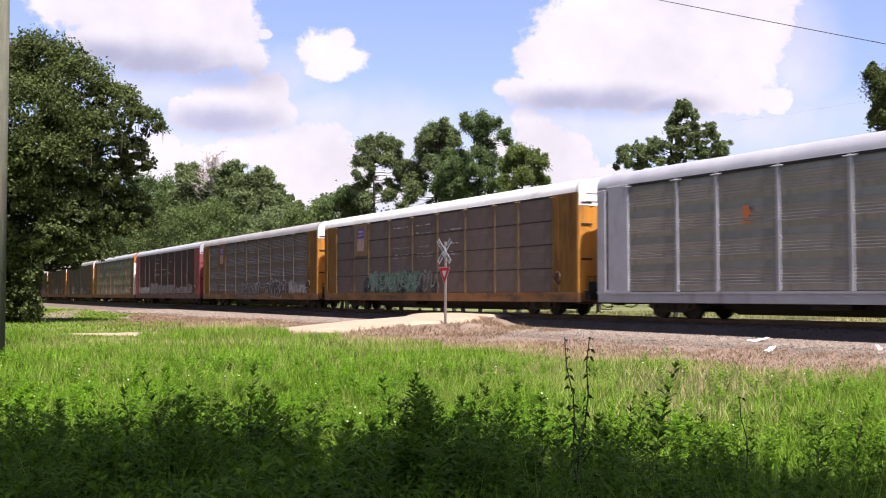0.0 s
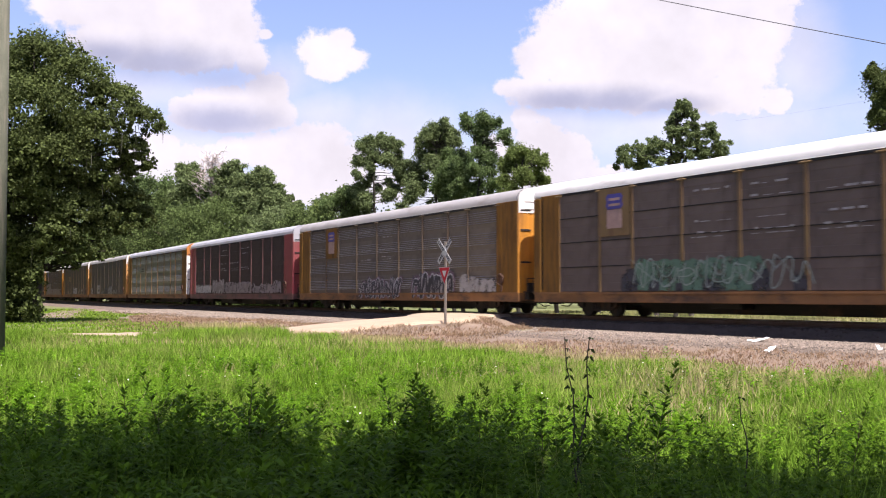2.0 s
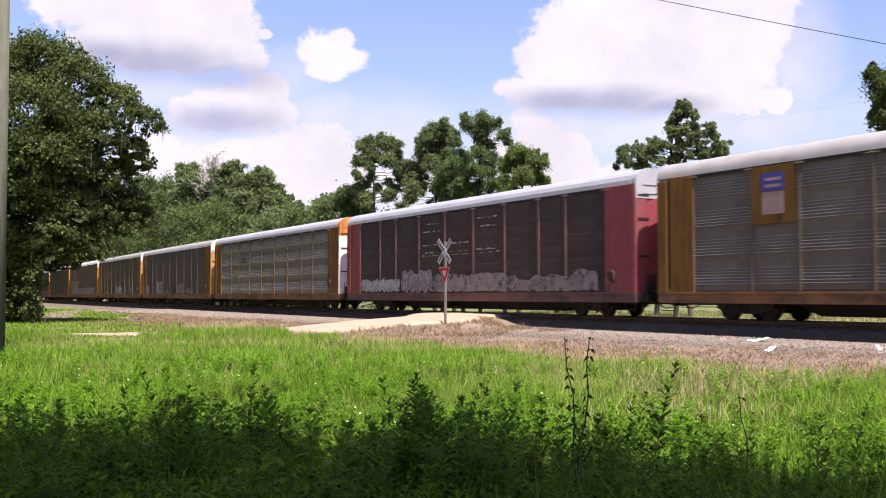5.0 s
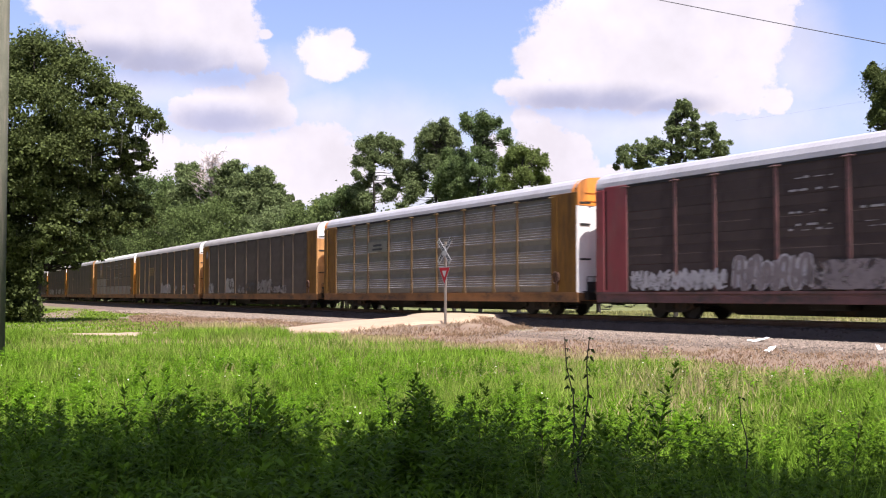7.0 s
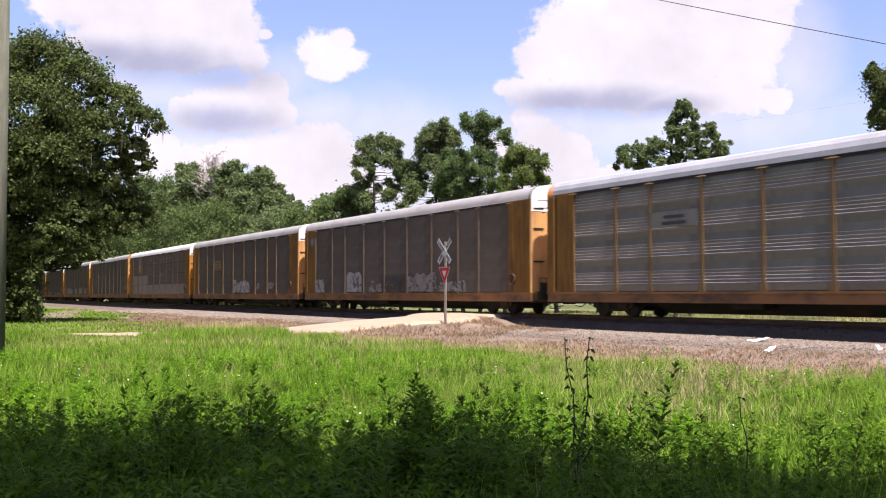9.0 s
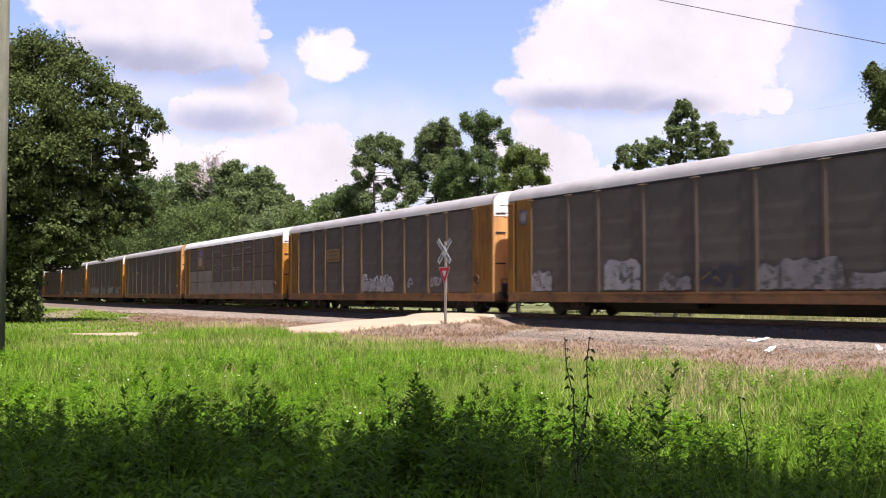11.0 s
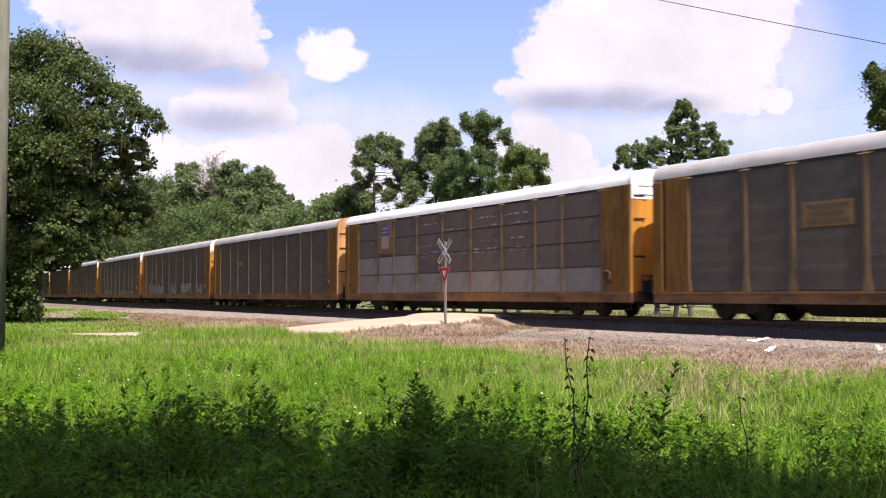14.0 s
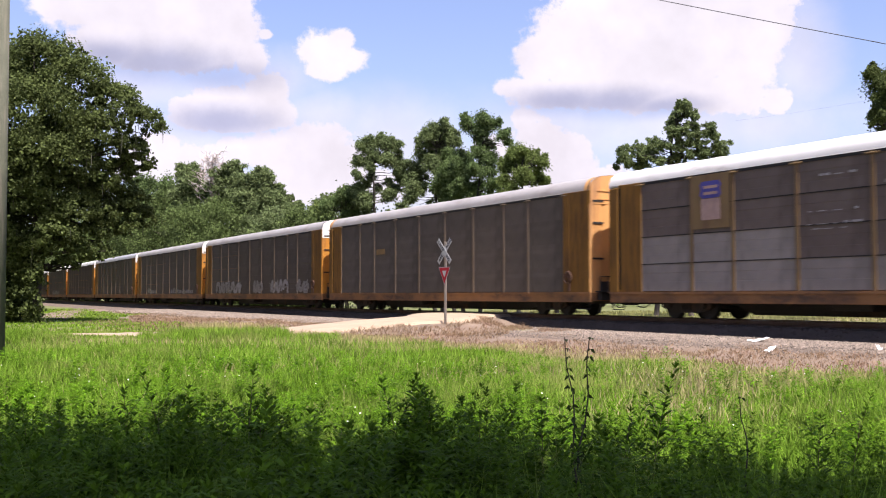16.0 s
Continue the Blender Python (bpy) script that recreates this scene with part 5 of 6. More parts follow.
# woods beyond the line, seen over the wagons
WOODS = [  # lateral tangent, depth, height, crown width, first leaf height share, shape, leaf, seed
    (-0.292, 118, 12.8, 8.5, 0.15, "round", "leaf_green", 1), (-0.268, 112, 12.9, 7.0, 0.1, "round", "leaf_green", 2), (-0.246, 126, 16.6, 6.0, 0.2, "cone", "leaf_dark", 3),
    (-0.206, 124, 16.9, 6.5, 0.2, "tall", "leaf_dark", 5), (-0.182, 122, 16.0, 6.5, 0.15, "tall", "leaf_dark", 6), (-0.226, 106, 11.2, 8.0, 0.05, "round", "leaf_green", 7),
    (-0.165, 108, 11.0, 7.0, 0.05, "round", "leaf_dark", 8), (-0.140, 130, 13.4, 4.5, 0.15, "cone", "leaf_dark", 9), (-0.122, 104, 11.6, 6.5, 0.05, "round", "leaf_green", 10),
    (-0.098, 96, 11.9, 4.6, 0.1, "round", "leaf_light", 12), (0.020, 86, 11.4, 4.6, 0.1, "round", "leaf_green", 18), (-0.040, 92, 10.2, 4.4, 0.05, "round", "leaf_dark", 19), (0.060, 82, 10.6, 4.6, 0.1, "round", "leaf_green", 30), (0.000, 88, 11.6, 4.4, 0.1, "round", "leaf_dark", 31),
    (0.205, 74, 10.9, 3.4, 0.3, "round", "leaf_dark", 32), (0.240, 74, 11.0, 3.4, 0.3, "round", "leaf_dark", 22),
    (-0.312, 122, 13.5, 8.0, 0.05, "round", "leaf_green", 24), (-0.336, 126, 13.0, 8.0, 0.05, "round", "leaf_green", 25), (-0.365, 130, 13.5, 9.0, 0.05, "round", "leaf_dark", 26),
    (-0.155, 128, 14.6, 4.0, 0.1, "cone", "leaf_dark", 27), (0.11, 84, 8.5, 5.0, 0.1, "round", "leaf_green", 28), (0.15, 90, 9.0, 6.0, 0.1, "round", "leaf_dark", 29)]
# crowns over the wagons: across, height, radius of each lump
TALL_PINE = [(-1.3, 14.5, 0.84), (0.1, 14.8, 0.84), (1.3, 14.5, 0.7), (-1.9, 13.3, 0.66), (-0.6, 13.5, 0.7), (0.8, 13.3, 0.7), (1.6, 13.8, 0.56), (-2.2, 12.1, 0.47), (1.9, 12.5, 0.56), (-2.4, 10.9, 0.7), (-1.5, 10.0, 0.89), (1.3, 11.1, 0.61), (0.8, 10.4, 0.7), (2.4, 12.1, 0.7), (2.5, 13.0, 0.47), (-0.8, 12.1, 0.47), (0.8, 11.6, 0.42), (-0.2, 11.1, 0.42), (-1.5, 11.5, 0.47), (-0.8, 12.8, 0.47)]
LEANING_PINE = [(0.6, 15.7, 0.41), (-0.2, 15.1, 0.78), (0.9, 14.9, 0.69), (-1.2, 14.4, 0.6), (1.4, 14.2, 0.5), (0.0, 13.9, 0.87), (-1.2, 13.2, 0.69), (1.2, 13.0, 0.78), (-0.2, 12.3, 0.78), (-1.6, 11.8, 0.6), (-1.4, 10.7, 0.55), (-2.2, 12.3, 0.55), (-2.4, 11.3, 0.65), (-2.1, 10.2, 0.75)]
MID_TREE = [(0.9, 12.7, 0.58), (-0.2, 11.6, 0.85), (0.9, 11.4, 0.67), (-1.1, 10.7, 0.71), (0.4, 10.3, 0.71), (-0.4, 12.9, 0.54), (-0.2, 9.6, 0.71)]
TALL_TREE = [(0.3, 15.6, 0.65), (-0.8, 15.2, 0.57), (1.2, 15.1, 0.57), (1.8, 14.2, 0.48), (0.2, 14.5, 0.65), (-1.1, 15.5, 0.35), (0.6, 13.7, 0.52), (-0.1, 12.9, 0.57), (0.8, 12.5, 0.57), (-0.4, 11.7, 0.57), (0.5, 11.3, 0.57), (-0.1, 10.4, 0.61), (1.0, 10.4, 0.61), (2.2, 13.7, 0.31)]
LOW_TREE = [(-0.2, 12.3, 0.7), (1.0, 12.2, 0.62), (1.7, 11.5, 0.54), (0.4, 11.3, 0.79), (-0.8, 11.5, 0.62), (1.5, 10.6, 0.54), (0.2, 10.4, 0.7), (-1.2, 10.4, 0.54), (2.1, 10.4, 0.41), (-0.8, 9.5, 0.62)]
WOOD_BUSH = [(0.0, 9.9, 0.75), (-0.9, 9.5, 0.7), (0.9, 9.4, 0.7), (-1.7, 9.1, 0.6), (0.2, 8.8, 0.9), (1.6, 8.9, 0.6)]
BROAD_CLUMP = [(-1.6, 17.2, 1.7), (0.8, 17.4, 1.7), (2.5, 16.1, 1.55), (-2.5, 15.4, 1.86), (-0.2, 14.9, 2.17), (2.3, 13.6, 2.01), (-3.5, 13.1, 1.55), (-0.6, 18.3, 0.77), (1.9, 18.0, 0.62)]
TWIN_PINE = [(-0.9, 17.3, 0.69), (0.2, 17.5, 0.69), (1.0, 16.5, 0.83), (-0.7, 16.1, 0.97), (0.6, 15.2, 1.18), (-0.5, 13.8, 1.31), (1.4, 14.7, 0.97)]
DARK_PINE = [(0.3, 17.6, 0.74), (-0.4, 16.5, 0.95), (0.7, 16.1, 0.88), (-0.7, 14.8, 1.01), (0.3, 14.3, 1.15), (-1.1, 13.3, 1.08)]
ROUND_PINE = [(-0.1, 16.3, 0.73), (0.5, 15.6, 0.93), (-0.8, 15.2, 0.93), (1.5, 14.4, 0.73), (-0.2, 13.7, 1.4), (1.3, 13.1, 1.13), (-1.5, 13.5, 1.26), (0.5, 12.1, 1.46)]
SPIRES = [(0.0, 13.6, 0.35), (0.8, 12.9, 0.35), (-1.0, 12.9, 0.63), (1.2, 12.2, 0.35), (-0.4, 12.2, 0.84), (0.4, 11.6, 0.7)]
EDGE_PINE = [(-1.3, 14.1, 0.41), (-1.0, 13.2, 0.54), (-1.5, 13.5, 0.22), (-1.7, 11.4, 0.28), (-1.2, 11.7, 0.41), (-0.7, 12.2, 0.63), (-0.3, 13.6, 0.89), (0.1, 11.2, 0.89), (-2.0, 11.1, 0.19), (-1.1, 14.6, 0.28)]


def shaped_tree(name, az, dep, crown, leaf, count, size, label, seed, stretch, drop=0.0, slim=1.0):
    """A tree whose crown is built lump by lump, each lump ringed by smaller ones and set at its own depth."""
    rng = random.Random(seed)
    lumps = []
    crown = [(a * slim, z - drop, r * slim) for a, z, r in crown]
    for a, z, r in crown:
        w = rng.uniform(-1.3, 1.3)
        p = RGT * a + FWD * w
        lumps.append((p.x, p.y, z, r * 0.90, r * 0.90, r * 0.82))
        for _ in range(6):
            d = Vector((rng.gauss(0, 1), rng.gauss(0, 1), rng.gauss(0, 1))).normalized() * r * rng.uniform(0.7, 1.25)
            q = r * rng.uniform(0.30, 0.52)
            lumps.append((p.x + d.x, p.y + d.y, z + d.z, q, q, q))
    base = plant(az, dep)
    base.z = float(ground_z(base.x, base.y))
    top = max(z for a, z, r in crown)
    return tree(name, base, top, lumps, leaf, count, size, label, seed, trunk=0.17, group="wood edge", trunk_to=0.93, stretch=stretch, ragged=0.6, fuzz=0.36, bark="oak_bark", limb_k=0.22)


def spire(a0, z0, z1, w0, w1, n, seed):
    """Tufts of needles scattered up a leader, narrowing from w0 at the foot to w1 under the tip."""
    rng, tufts = random.Random(seed), [(a0, z1, 0.14), (a0 + 0.05, z1 - 0.3, 0.2)]
    for k in range(n):
        f = (k + rng.random()) / n
        half = (w0 + (w1 - w0) * f ** 2.2) / 2
        tufts.append((a0 + half * rng.uniform(-1, 1), z0 + (z1 - z0 - 0.25) * f, rng.uniform(0.13, 0.25)))
    return tufts


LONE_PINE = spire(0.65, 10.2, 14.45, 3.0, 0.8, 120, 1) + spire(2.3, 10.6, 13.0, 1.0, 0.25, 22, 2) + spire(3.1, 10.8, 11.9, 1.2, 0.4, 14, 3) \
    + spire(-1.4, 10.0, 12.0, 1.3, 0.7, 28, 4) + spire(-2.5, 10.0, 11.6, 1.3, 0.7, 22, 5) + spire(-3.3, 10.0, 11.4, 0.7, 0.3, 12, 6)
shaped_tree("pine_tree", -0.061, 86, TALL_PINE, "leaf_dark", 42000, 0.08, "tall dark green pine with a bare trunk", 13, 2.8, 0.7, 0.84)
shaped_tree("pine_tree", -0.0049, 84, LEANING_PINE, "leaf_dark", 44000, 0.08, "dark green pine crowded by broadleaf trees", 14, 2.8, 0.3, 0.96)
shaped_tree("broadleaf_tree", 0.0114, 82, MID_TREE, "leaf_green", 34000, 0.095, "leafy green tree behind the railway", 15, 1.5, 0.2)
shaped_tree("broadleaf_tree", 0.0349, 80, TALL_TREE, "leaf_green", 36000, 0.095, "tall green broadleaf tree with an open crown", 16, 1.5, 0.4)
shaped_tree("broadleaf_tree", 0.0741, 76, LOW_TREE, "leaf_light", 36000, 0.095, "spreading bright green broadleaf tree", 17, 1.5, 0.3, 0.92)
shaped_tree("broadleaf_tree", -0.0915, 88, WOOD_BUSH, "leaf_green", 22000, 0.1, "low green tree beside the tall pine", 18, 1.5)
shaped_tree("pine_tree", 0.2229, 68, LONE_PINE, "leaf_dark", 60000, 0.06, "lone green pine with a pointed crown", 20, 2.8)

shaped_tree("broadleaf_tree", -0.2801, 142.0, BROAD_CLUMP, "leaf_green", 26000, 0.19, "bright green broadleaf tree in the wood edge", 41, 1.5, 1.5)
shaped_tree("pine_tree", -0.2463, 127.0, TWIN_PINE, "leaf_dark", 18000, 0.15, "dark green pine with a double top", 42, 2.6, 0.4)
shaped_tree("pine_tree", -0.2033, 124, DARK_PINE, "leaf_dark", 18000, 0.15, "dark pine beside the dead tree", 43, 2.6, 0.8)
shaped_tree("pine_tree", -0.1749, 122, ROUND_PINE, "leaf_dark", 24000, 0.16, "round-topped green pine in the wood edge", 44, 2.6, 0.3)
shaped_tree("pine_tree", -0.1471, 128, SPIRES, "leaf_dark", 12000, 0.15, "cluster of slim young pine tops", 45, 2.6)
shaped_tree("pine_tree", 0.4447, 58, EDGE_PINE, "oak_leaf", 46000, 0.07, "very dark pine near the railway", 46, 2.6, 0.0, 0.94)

foot, rl2 = [], random.Random(19)
WOOD_LABEL = {"leaf_light": "light green broadleaf tree behind the railway", "leaf_green": "leafy green tree in the wood edge behind the railway",
              "leaf_wood": "full green leafy tree in the wood edge behind the railway", "leaf_dark": "dark green pine tree behind the railway"}
for az_t, dep, hgt, wid, low, shape_k, leaf_k, sd in WOODS:
    clear = max(dep, track_depth(az_t) + 16 + sd % 7)
    hgt, wid, dep = 1.6 + (hgt - 1.6) * clear / dep, wid * (clear / dep) ** 0.7, clear
    base = plant(az_t, dep)
    base.z = float(ground_z(base.x, base.y))
    airy = leaf_k == "leaf_dark" or hgt > 13
    left_wood = az_t < -0.1
    if left_wood and leaf_k != "leaf_dark":
        leaf_k = "leaf_wood"
    lumps = lump_set(wid, hgt * low + 1.0, hgt - wid * 0.10, 46 if airy else 20, sd, shape_k, wid * ((0.130 if airy else 0.17) + 0.06 * left_wood))
    if leaf_k == "leaf_dark" and shape_k != "round":
        lumps = whorls(wid * 1.15, hgt * low + 0.6, hgt - 0.4, sd, shape_k)
    for q in range(3 if az_t < -0.12 else 0):
        foot.append((base.x + rl2.uniform(-2.5, 2.5), base.y + rl2.uniform(-2.5, 2.5), rl2.uniform(0.3, 0.7), 1.6, 1.6, rl2.uniform(0.4, 0.8)))
    kind_n = "pine_tree" if leaf_k == "leaf_dark" else "broadleaf_tree"
    tree(kind_n, base, hgt, lumps, leaf_k, int((22000 if kind_n == "pine_tree" else 26000) * (1.7 if left_wood else 1.15)), (0.115 if dep < 105 and not left_wood else 0.145) * (0.8 if kind_n == "pine_tree" else 1.0), WOOD_LABEL[leaf_k], sd, trunk=0.2,
         group="wood edge", trunk_to=0.93, stretch=2.8 if kind_n == "pine_tree" else 1.5, fuzz=0.22 if left_wood else 0.20)

# a bare dead tree among them
rng_d = np.random.default_rng(3)
dead = plant(-0.224, 124)
bm = bmesh.new()
limb(bm, (0, 0, 0), (0.2, 0, 18.0), 0.2, 0.03, rng_d, 0.02, 6, 7)
for i in range(50):
    z = 11.5 + 6.3 * i / 50
    a = rng_d.uniform(0, 6.28)
    ln = (18.6 - z) * 0.24 + 0.9
    e = Vector((math.cos(a) * ln, math.sin(a) * ln, z + ln * 0.7))
    limb(bm, (0.1, 0, z), e, 0.075, 0.03, rng_d, 0.2, 3, 4)
    for _ in range(6):
        m = Vector((0.1, 0, z)).lerp(e, rng_d.uniform(0.4, 1))
        limb(bm, m, m + Vector((rng_d.normal() * 0.7, rng_d.normal() * 0.7, rng_d.uniform(0.2, 1.2))), 0.04, 0.018, rng_d, 0.2, 2, 3)
dead_tree = part("dead_tree", bm, M["dead_wood"])
dead_tree.location = dead
tagged(dead_tree, "bare pale dead tree among green trees", "tree")


def thicket(name, lumps, count, size, leaf, label, seed):
    rng = np.random.default_rng(seed)
    P, N = crown_points(lumps, count, rng)
    P[:, 2] = np.maximum(P[:, 2], 0.05)
    v, f = leaf_quads(P, N, size, rng)
    ob = new(name, mesh_np(name, v, f, M[leaf]))
    return tagged(ob, label, "shrubs", kind="stuff")


rl = random.Random(9)
far_wood = []
for i in range(120):
    u = -0.46 + 1.0 * i / 120
    p = plant(u, max(rl.uniform(128, 165), track_depth(u) + rl.uniform(28, 50)))
    h = rl.uniform(7, 11.5) * max(1.0, p.length / 150) if i < 56 else rl.uniform(3, 6)
    far_wood.append((p.x, p.y, h * 0.55, 4.5, 4.5, h * 0.5))
thicket("distant_woods", far_wood, 70000, 0.42, "leaf_wood", "dense distant woodland closing the horizon", 31)
under = []
for i in range(60):
    u = -0.42 + 0.42 * i / 60
    p = plant(u, max(90.0, track_depth(u) + rl.uniform(8, 22)))
    h = rl.uniform(4.5, 8.5) * max(1.0, p.length / 110)
    under.append((p.x, p.y, h * 0.5, 3.0, 3.0, h * 0.5))
thicket("woodland_understorey", under, 110000, 0.19, "leaf_wood", "dense green understorey along the far side", 32)
near_under = []
for i in range(44):
    p = plant(-0.50 + 0.098 * rl.random(), rl.uniform(59.5, 65))
    near_under.append((p.x, p.y, rl.uniform(0.3, 4.6), 1.1, 1.1, rl.uniform(0.7, 1.5)))
for i in range(10):
    p = plant(-0.402 + 0.013 * rl.random(), rl.uniform(58.6, 60))
    near_under.append((p.x, p.y, 0.3 + 4.0 * i / 10, 0.5, 0.5, 0.6))
thicket("oak_understorey", near_under, 33000, 0.13, "oak_leaf", "dark tangled shrubs beneath the oak", 33)
back = []
for i in range(150):
    a = rl.uniform(0, 2 * math.pi)
    v = Vector((math.cos(a), math.sin(a), 0))
    if v.dot(FWD) > 0.55:
        continue
    r = rl.uniform(60, 110)
    if (v * r).y > 8 and (v * r).y < 60:
        continue
    h = rl.uniform(7, 13)
    back.append((v.x * r, v.y * r, h * 0.5, 5, 5, h * 0.5))
# unseen woods added out of view to cut sky light on the wagon sides
tall_back = []
for i in range(190):
    a = math.radians(rl.uniform(181, 332))
    r, h = rl.uniform(44, 90), rl.uniform(14, 20)
    for z in (0.18, 0.5, 0.8):
        tall_back.append((math.cos(a) * r, math.sin(a) * r, h * z, 3.4, 3.4, h * 0.2))
for i in range(240):
    x = -rl.uniform(62, 320)
    y, h = -0.123 * x - 1 - rl.uniform(0, 24), rl.uniform(18, 24)
    for z in (0.18, 0.5, 0.8):
        tall_back.append((x, y, h * z, 3.2, 3.2, h * 0.2))
thicket("wood_behind_the_field", tall_back, 130000, 0.62, "leaf_wood", "unseen tall wood added to block sky light", 39)
thicket("surrounding_woods", back, 30000, 0.7, "leaf_green", "woodland standing round the field", 34)

thicket("wood_edge_shrubs", foot, 40000, 0.17, "oak_leaf", "bushy shrubs at the foot of the trees", 36)
brush = []
for i in range(80):
    u = 0.06 + 0.50 * i / 80
    p = plant(u, track_depth(u) + rl.uniform(9, 22))
    h = rl.uniform(0.12, 0.34)
    brush.append((p.x, p.y, h * 0.45, 1.3, 1.3, h * 0.55))
thicket("far_brush", brush, 26000, 0.10, "farfield", "low sunlit brush along the far side of the railway", 35)

# a tree at the field edge that shades the weeds; its crown hangs high over the stand
rs = random.Random(77)
shade_base = Vector((5.6, 2.6, 0))
lumps = []
for i in range(100):
    u, rr_ = rs.uniform(-0.70, 0.62), rs.uniform(2.0, 8.8)
    if (rr_ > 8.3 and u > 0.05) or (rr_ > 6.0 and -0.20 < u < -0.03) or (rr_ > 6.6 and u > 0.20) or (rr_ > 4.6 and u > 0.26) or (u < -0.40 and rr_ < 6):
        continue
    spot, h = plant(u, rr_), rs.uniform(7.5, 11.0)
    lumps.append((spot.x + SUN_SLOPE[0] * h - shade_base.x, spot.y + SUN_SLOPE[1] * h - shade_base.y, h, 1.35, 1.35, 0.9))
for i in range(90):
    spot, h = plant(rs.uniform(-0.34, 0.23), rs.uniform(2.6, 6.6)), rs.uniform(7.5, 10.0)
    lumps.append((spot.x + SUN_SLOPE[0] * h - shade_base.x, spot.y + SUN_SLOPE[1] * h - shade_base.y, h, 1.1, 1.1, 0.8))
for z in (0.3, 0.6, 0.9, 1.15, 1.4, 1.5):
    spot, h = plant(0.128 + 0.012 * math.sin(z * 9), 7.05), 8.2 + z
    lumps.append((spot.x + SUN_SLOPE[0] * (h - z) - shade_base.x, spot.y + SUN_SLOPE[1] * (h - z) - shade_base.y, h, 0.9, 0.9, 0.6))
tree("shade_tree", shade_base, 12, lumps, "leaf_green", 120000, 0.22, "spreading broadleaf tree casting shade over the weeds", 50, trunk=0.3)


# ---------- grass and weeds ----------
def blades(name, xs, ys, heights, widths, mat, label, seed, lean=0.35, base_z=None):
    rng = np.random.default_rng(seed)
    n = len(xs)
    z0 = ground_z(xs, ys) - 0.02 if base_z is None else base_z
    a, tilt = rng.uniform(0, 2 * np.pi, n), rng.normal(size=(n, 2)) * lean
    w = np.stack([np.cos(a) * widths, np.sin(a) * widths], 1)
    root = np.stack([xs, ys], 1)
    mid = root + tilt * heights[:, None] * 0.35
    tip = root + tilt * heights[:, None]
    drop = np.clip((tilt ** 2).sum(1), 0, 0.8) * 0.35
    v = np.stack([np.column_stack([root - w, z0]), np.column_stack([root + w, z0]),
                  np.column_stack([mid + w * 0.8, z0 + heights * 0.55]), np.column_stack([mid - w * 0.8, z0 + heights * 0.55]),
                  np.column_stack([tip, z0 + heights * (1 - drop)])], 1).reshape(-1, 3)
    i = np.arange(n)[:, None] * 5
    f = np.concatenate([i + np.array([[0, 1, 2]]), i + np.array([[0, 2, 3]]), i + np.array([[3, 2, 4]])])
    ob = new(name, mesh_np(name, v, f, M[mat]))
    return tagged(ob, label, "grass", kind="stuff")


def scatter(n, r0, r1, power, seed, spread=0.49):
    """Places in the wedge before the stand, denser close by for lower power."""
    rng = np.random.default_rng(seed)
    r = r0 + (r1 - r0) * rng.random(n) ** power
    u = rng.uniform(-spread, spread, n)
    return (FWD.x + RGT.x * u) * r, (FWD.y + RGT.y * u) * r, r, rng


def lumpy(x, y, k, seed):
    return np.sin(x * k + seed) * np.sin(y * k * 1.13 + seed * 2) + 0.6 * np.sin(x * k * 2.3 + y * k * 1.7 + seed)


x, y, r, rng = scatter(330000, 6.5, 46, 1.0, 61)
d = from_track(x, y)
edge = -12.5 + 0.9 * lumpy(x, y, 0.35, 1.0) + rng.normal(size=len(x)) * 1.1
keep = (d < edge) & (np.abs(x - ROAD_X - 1.2 * np.sin((y - 20) * 0.06)) > 2.5 + 0.3 * rng.normal(size=len(x)))
x, y, r = x[keep], y[keep], r[keep]
h = (0.30 + 0.10 * lumpy(x, y, 0.5, 2.0)) * rng.uniform(0.55, 1.35, len(x))
h = h * (1 - 0.45 * smoothstep(22, 34, r)) * (1 - 0.45 * smoothstep(-15.5, -11.5, from_track(x, y)))
h = np.where(x < -43.5, h * 0.5, h)
uu = (x * RGT.x + y * RGT.y) / r
h = np.where((uu < -0.25) & (r > 29), np.minimum(h, np.maximum(0.08, (1.68 + 2.2 * smoothstep(-0.31, -0.26, uu)) * (1 - r / 43.4) * rng.uniform(0.75, 1.3, len(x)))), h)
blades("meadow_grass", x, y, np.clip(h, 0.08, 0.8), 0.0045 + 0.00036 * r, "grass", "bright green uncut meadow grass", 62)
x, y, r, rng = scatter(110000, 30, 120, 1.0, 63, 0.46)
d = from_track(x, y)
keep = (d < -13.2 + 5.4 * smoothstep(-66, -92, x) + 0.9 * lumpy(x, y, 0.2, 3.0)) & (x < -46)
x, y, r = x[keep], y[keep], r[keep]
blades("verge_grass", x, y, rng.uniform(0.06, 0.20, len(x)), 0.012 + 0.0003 * r, "grass", "green verge grass beside the dirt road", 64)
x, y, r, rng = scatter(380000, 14, 95, 1.0, 65)
d = from_track(x, y)
keep = (d > -15.2 + rng.normal(size=len(x)) * 1.5) & (d < -5.2 + rng.normal(size=len(x)) * 0.9) & (np.abs(x - ROAD_X) > 2.6) & (lumpy(x, y, 0.8, 4.0) > 0.1 - 0.9 * (d < -7.0) - 0.5 * (d < -10)) & ((x > -66) | (d > -12.5 + 4.5 * smoothstep(-66, -92, x)))
x, y, r = x[keep], y[keep], r[keep]
blades("dry_grass", x, y, rng.uniform(0.04, 0.17, len(x)) * (1 + 0.5 * (lumpy(x, y, 1.7, 6.0) > 0.7)), 0.004 + 0.00022 * r, "drygrass", "dry brown grass along the ballast", 66, lean=0.8)
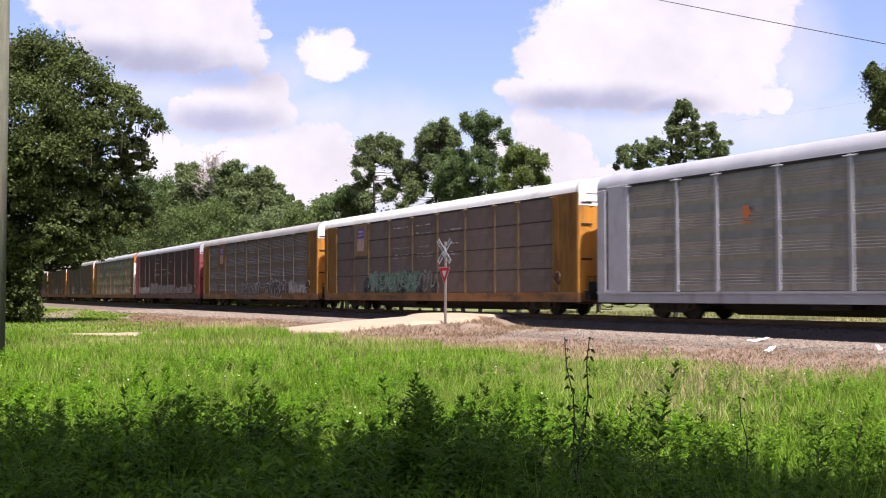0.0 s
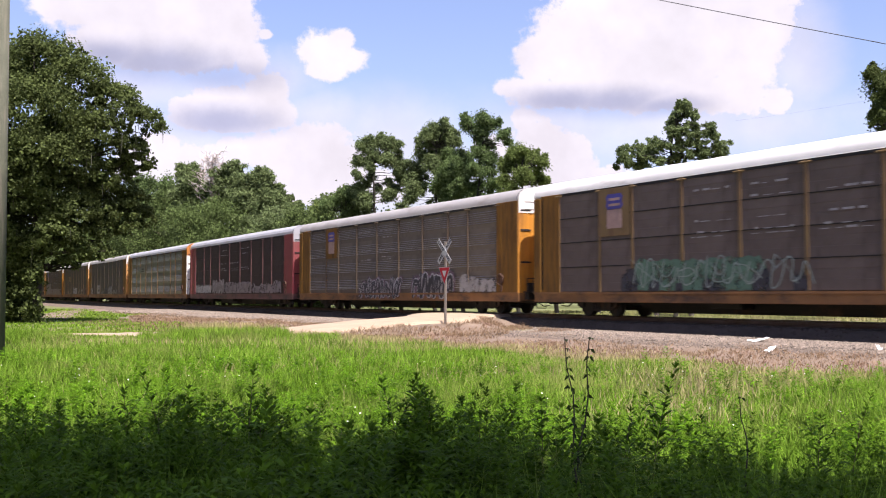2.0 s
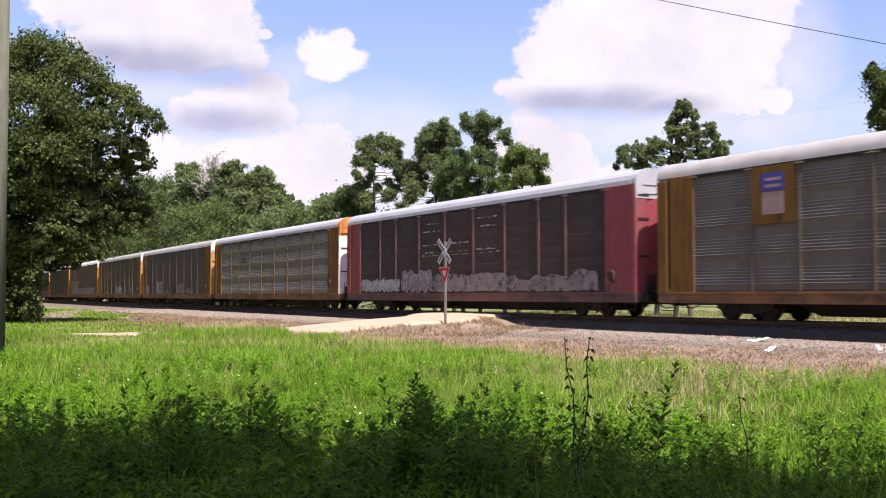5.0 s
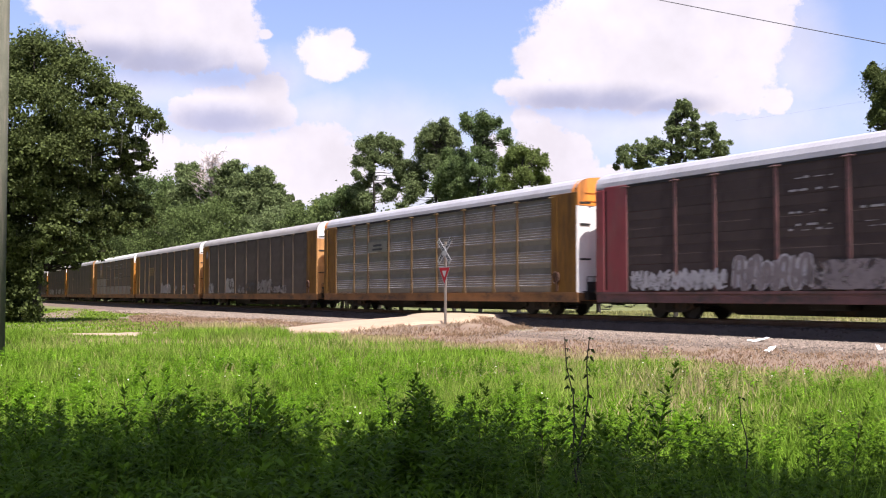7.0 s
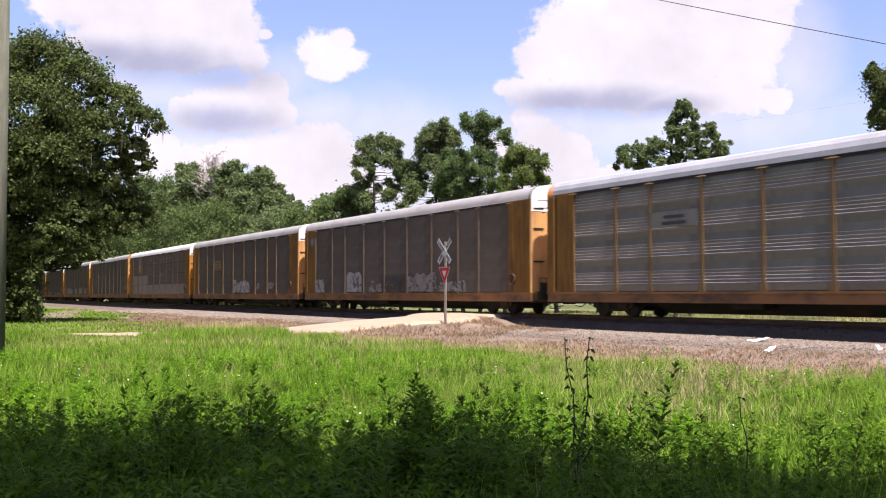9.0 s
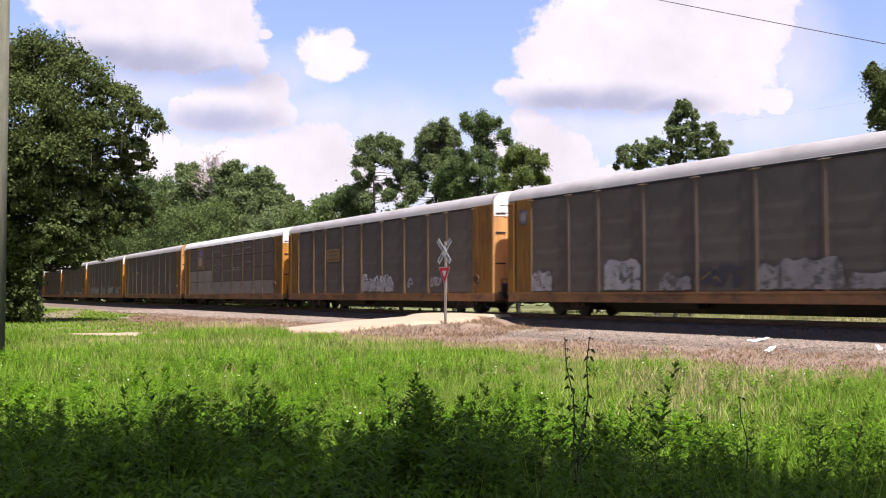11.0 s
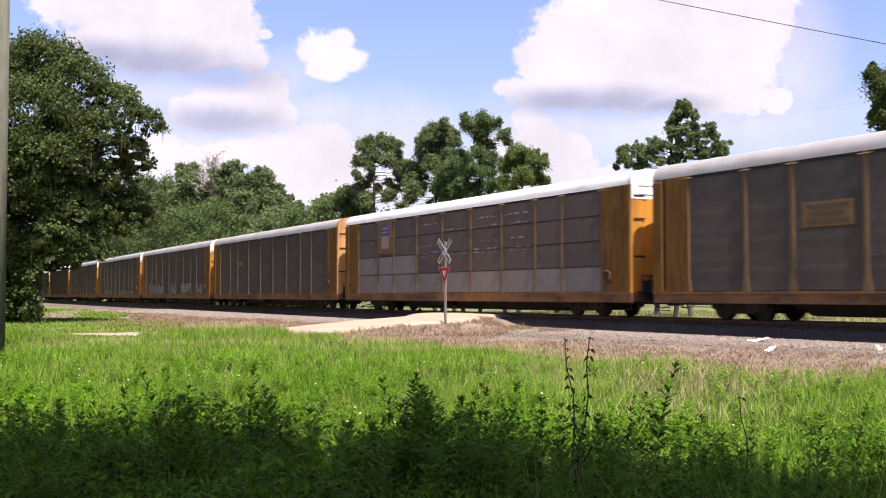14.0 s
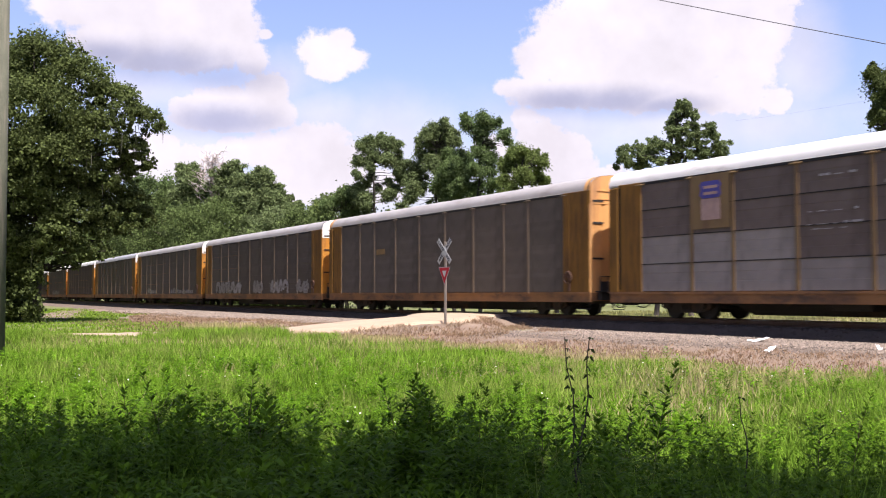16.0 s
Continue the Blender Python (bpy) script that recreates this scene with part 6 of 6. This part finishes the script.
# wispy seed heads where the meadow thins out
x, y, r, rng = scatter(190000, 12, 50, 1.0, 75)
d = from_track(x, y)
keep = (d < -10.4 + 0.8 * lumpy(x, y, 0.4, 1.5) + rng.normal(size=len(x)) * 0.8) & (d > -19 + 3.5 * rng.normal(size=len(x))) & (np.abs(x - ROAD_X - 1.2 * np.sin((y - 20) * 0.06)) > 2.7) & (rng.random(len(x)) < 0.7)
x, y, r = x[keep], y[keep], r[keep]
h = rng.uniform(0.14, 0.42, len(x)) * (1 - 0.5 * smoothstep(-13.5, -11.0, from_track(x, y)))
h = np.where(((x * RGT.x + y * RGT.y) / r < -0.25) & (r > 29), np.minimum(h, np.maximum(0.06, 1.5 * (1 - r / 43.0))), h)
blades("seed_grass", x, y, h, 0.004 + 0.00028 * r, "seedgrass", "pale wispy seeding grass at the meadow edge", 76, lean=0.3)
x, y, r, rng = scatter(90000, 30, 100, 1.0, 67, 0.46)
d = from_track(x, y)
keep = (d > 5.5) & (((x * RGT.x + y * RGT.y) / (x * FWD.x + y * FWD.y)) > 0.04)
blades("far_field_grass", x[keep], y[keep], rng.uniform(0.10, 0.32, keep.sum()), 0.012 + 0.0004 * r[keep], "farfield", "pale green field grass beyond the railway", 68)

# dry weeds on the shoulder of the road
rng = np.random.default_rng(72)
n = 16000
xw, yw = rng.uniform(-41.5, -33.6, n), rng.uniform(12.0, 25.4, n)
ok = np.array([a > road_centre(b) + 2.55 and float(from_track(a, b)) < -1.9 for a, b in zip(xw, yw)]) & (lumpy(xw, yw, 1.1, 5.0) > -0.55)
xw, yw = xw[ok], yw[ok]
n = len(xw)
zw = np.array([max(shoulder_z(a, b), float(ground_z(a, b)) + 0.02) for a, b in zip(xw, yw)])
blades("shoulder_weeds", xw, yw, rng.uniform(0.05, 0.2, n) * (1 + 0.7 * (lumpy(xw, yw, 1.9, 2.0) > 0.6)), np.full(n, 0.011), "drygrass", "dry brown weeds on the road shoulder", 73, lean=0.8, base_z=zw - 0.02)

# taller grass that half hides the road
xs_t, ys_t, hs_t = [], [], []
rng = np.random.default_rng(70)
for u0, u1, d0, d1, hh, cnt in ((-0.262, -0.150, 32, 39, 0.50, 9000), (-0.46, -0.385, 32, 37, 0.5, 4000), (-0.50, 0.0, 20, 30, 0.42, 14000), (-0.385, -0.255, 33, 37.5, 0.2, 4000), (-0.18, -0.10, 31, 37, 0.36, 4000), (-0.40, -0.358, 33, 38, 0.36, 1800), (-0.292, -0.262, 33, 38, 0.38, 1600)):
    uu, dd_ = rng.uniform(u0, u1, cnt), rng.uniform(d0, d1, cnt)
    xs_t.append((FWD.x + RGT.x * uu) * dd_), ys_t.append((FWD.y + RGT.y * uu) * dd_), hs_t.append(hh * rng.uniform(0.6, 1.2, cnt))
xs_t, ys_t, hs_t = np.concatenate(xs_t), np.concatenate(ys_t), np.concatenate(hs_t)
fr = 4200
uu, dd_ = np.where(rng.random(fr) < 0.7, rng.uniform(-0.39, -0.262, fr), -0.262 - np.abs(rng.normal(size=fr)) * 0.018), rng.uniform(36.5, 41.6, fr)
xs_t, ys_t = np.append(xs_t, (FWD.x + RGT.x * uu) * dd_), np.append(ys_t, (FWD.y + RGT.y * uu) * dd_)
hs_t = np.append(hs_t, rng.uniform(0.06, 0.21, fr) * (1 + 1.2 * smoothstep(-0.295, -0.262, uu)) * np.where(np.sin(uu * 160) > 0.2, 1.15, 0.85))
ok = np.abs(xs_t - ROAD_X - 1.2 * np.sin((ys_t - 20) * 0.06)) > 2.4
blades("tall_grass", xs_t[ok], ys_t[ok], hs_t[ok], np.full(ok.sum(), 0.014), "grass", "tall pale green grass beside the dirt road", 69)

# a bare dirt path under the oak
pv, prng = [], np.random.default_rng(44)
for i in range(31):
    q = i / 30
    cxp, cyp = -70 - 42 * q, 10.3 + 9.6 * q
    for k in range(5):
        yy = cyp + (k - 2) * (1.15 + 0.12 * prng.normal()) * (1.2 - 0.5 * q)
        pv.append((cxp, yy, float(ground_z(cxp, yy)) + (0.07 if 0 < k < 4 else -0.02)))
ids = np.arange(len(pv)).reshape(31, 5)
path = new("dirt_path", mesh_np("dirt_path", np.array(pv), np.stack([ids[:-1, :-1], ids[:-1, 1:], ids[1:, 1:], ids[1:, :-1]], -1).reshape(-1, 4), M["drysoil"]))
path.data.shade_smooth()
tagged(path, "bare brown dirt path beside the oak", "dirt path", kind="structure")

# loose ballast stones
rng = np.random.default_rng(71)
n = 85000
s = rng.uniform(-105, -12, n)
dd = -1.15 - np.abs(rng.normal(size=n)) * 2.3
dd = np.where(dd < -8.4, -1.5 - 6.5 * rng.random(n), dd)
xy = np.array([track(a, CENTRE_D + b)[:2] for a, b in zip(s, dd)])
bedz = np.interp(dd, [-8.4, -7.4, -6.2, -5.0, -4.0, -3.0, -2.1, -1.50, -1.30, -1.1], [0.055, 0.085, 0.11, 0.13, 0.145, 0.155, 0.17, 0.195, 0.54, 0.58])
rr = rng.uniform(0.015, 0.038, n) * (1 + 0.9 * smoothstep(-50, -95, s))
octa = np.array([(1, 0, 0), (0, 1, 0), (-1, 0, 0), (0, -1, 0), (0, 0, 0.8), (0, 0, -0.8)])
v = octa[None] * rr[:, None, None] * rng.uniform(0.65, 1.3, (n, 6, 1))
v = v + np.column_stack([xy, bedz + rr * 0.35])[:, None]
of = np.array([(0, 1, 4), (1, 2, 4), (2, 3, 4), (3, 0, 4), (1, 0, 5), (2, 1, 5), (3, 2, 5), (0, 3, 5)])
f = (np.arange(n)[:, None, None] * 6 + of[None]).reshape(-1, 3)
# stones close to the rail take the colour with the painted shade
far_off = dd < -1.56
for name_b, pick, mat_b, label_b in (("ballast_stones", far_off, "stone", "loose pinkish-grey ballast stones on the bed"), ("oily_stones", ~far_off, "oily_shaded_ballast", "oil-stained ballast stones beside the rail, train shade painted in")):
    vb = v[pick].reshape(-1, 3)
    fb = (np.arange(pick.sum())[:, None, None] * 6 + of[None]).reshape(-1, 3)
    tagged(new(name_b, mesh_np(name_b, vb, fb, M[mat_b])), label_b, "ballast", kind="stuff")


def weed_mesh(height, pairs, leaf_len, seed, droop=0.25, stem_r=0.006, branch=0):
    """Stem and leaf meshes of one tall weed, base at the origin."""
    rng = np.random.default_rng(seed)
    bm = bmesh.new()
    bend = rng.normal(size=2) * 0.06 * height
    pt = lambda u: Vector((bend[0] * u * u, bend[1] * u * u, height * u))
    tube(bm, [pt(i / 6) for i in range(7)], [stem_r * (1 - 0.13 * i) for i in range(7)], 5)
    lv, lf = [], []

    def leaf(p, ang, length, rise):
        d = Vector((math.cos(ang), math.sin(ang), rise)).normalized()
        length *= 1.2
        sd = Vector((-math.sin(ang), math.cos(ang), 0)) * length * 0.12
        k = len(lv)
        m1, m2 = p + d * length * 0.35, p + d * length * 0.72 - Vector((0, 0, length * droop * 0.3))
        e = p + d * length - Vector((0, 0, length * droop))
        lv.extend([p, m1 - sd, m1 + sd, m2 - sd * 0.8, m2 + sd * 0.8, e])
        lf.extend([(k, k + 1, k + 2), (k + 1, k + 3, k + 4), (k + 1, k + 4, k + 2), (k + 3, k + 5, k + 4)])

    for i in range(pairs):
        u = 0.22 + 0.78 * i / pairs
        a = i * 2.4 + rng.uniform(-0.4, 0.4)
        for q in range(2):
            leaf(pt(u), a + q * 3.14, leaf_len * (1.15 - 0.6 * u) * rng.uniform(0.7, 1.2), rng.uniform(0.2, 0.9))
    for b in range(branch):
        u = rng.uniform(0.3, 0.8)
        a = rng.uniform(0, 6.28)
        e = pt(u) + Vector((math.cos(a), math.sin(a), 1.3)) * height * 0.16
        rod(bm, pt(u), e, stem_r * 0.5, stem_r * 0.3, n=4, caps=False)
        for q in range(7):
            leaf(pt(u).lerp(e, 0.3 + 0.1 * q), q * 2.2 + a, leaf_len * 0.6, rng.uniform(0.1, 0.8))
    for q in range(5):
        leaf(pt(1.0), q * 1.26, leaf_len * 0.45, 1.2)
    stem = data_of(bm, "stem", M["stem"])
    leaves = mesh_np("leaves", np.array([tuple(p) for p in lv]), np.array(lf), M["weed"])
    return stem, leaves


WEEDS = [weed_mesh(h, p, l, sd, br, branch=bn) for h, p, l, sd, br, bn in
         ((1.0, 27, 0.19, 1, 0.35, 3), (0.85, 22, 0.21, 2, 0.5, 4), (1.15, 32, 0.17, 3, 0.25, 4), (0.7, 18, 0.22, 4, 0.6, 2), (0.95, 28, 0.16, 5, 0.15, 5))]


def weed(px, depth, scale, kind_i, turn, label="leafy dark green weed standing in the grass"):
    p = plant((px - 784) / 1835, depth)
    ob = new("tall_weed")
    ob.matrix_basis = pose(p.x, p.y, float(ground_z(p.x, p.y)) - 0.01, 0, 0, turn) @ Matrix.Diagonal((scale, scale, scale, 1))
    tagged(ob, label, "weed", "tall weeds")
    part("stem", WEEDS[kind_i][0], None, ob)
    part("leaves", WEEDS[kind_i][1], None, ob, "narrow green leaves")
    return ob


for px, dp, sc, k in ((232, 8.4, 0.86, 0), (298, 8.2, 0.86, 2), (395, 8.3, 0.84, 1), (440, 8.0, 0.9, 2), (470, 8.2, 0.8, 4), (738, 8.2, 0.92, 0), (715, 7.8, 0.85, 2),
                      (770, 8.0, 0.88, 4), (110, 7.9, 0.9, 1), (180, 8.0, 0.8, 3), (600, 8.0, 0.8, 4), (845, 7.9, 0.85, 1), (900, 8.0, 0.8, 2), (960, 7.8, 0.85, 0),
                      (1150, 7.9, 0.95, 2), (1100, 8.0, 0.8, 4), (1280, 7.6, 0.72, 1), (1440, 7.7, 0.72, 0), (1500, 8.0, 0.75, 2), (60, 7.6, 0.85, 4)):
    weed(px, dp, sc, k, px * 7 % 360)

# the thick stand of weeds in the shade
rng = np.random.default_rng(81)
V, F, off = [], [], 0
for j in range(1500):
    r = rng.uniform(4.2, 9.4)
    u = rng.uniform(-0.47, 0.47)
    p = plant(u, r)
    clump = 0.5 + 0.5 * math.sin(p.x * 2.1 + 1.0) * math.sin(p.y * 2.6 + 0.4) + 0.25 * math.sin(p.x * 5.1 + p.y * 3.3)
    if (r > 7.2 and rng.random() > 0.35 + 0.75 * clump) or (r > 7.4 and u > 0.16 and rng.random() < 0.7):
        continue
    stem, leaves = WEEDS[rng.integers(0, 5)]
    sc = rng.uniform(0.5, 0.8) * (0.75 + 0.4 * max(0.0, clump)) * (1.0 if u < 0.2 else 0.8)
    a = rng.uniform(0, 6.28)
    co = np.empty(len(leaves.vertices) * 3, np.float32)
    leaves.vertices.foreach_get("co", co)
    co = co.reshape(-1, 3) * sc
    rot = np.array([[math.cos(a), -math.sin(a), 0], [math.sin(a), math.cos(a), 0], [0, 0, 1]])
    co = co @ rot.T + np.array([p.x, p.y, float(ground_z(p.x, p.y)) - 0.02])
    fi = np.empty(len(leaves.polygons) * 3, np.int32)
    leaves.polygons.foreach_get("vertices", fi)
    V.append(co), F.append(fi.reshape(-1, 3) + off)
    off += len(co)
weed_bed = new("weed_bed", mesh_np("weed_bed", np.concatenate(V), np.concatenate(F), M["weed"]))
tagged(weed_bed, "thick bed of leafy weeds in deep shade", "weeds", kind="stuff")


V, F, off = [], [], 0
for j in range(1800):
    r = rng.uniform(8.5, 22.0)
    uh = rng.uniform(-0.47, 0.47)
    p = plant(uh, r)
    if float(from_track(p.x, p.y)) > -13 or (uh > 0.1 and rng.random() < 0.7):
        continue
    stem, leaves = WEEDS[rng.integers(0, 5)]
    sc = rng.uniform(0.25, 0.55)
    a = rng.uniform(0, 6.28)
    co = np.empty(len(leaves.vertices) * 3, np.float32)
    leaves.vertices.foreach_get("co", co)
    co = co.reshape(-1, 3) * np.array([sc * 1.5, sc * 1.5, sc])
    rot = np.array([[math.cos(a), -math.sin(a), 0], [math.sin(a), math.cos(a), 0], [0, 0, 1]])
    co = co @ rot.T + np.array([p.x, p.y, float(ground_z(p.x, p.y)) - 0.02])
    fi = np.empty(len(leaves.polygons) * 3, np.int32)
    leaves.polygons.foreach_get("vertices", fi)
    V.append(co), F.append(fi.reshape(-1, 3) + off)
    off += len(co)
herbs = new("meadow_herbs", mesh_np("meadow_herbs", np.concatenate(V), np.concatenate(F), M["herb"]))
tagged(herbs, "bright leafy herbs among the meadow grass", "weeds", kind="stuff")

# small white flower heads
rng = np.random.default_rng(91)
fx = []
for j in range(260):
    p = plant(rng.uniform(-0.45, 0.42), rng.uniform(9.5, 20))
    if math.sin(p.x * 0.9) * math.sin(p.y * 1.1 + 0.6) < 0.05:
        continue
    fx.append((p.x, p.y, float(ground_z(p.x, p.y)) + rng.uniform(0.25, 0.45)))
fp = np.array(fx)
v, f = leaf_quads(fp.repeat(3, axis=0), np.tile([0, 0, 1.5], (len(fp) * 3, 1)), 0.021, rng, 1.0)
tagged(new("meadow_flowers", mesh_np("meadow_flowers", v, f, M["flower"])), "tiny white flower heads in the grass", "flowers", kind="stuff")

# pale grass stems standing among the shaded weeds
x, y, r, rng = scatter(1300, 4.4, 7.6, 1.0, 97)
blades("shade_grass", x, y, rng.uniform(0.35, 0.85, len(x)), np.full(len(x), 0.0045), "grass", "thin grass stems among the shaded weeds", 98, lean=0.25)

# two tall thin stalks with sparse leaves close to the stand
def stalk(px, depth, height, lean, seed, nodes=12, r=0.0125):
    rng = np.random.default_rng(seed)
    p = plant((px - 784) / 1835, depth)
    ob = new("tall_stalk")
    ob.location = (p.x, p.y, float(ground_z(p.x, p.y)) - 0.01)
    tagged(ob, "tall thin dark weed stalk with sparse small leaves", "weed", "tall stalks")
    bm = bmesh.new()
    top = RGT * lean + Vector((0, 0, height))
    pts = [top * (i / 7) + Vector((0, 0, 0)) + RGT * (0.02 * math.sin(i * 1.7)) for i in range(8)]
    tube(bm, pts, [r * (1 - 0.088 * i) for i in range(8)], 5)
    lv, lf = [], []
    for i in range(nodes):
        u = 0.30 + 0.70 * i / (nodes - 1) + rng.uniform(-0.02, 0.0)
        q = top * u
        turn = rng.uniform(0, 3.14)
        for s in (0, 1, 2):
            a = turn + s * 3.14 + rng.uniform(-0.5, 0.5)
            d = (RGT * math.cos(a) + FWD * math.sin(a) + Vector((0, 0, rng.uniform(-0.7, 0.25)))).normalized()
            ln = rng.uniform(0.032, 0.066) * (1.25 - 0.5 * u) * (0.6 if s == 2 else 1.0)
            sd = d.cross(FWD + Vector((rng.normal(), rng.normal(), rng.normal())) * 0.4).normalized() * ln * 0.27
            k, sag = len(lv), Vector((0, 0, -ln * 0.35))
            lv.extend([q, q + d * ln * 0.45 + sd, q + d * ln + sag, q + d * ln * 0.45 - sd])
            lf.extend([(k, k + 1, k + 2), (k, k + 2, k + 3)])
    part("stem", bm, M["stalk"], ob)
    part("leaves", mesh_np("leaves", np.array([tuple(a) for a in lv]), np.array(lf), M["stalk_leaf"]), None, ob)


stalk(1028, 7.0, 1.36, -0.10, 1, 16, 0.009)
stalk(1012, 7.1, 1.36, 0.13, 2, 16, 0.009)
stalk(1325, 7.0, 0.95, -0.06, 3, 3, 0.008)

# ---------- crossing sign ----------
sx, sy = -37.2, 21.3
sign = new("crossbuck_sign")
sign.matrix_basis = pose(sx, sy, float(ground_z(sx, sy)), 0, 0, 0)
tagged(sign, "railway crossbuck and yield sign on a metal post", "road sign")
face = math.degrees(math.atan2(-sx, sy)) + 0.0
bm = bmesh.new()
box(bm, -0.055, -0.03, -0.3, 0.055, 0.03, 3.72, 0.01)
box(bm, 0.03, -0.05, -0.3, 0.055, 0.0, 3.72)
part("post", bm, M["galv"], sign, "grey metal post", at=pose(0, 0, 0, 0, 0, 20))
FACE_TURN = 4
for k, sgn in enumerate((-1, 1)):
    arm = bmesh.new()
    box(arm, -0.66, -0.006, -0.115, 0.66, 0.006, 0.115, 0.004)
    m = pose(0, -0.045 - 0.016 * k, 3.32, 0, 0, 0) @ pose(0, 0, 0, 0, sgn * 45, 0)
    board = part("crossbuck_arm", arm, M["sign_white"], sign, "white crossbuck board", at=pose(0, 0, 0, 0, 0, FACE_TURN) @ m)
    words = [("RAIL", -0.56, "L"), ("ROAD", 0.2, "L")] if k == 0 else [("CROSS", -0.60, "L"), ("ING", 0.24, "L")]
    for txt, x0, _ in words:
        cu = bpy.data.curves.new("letters", "FONT")
        cu.body, cu.size, cu.extrude, cu.offset = txt, 0.185, 0.001, 0.006
        cu.materials.append(M["sign_black"])
        tob = new("letters", cu)
        tob.parent = board
        tob.matrix_basis = pose(x0, -0.0085, -0.06, 90, 0, 0)
tri = bmesh.new()


def triangle(bm, r, y0, y1):
    pts = [(0, -r), (r * 0.866, r * 0.5), (-r * 0.866, r * 0.5)]
    a = [bm.verts.new((x, y0, z)) for x, z in pts]
    b = [bm.verts.new((x, y1, z)) for x, z in pts]
    bm.faces.new(a), bm.faces.new(b[::-1])
    for i in range(3):
        bm.faces.new((a[(i + 1) % 3], a[i], b[i], b[(i + 1) % 3]))


triangle(tri, 0.50, -0.052, -0.045)
yield_board = part("yield_board", tri, M["sign_white"], sign, "triangular yield board with a white rim", at=pose(0, 0, 2.42, 0, 0, FACE_TURN))
tri = bmesh.new()
triangle(tri, 0.455, -0.0555, -0.0525)
part("yield_field", tri, M["sign_red"], yield_board, "red field of the yield board")
tri = bmesh.new()
triangle(tri, 0.19, -0.0585, -0.056)
part("yield_centre", tri, M["sign_white"], yield_board, "white centre of the yield board")

# ---------- utility pole and overhead wire ----------
p = plant(-0.4292, 21.5)
bm = bmesh.new()
rod(bm, (0, 0, -0.5), (0, 0, 9.6), 0.165, 0.125, n=20)
pole = part("utility_pole", bm, M["wood_pole"], smooth=True)
pole.location = p
tagged(pole, "weathered grey wooden utility pole", "utility pole")


def wire(a, b, sag, r, label):
    cu = bpy.data.curves.new("overhead_wire", "CURVE")
    cu.dimensions, cu.bevel_depth = "3D", r
    sp = cu.splines.new("POLY")
    sp.points.add(24)
    for i in range(25):
        u = i / 24
        q = Vector(a).lerp(Vector(b), u) - Vector((0, 0, sag * 4 * u * (1 - u)))
        sp.points[i].co = (*q, 1)
    cu.materials.append(M["cable"])
    return tagged(new("overhead_wire", cu), label, "cable")


def aloft(px, py, depth):
    u, v = (px - 784) / 1835, (441 - py) / 1835
    up = Vector((0, 0, 1)) * math.cos(radians(PITCH)) - FWD * math.sin(radians(PITCH))
    ahead = FWD * math.cos(radians(PITCH)) + Vector((0, 0, 1)) * math.sin(radians(PITCH))
    return Vector(EYE) + (ahead + RGT * u + up * v) * depth


wire(aloft(640, -110, 24), aloft(1900, 140, 15), 0.06, 0.007, "thin dark overhead wire")
wire(aloft(1300, 214, 60), aloft(1800, 118, 60), 0.3, 0.0022, "thin far overhead wire")

# ---------- white scraps on the ballast ----------
for k, (px, py, w, d2) in enumerate(((1342, 606, 0.55, 0.3), (1362, 623, 0.3, 0.16), (1556, 620, 0.12, 0.06))):
    bm = bmesh.new()
    bmesh.ops.create_grid(bm, x_segments=6, y_segments=4, size=0.5)
    rs = random.Random(k)
    for v in bm.verts:
        v.co = Vector((v.co.x * w * 1.2, v.co.y * d2 * 1.3 + v.co.x * 0.1, 0.06 + 0.15 * max(0, v.co.x + 0.2) + rs.uniform(-0.03, 0.06)))
    bmesh.ops.solidify(bm, geom=bm.faces[:], thickness=0.008)
    q = Vector(EYE)
    way = aloft(px, py, 1.0) - q
    zt = 0.15
    hit = q + way * ((zt - q.z) / way.z)
    ob = part("litter_scrap", bm, M["paper"])
    ob.matrix_basis = pose(hit.x, hit.y, hit.z - 0.04, 0, 0, 40 + 50 * k)
    tagged(ob, "crumpled white scrap lying on the ballast", "litter", "litter")


# ---------- motion ----------
def motions():
    times = [i * 0.5 for i in range(33)]
    for n, car in enumerate(wagons):
        rows = []
        for t in times:
            s = -63.1 - PITCH_L * (n - 2) + travelled(t) - HALF_L
            x, y, a = track(s, HALF_W)
            rows.append((t, pose(x, y, RAIL_Z, 0, 0, a)))
        walk(car, rows)
    # every wheelset rolls with the train
    rolling = [(i / FPS, pose(0, 0, 0, 0, math.degrees(travelled(i / FPS) / 0.458) % 360, 0)) for i in range(481)]
    first = WHEELSETS[0]
    walk(first, rolling)
    for wheel in WHEELSETS[1:]:
        wheel.rotation_mode = "QUATERNION"
        wheel.animation_data_create()
        wheel.animation_data.action = first.animation_data.action
        wheel.animation_data.action_slot = first.animation_data.action_slot


motions()
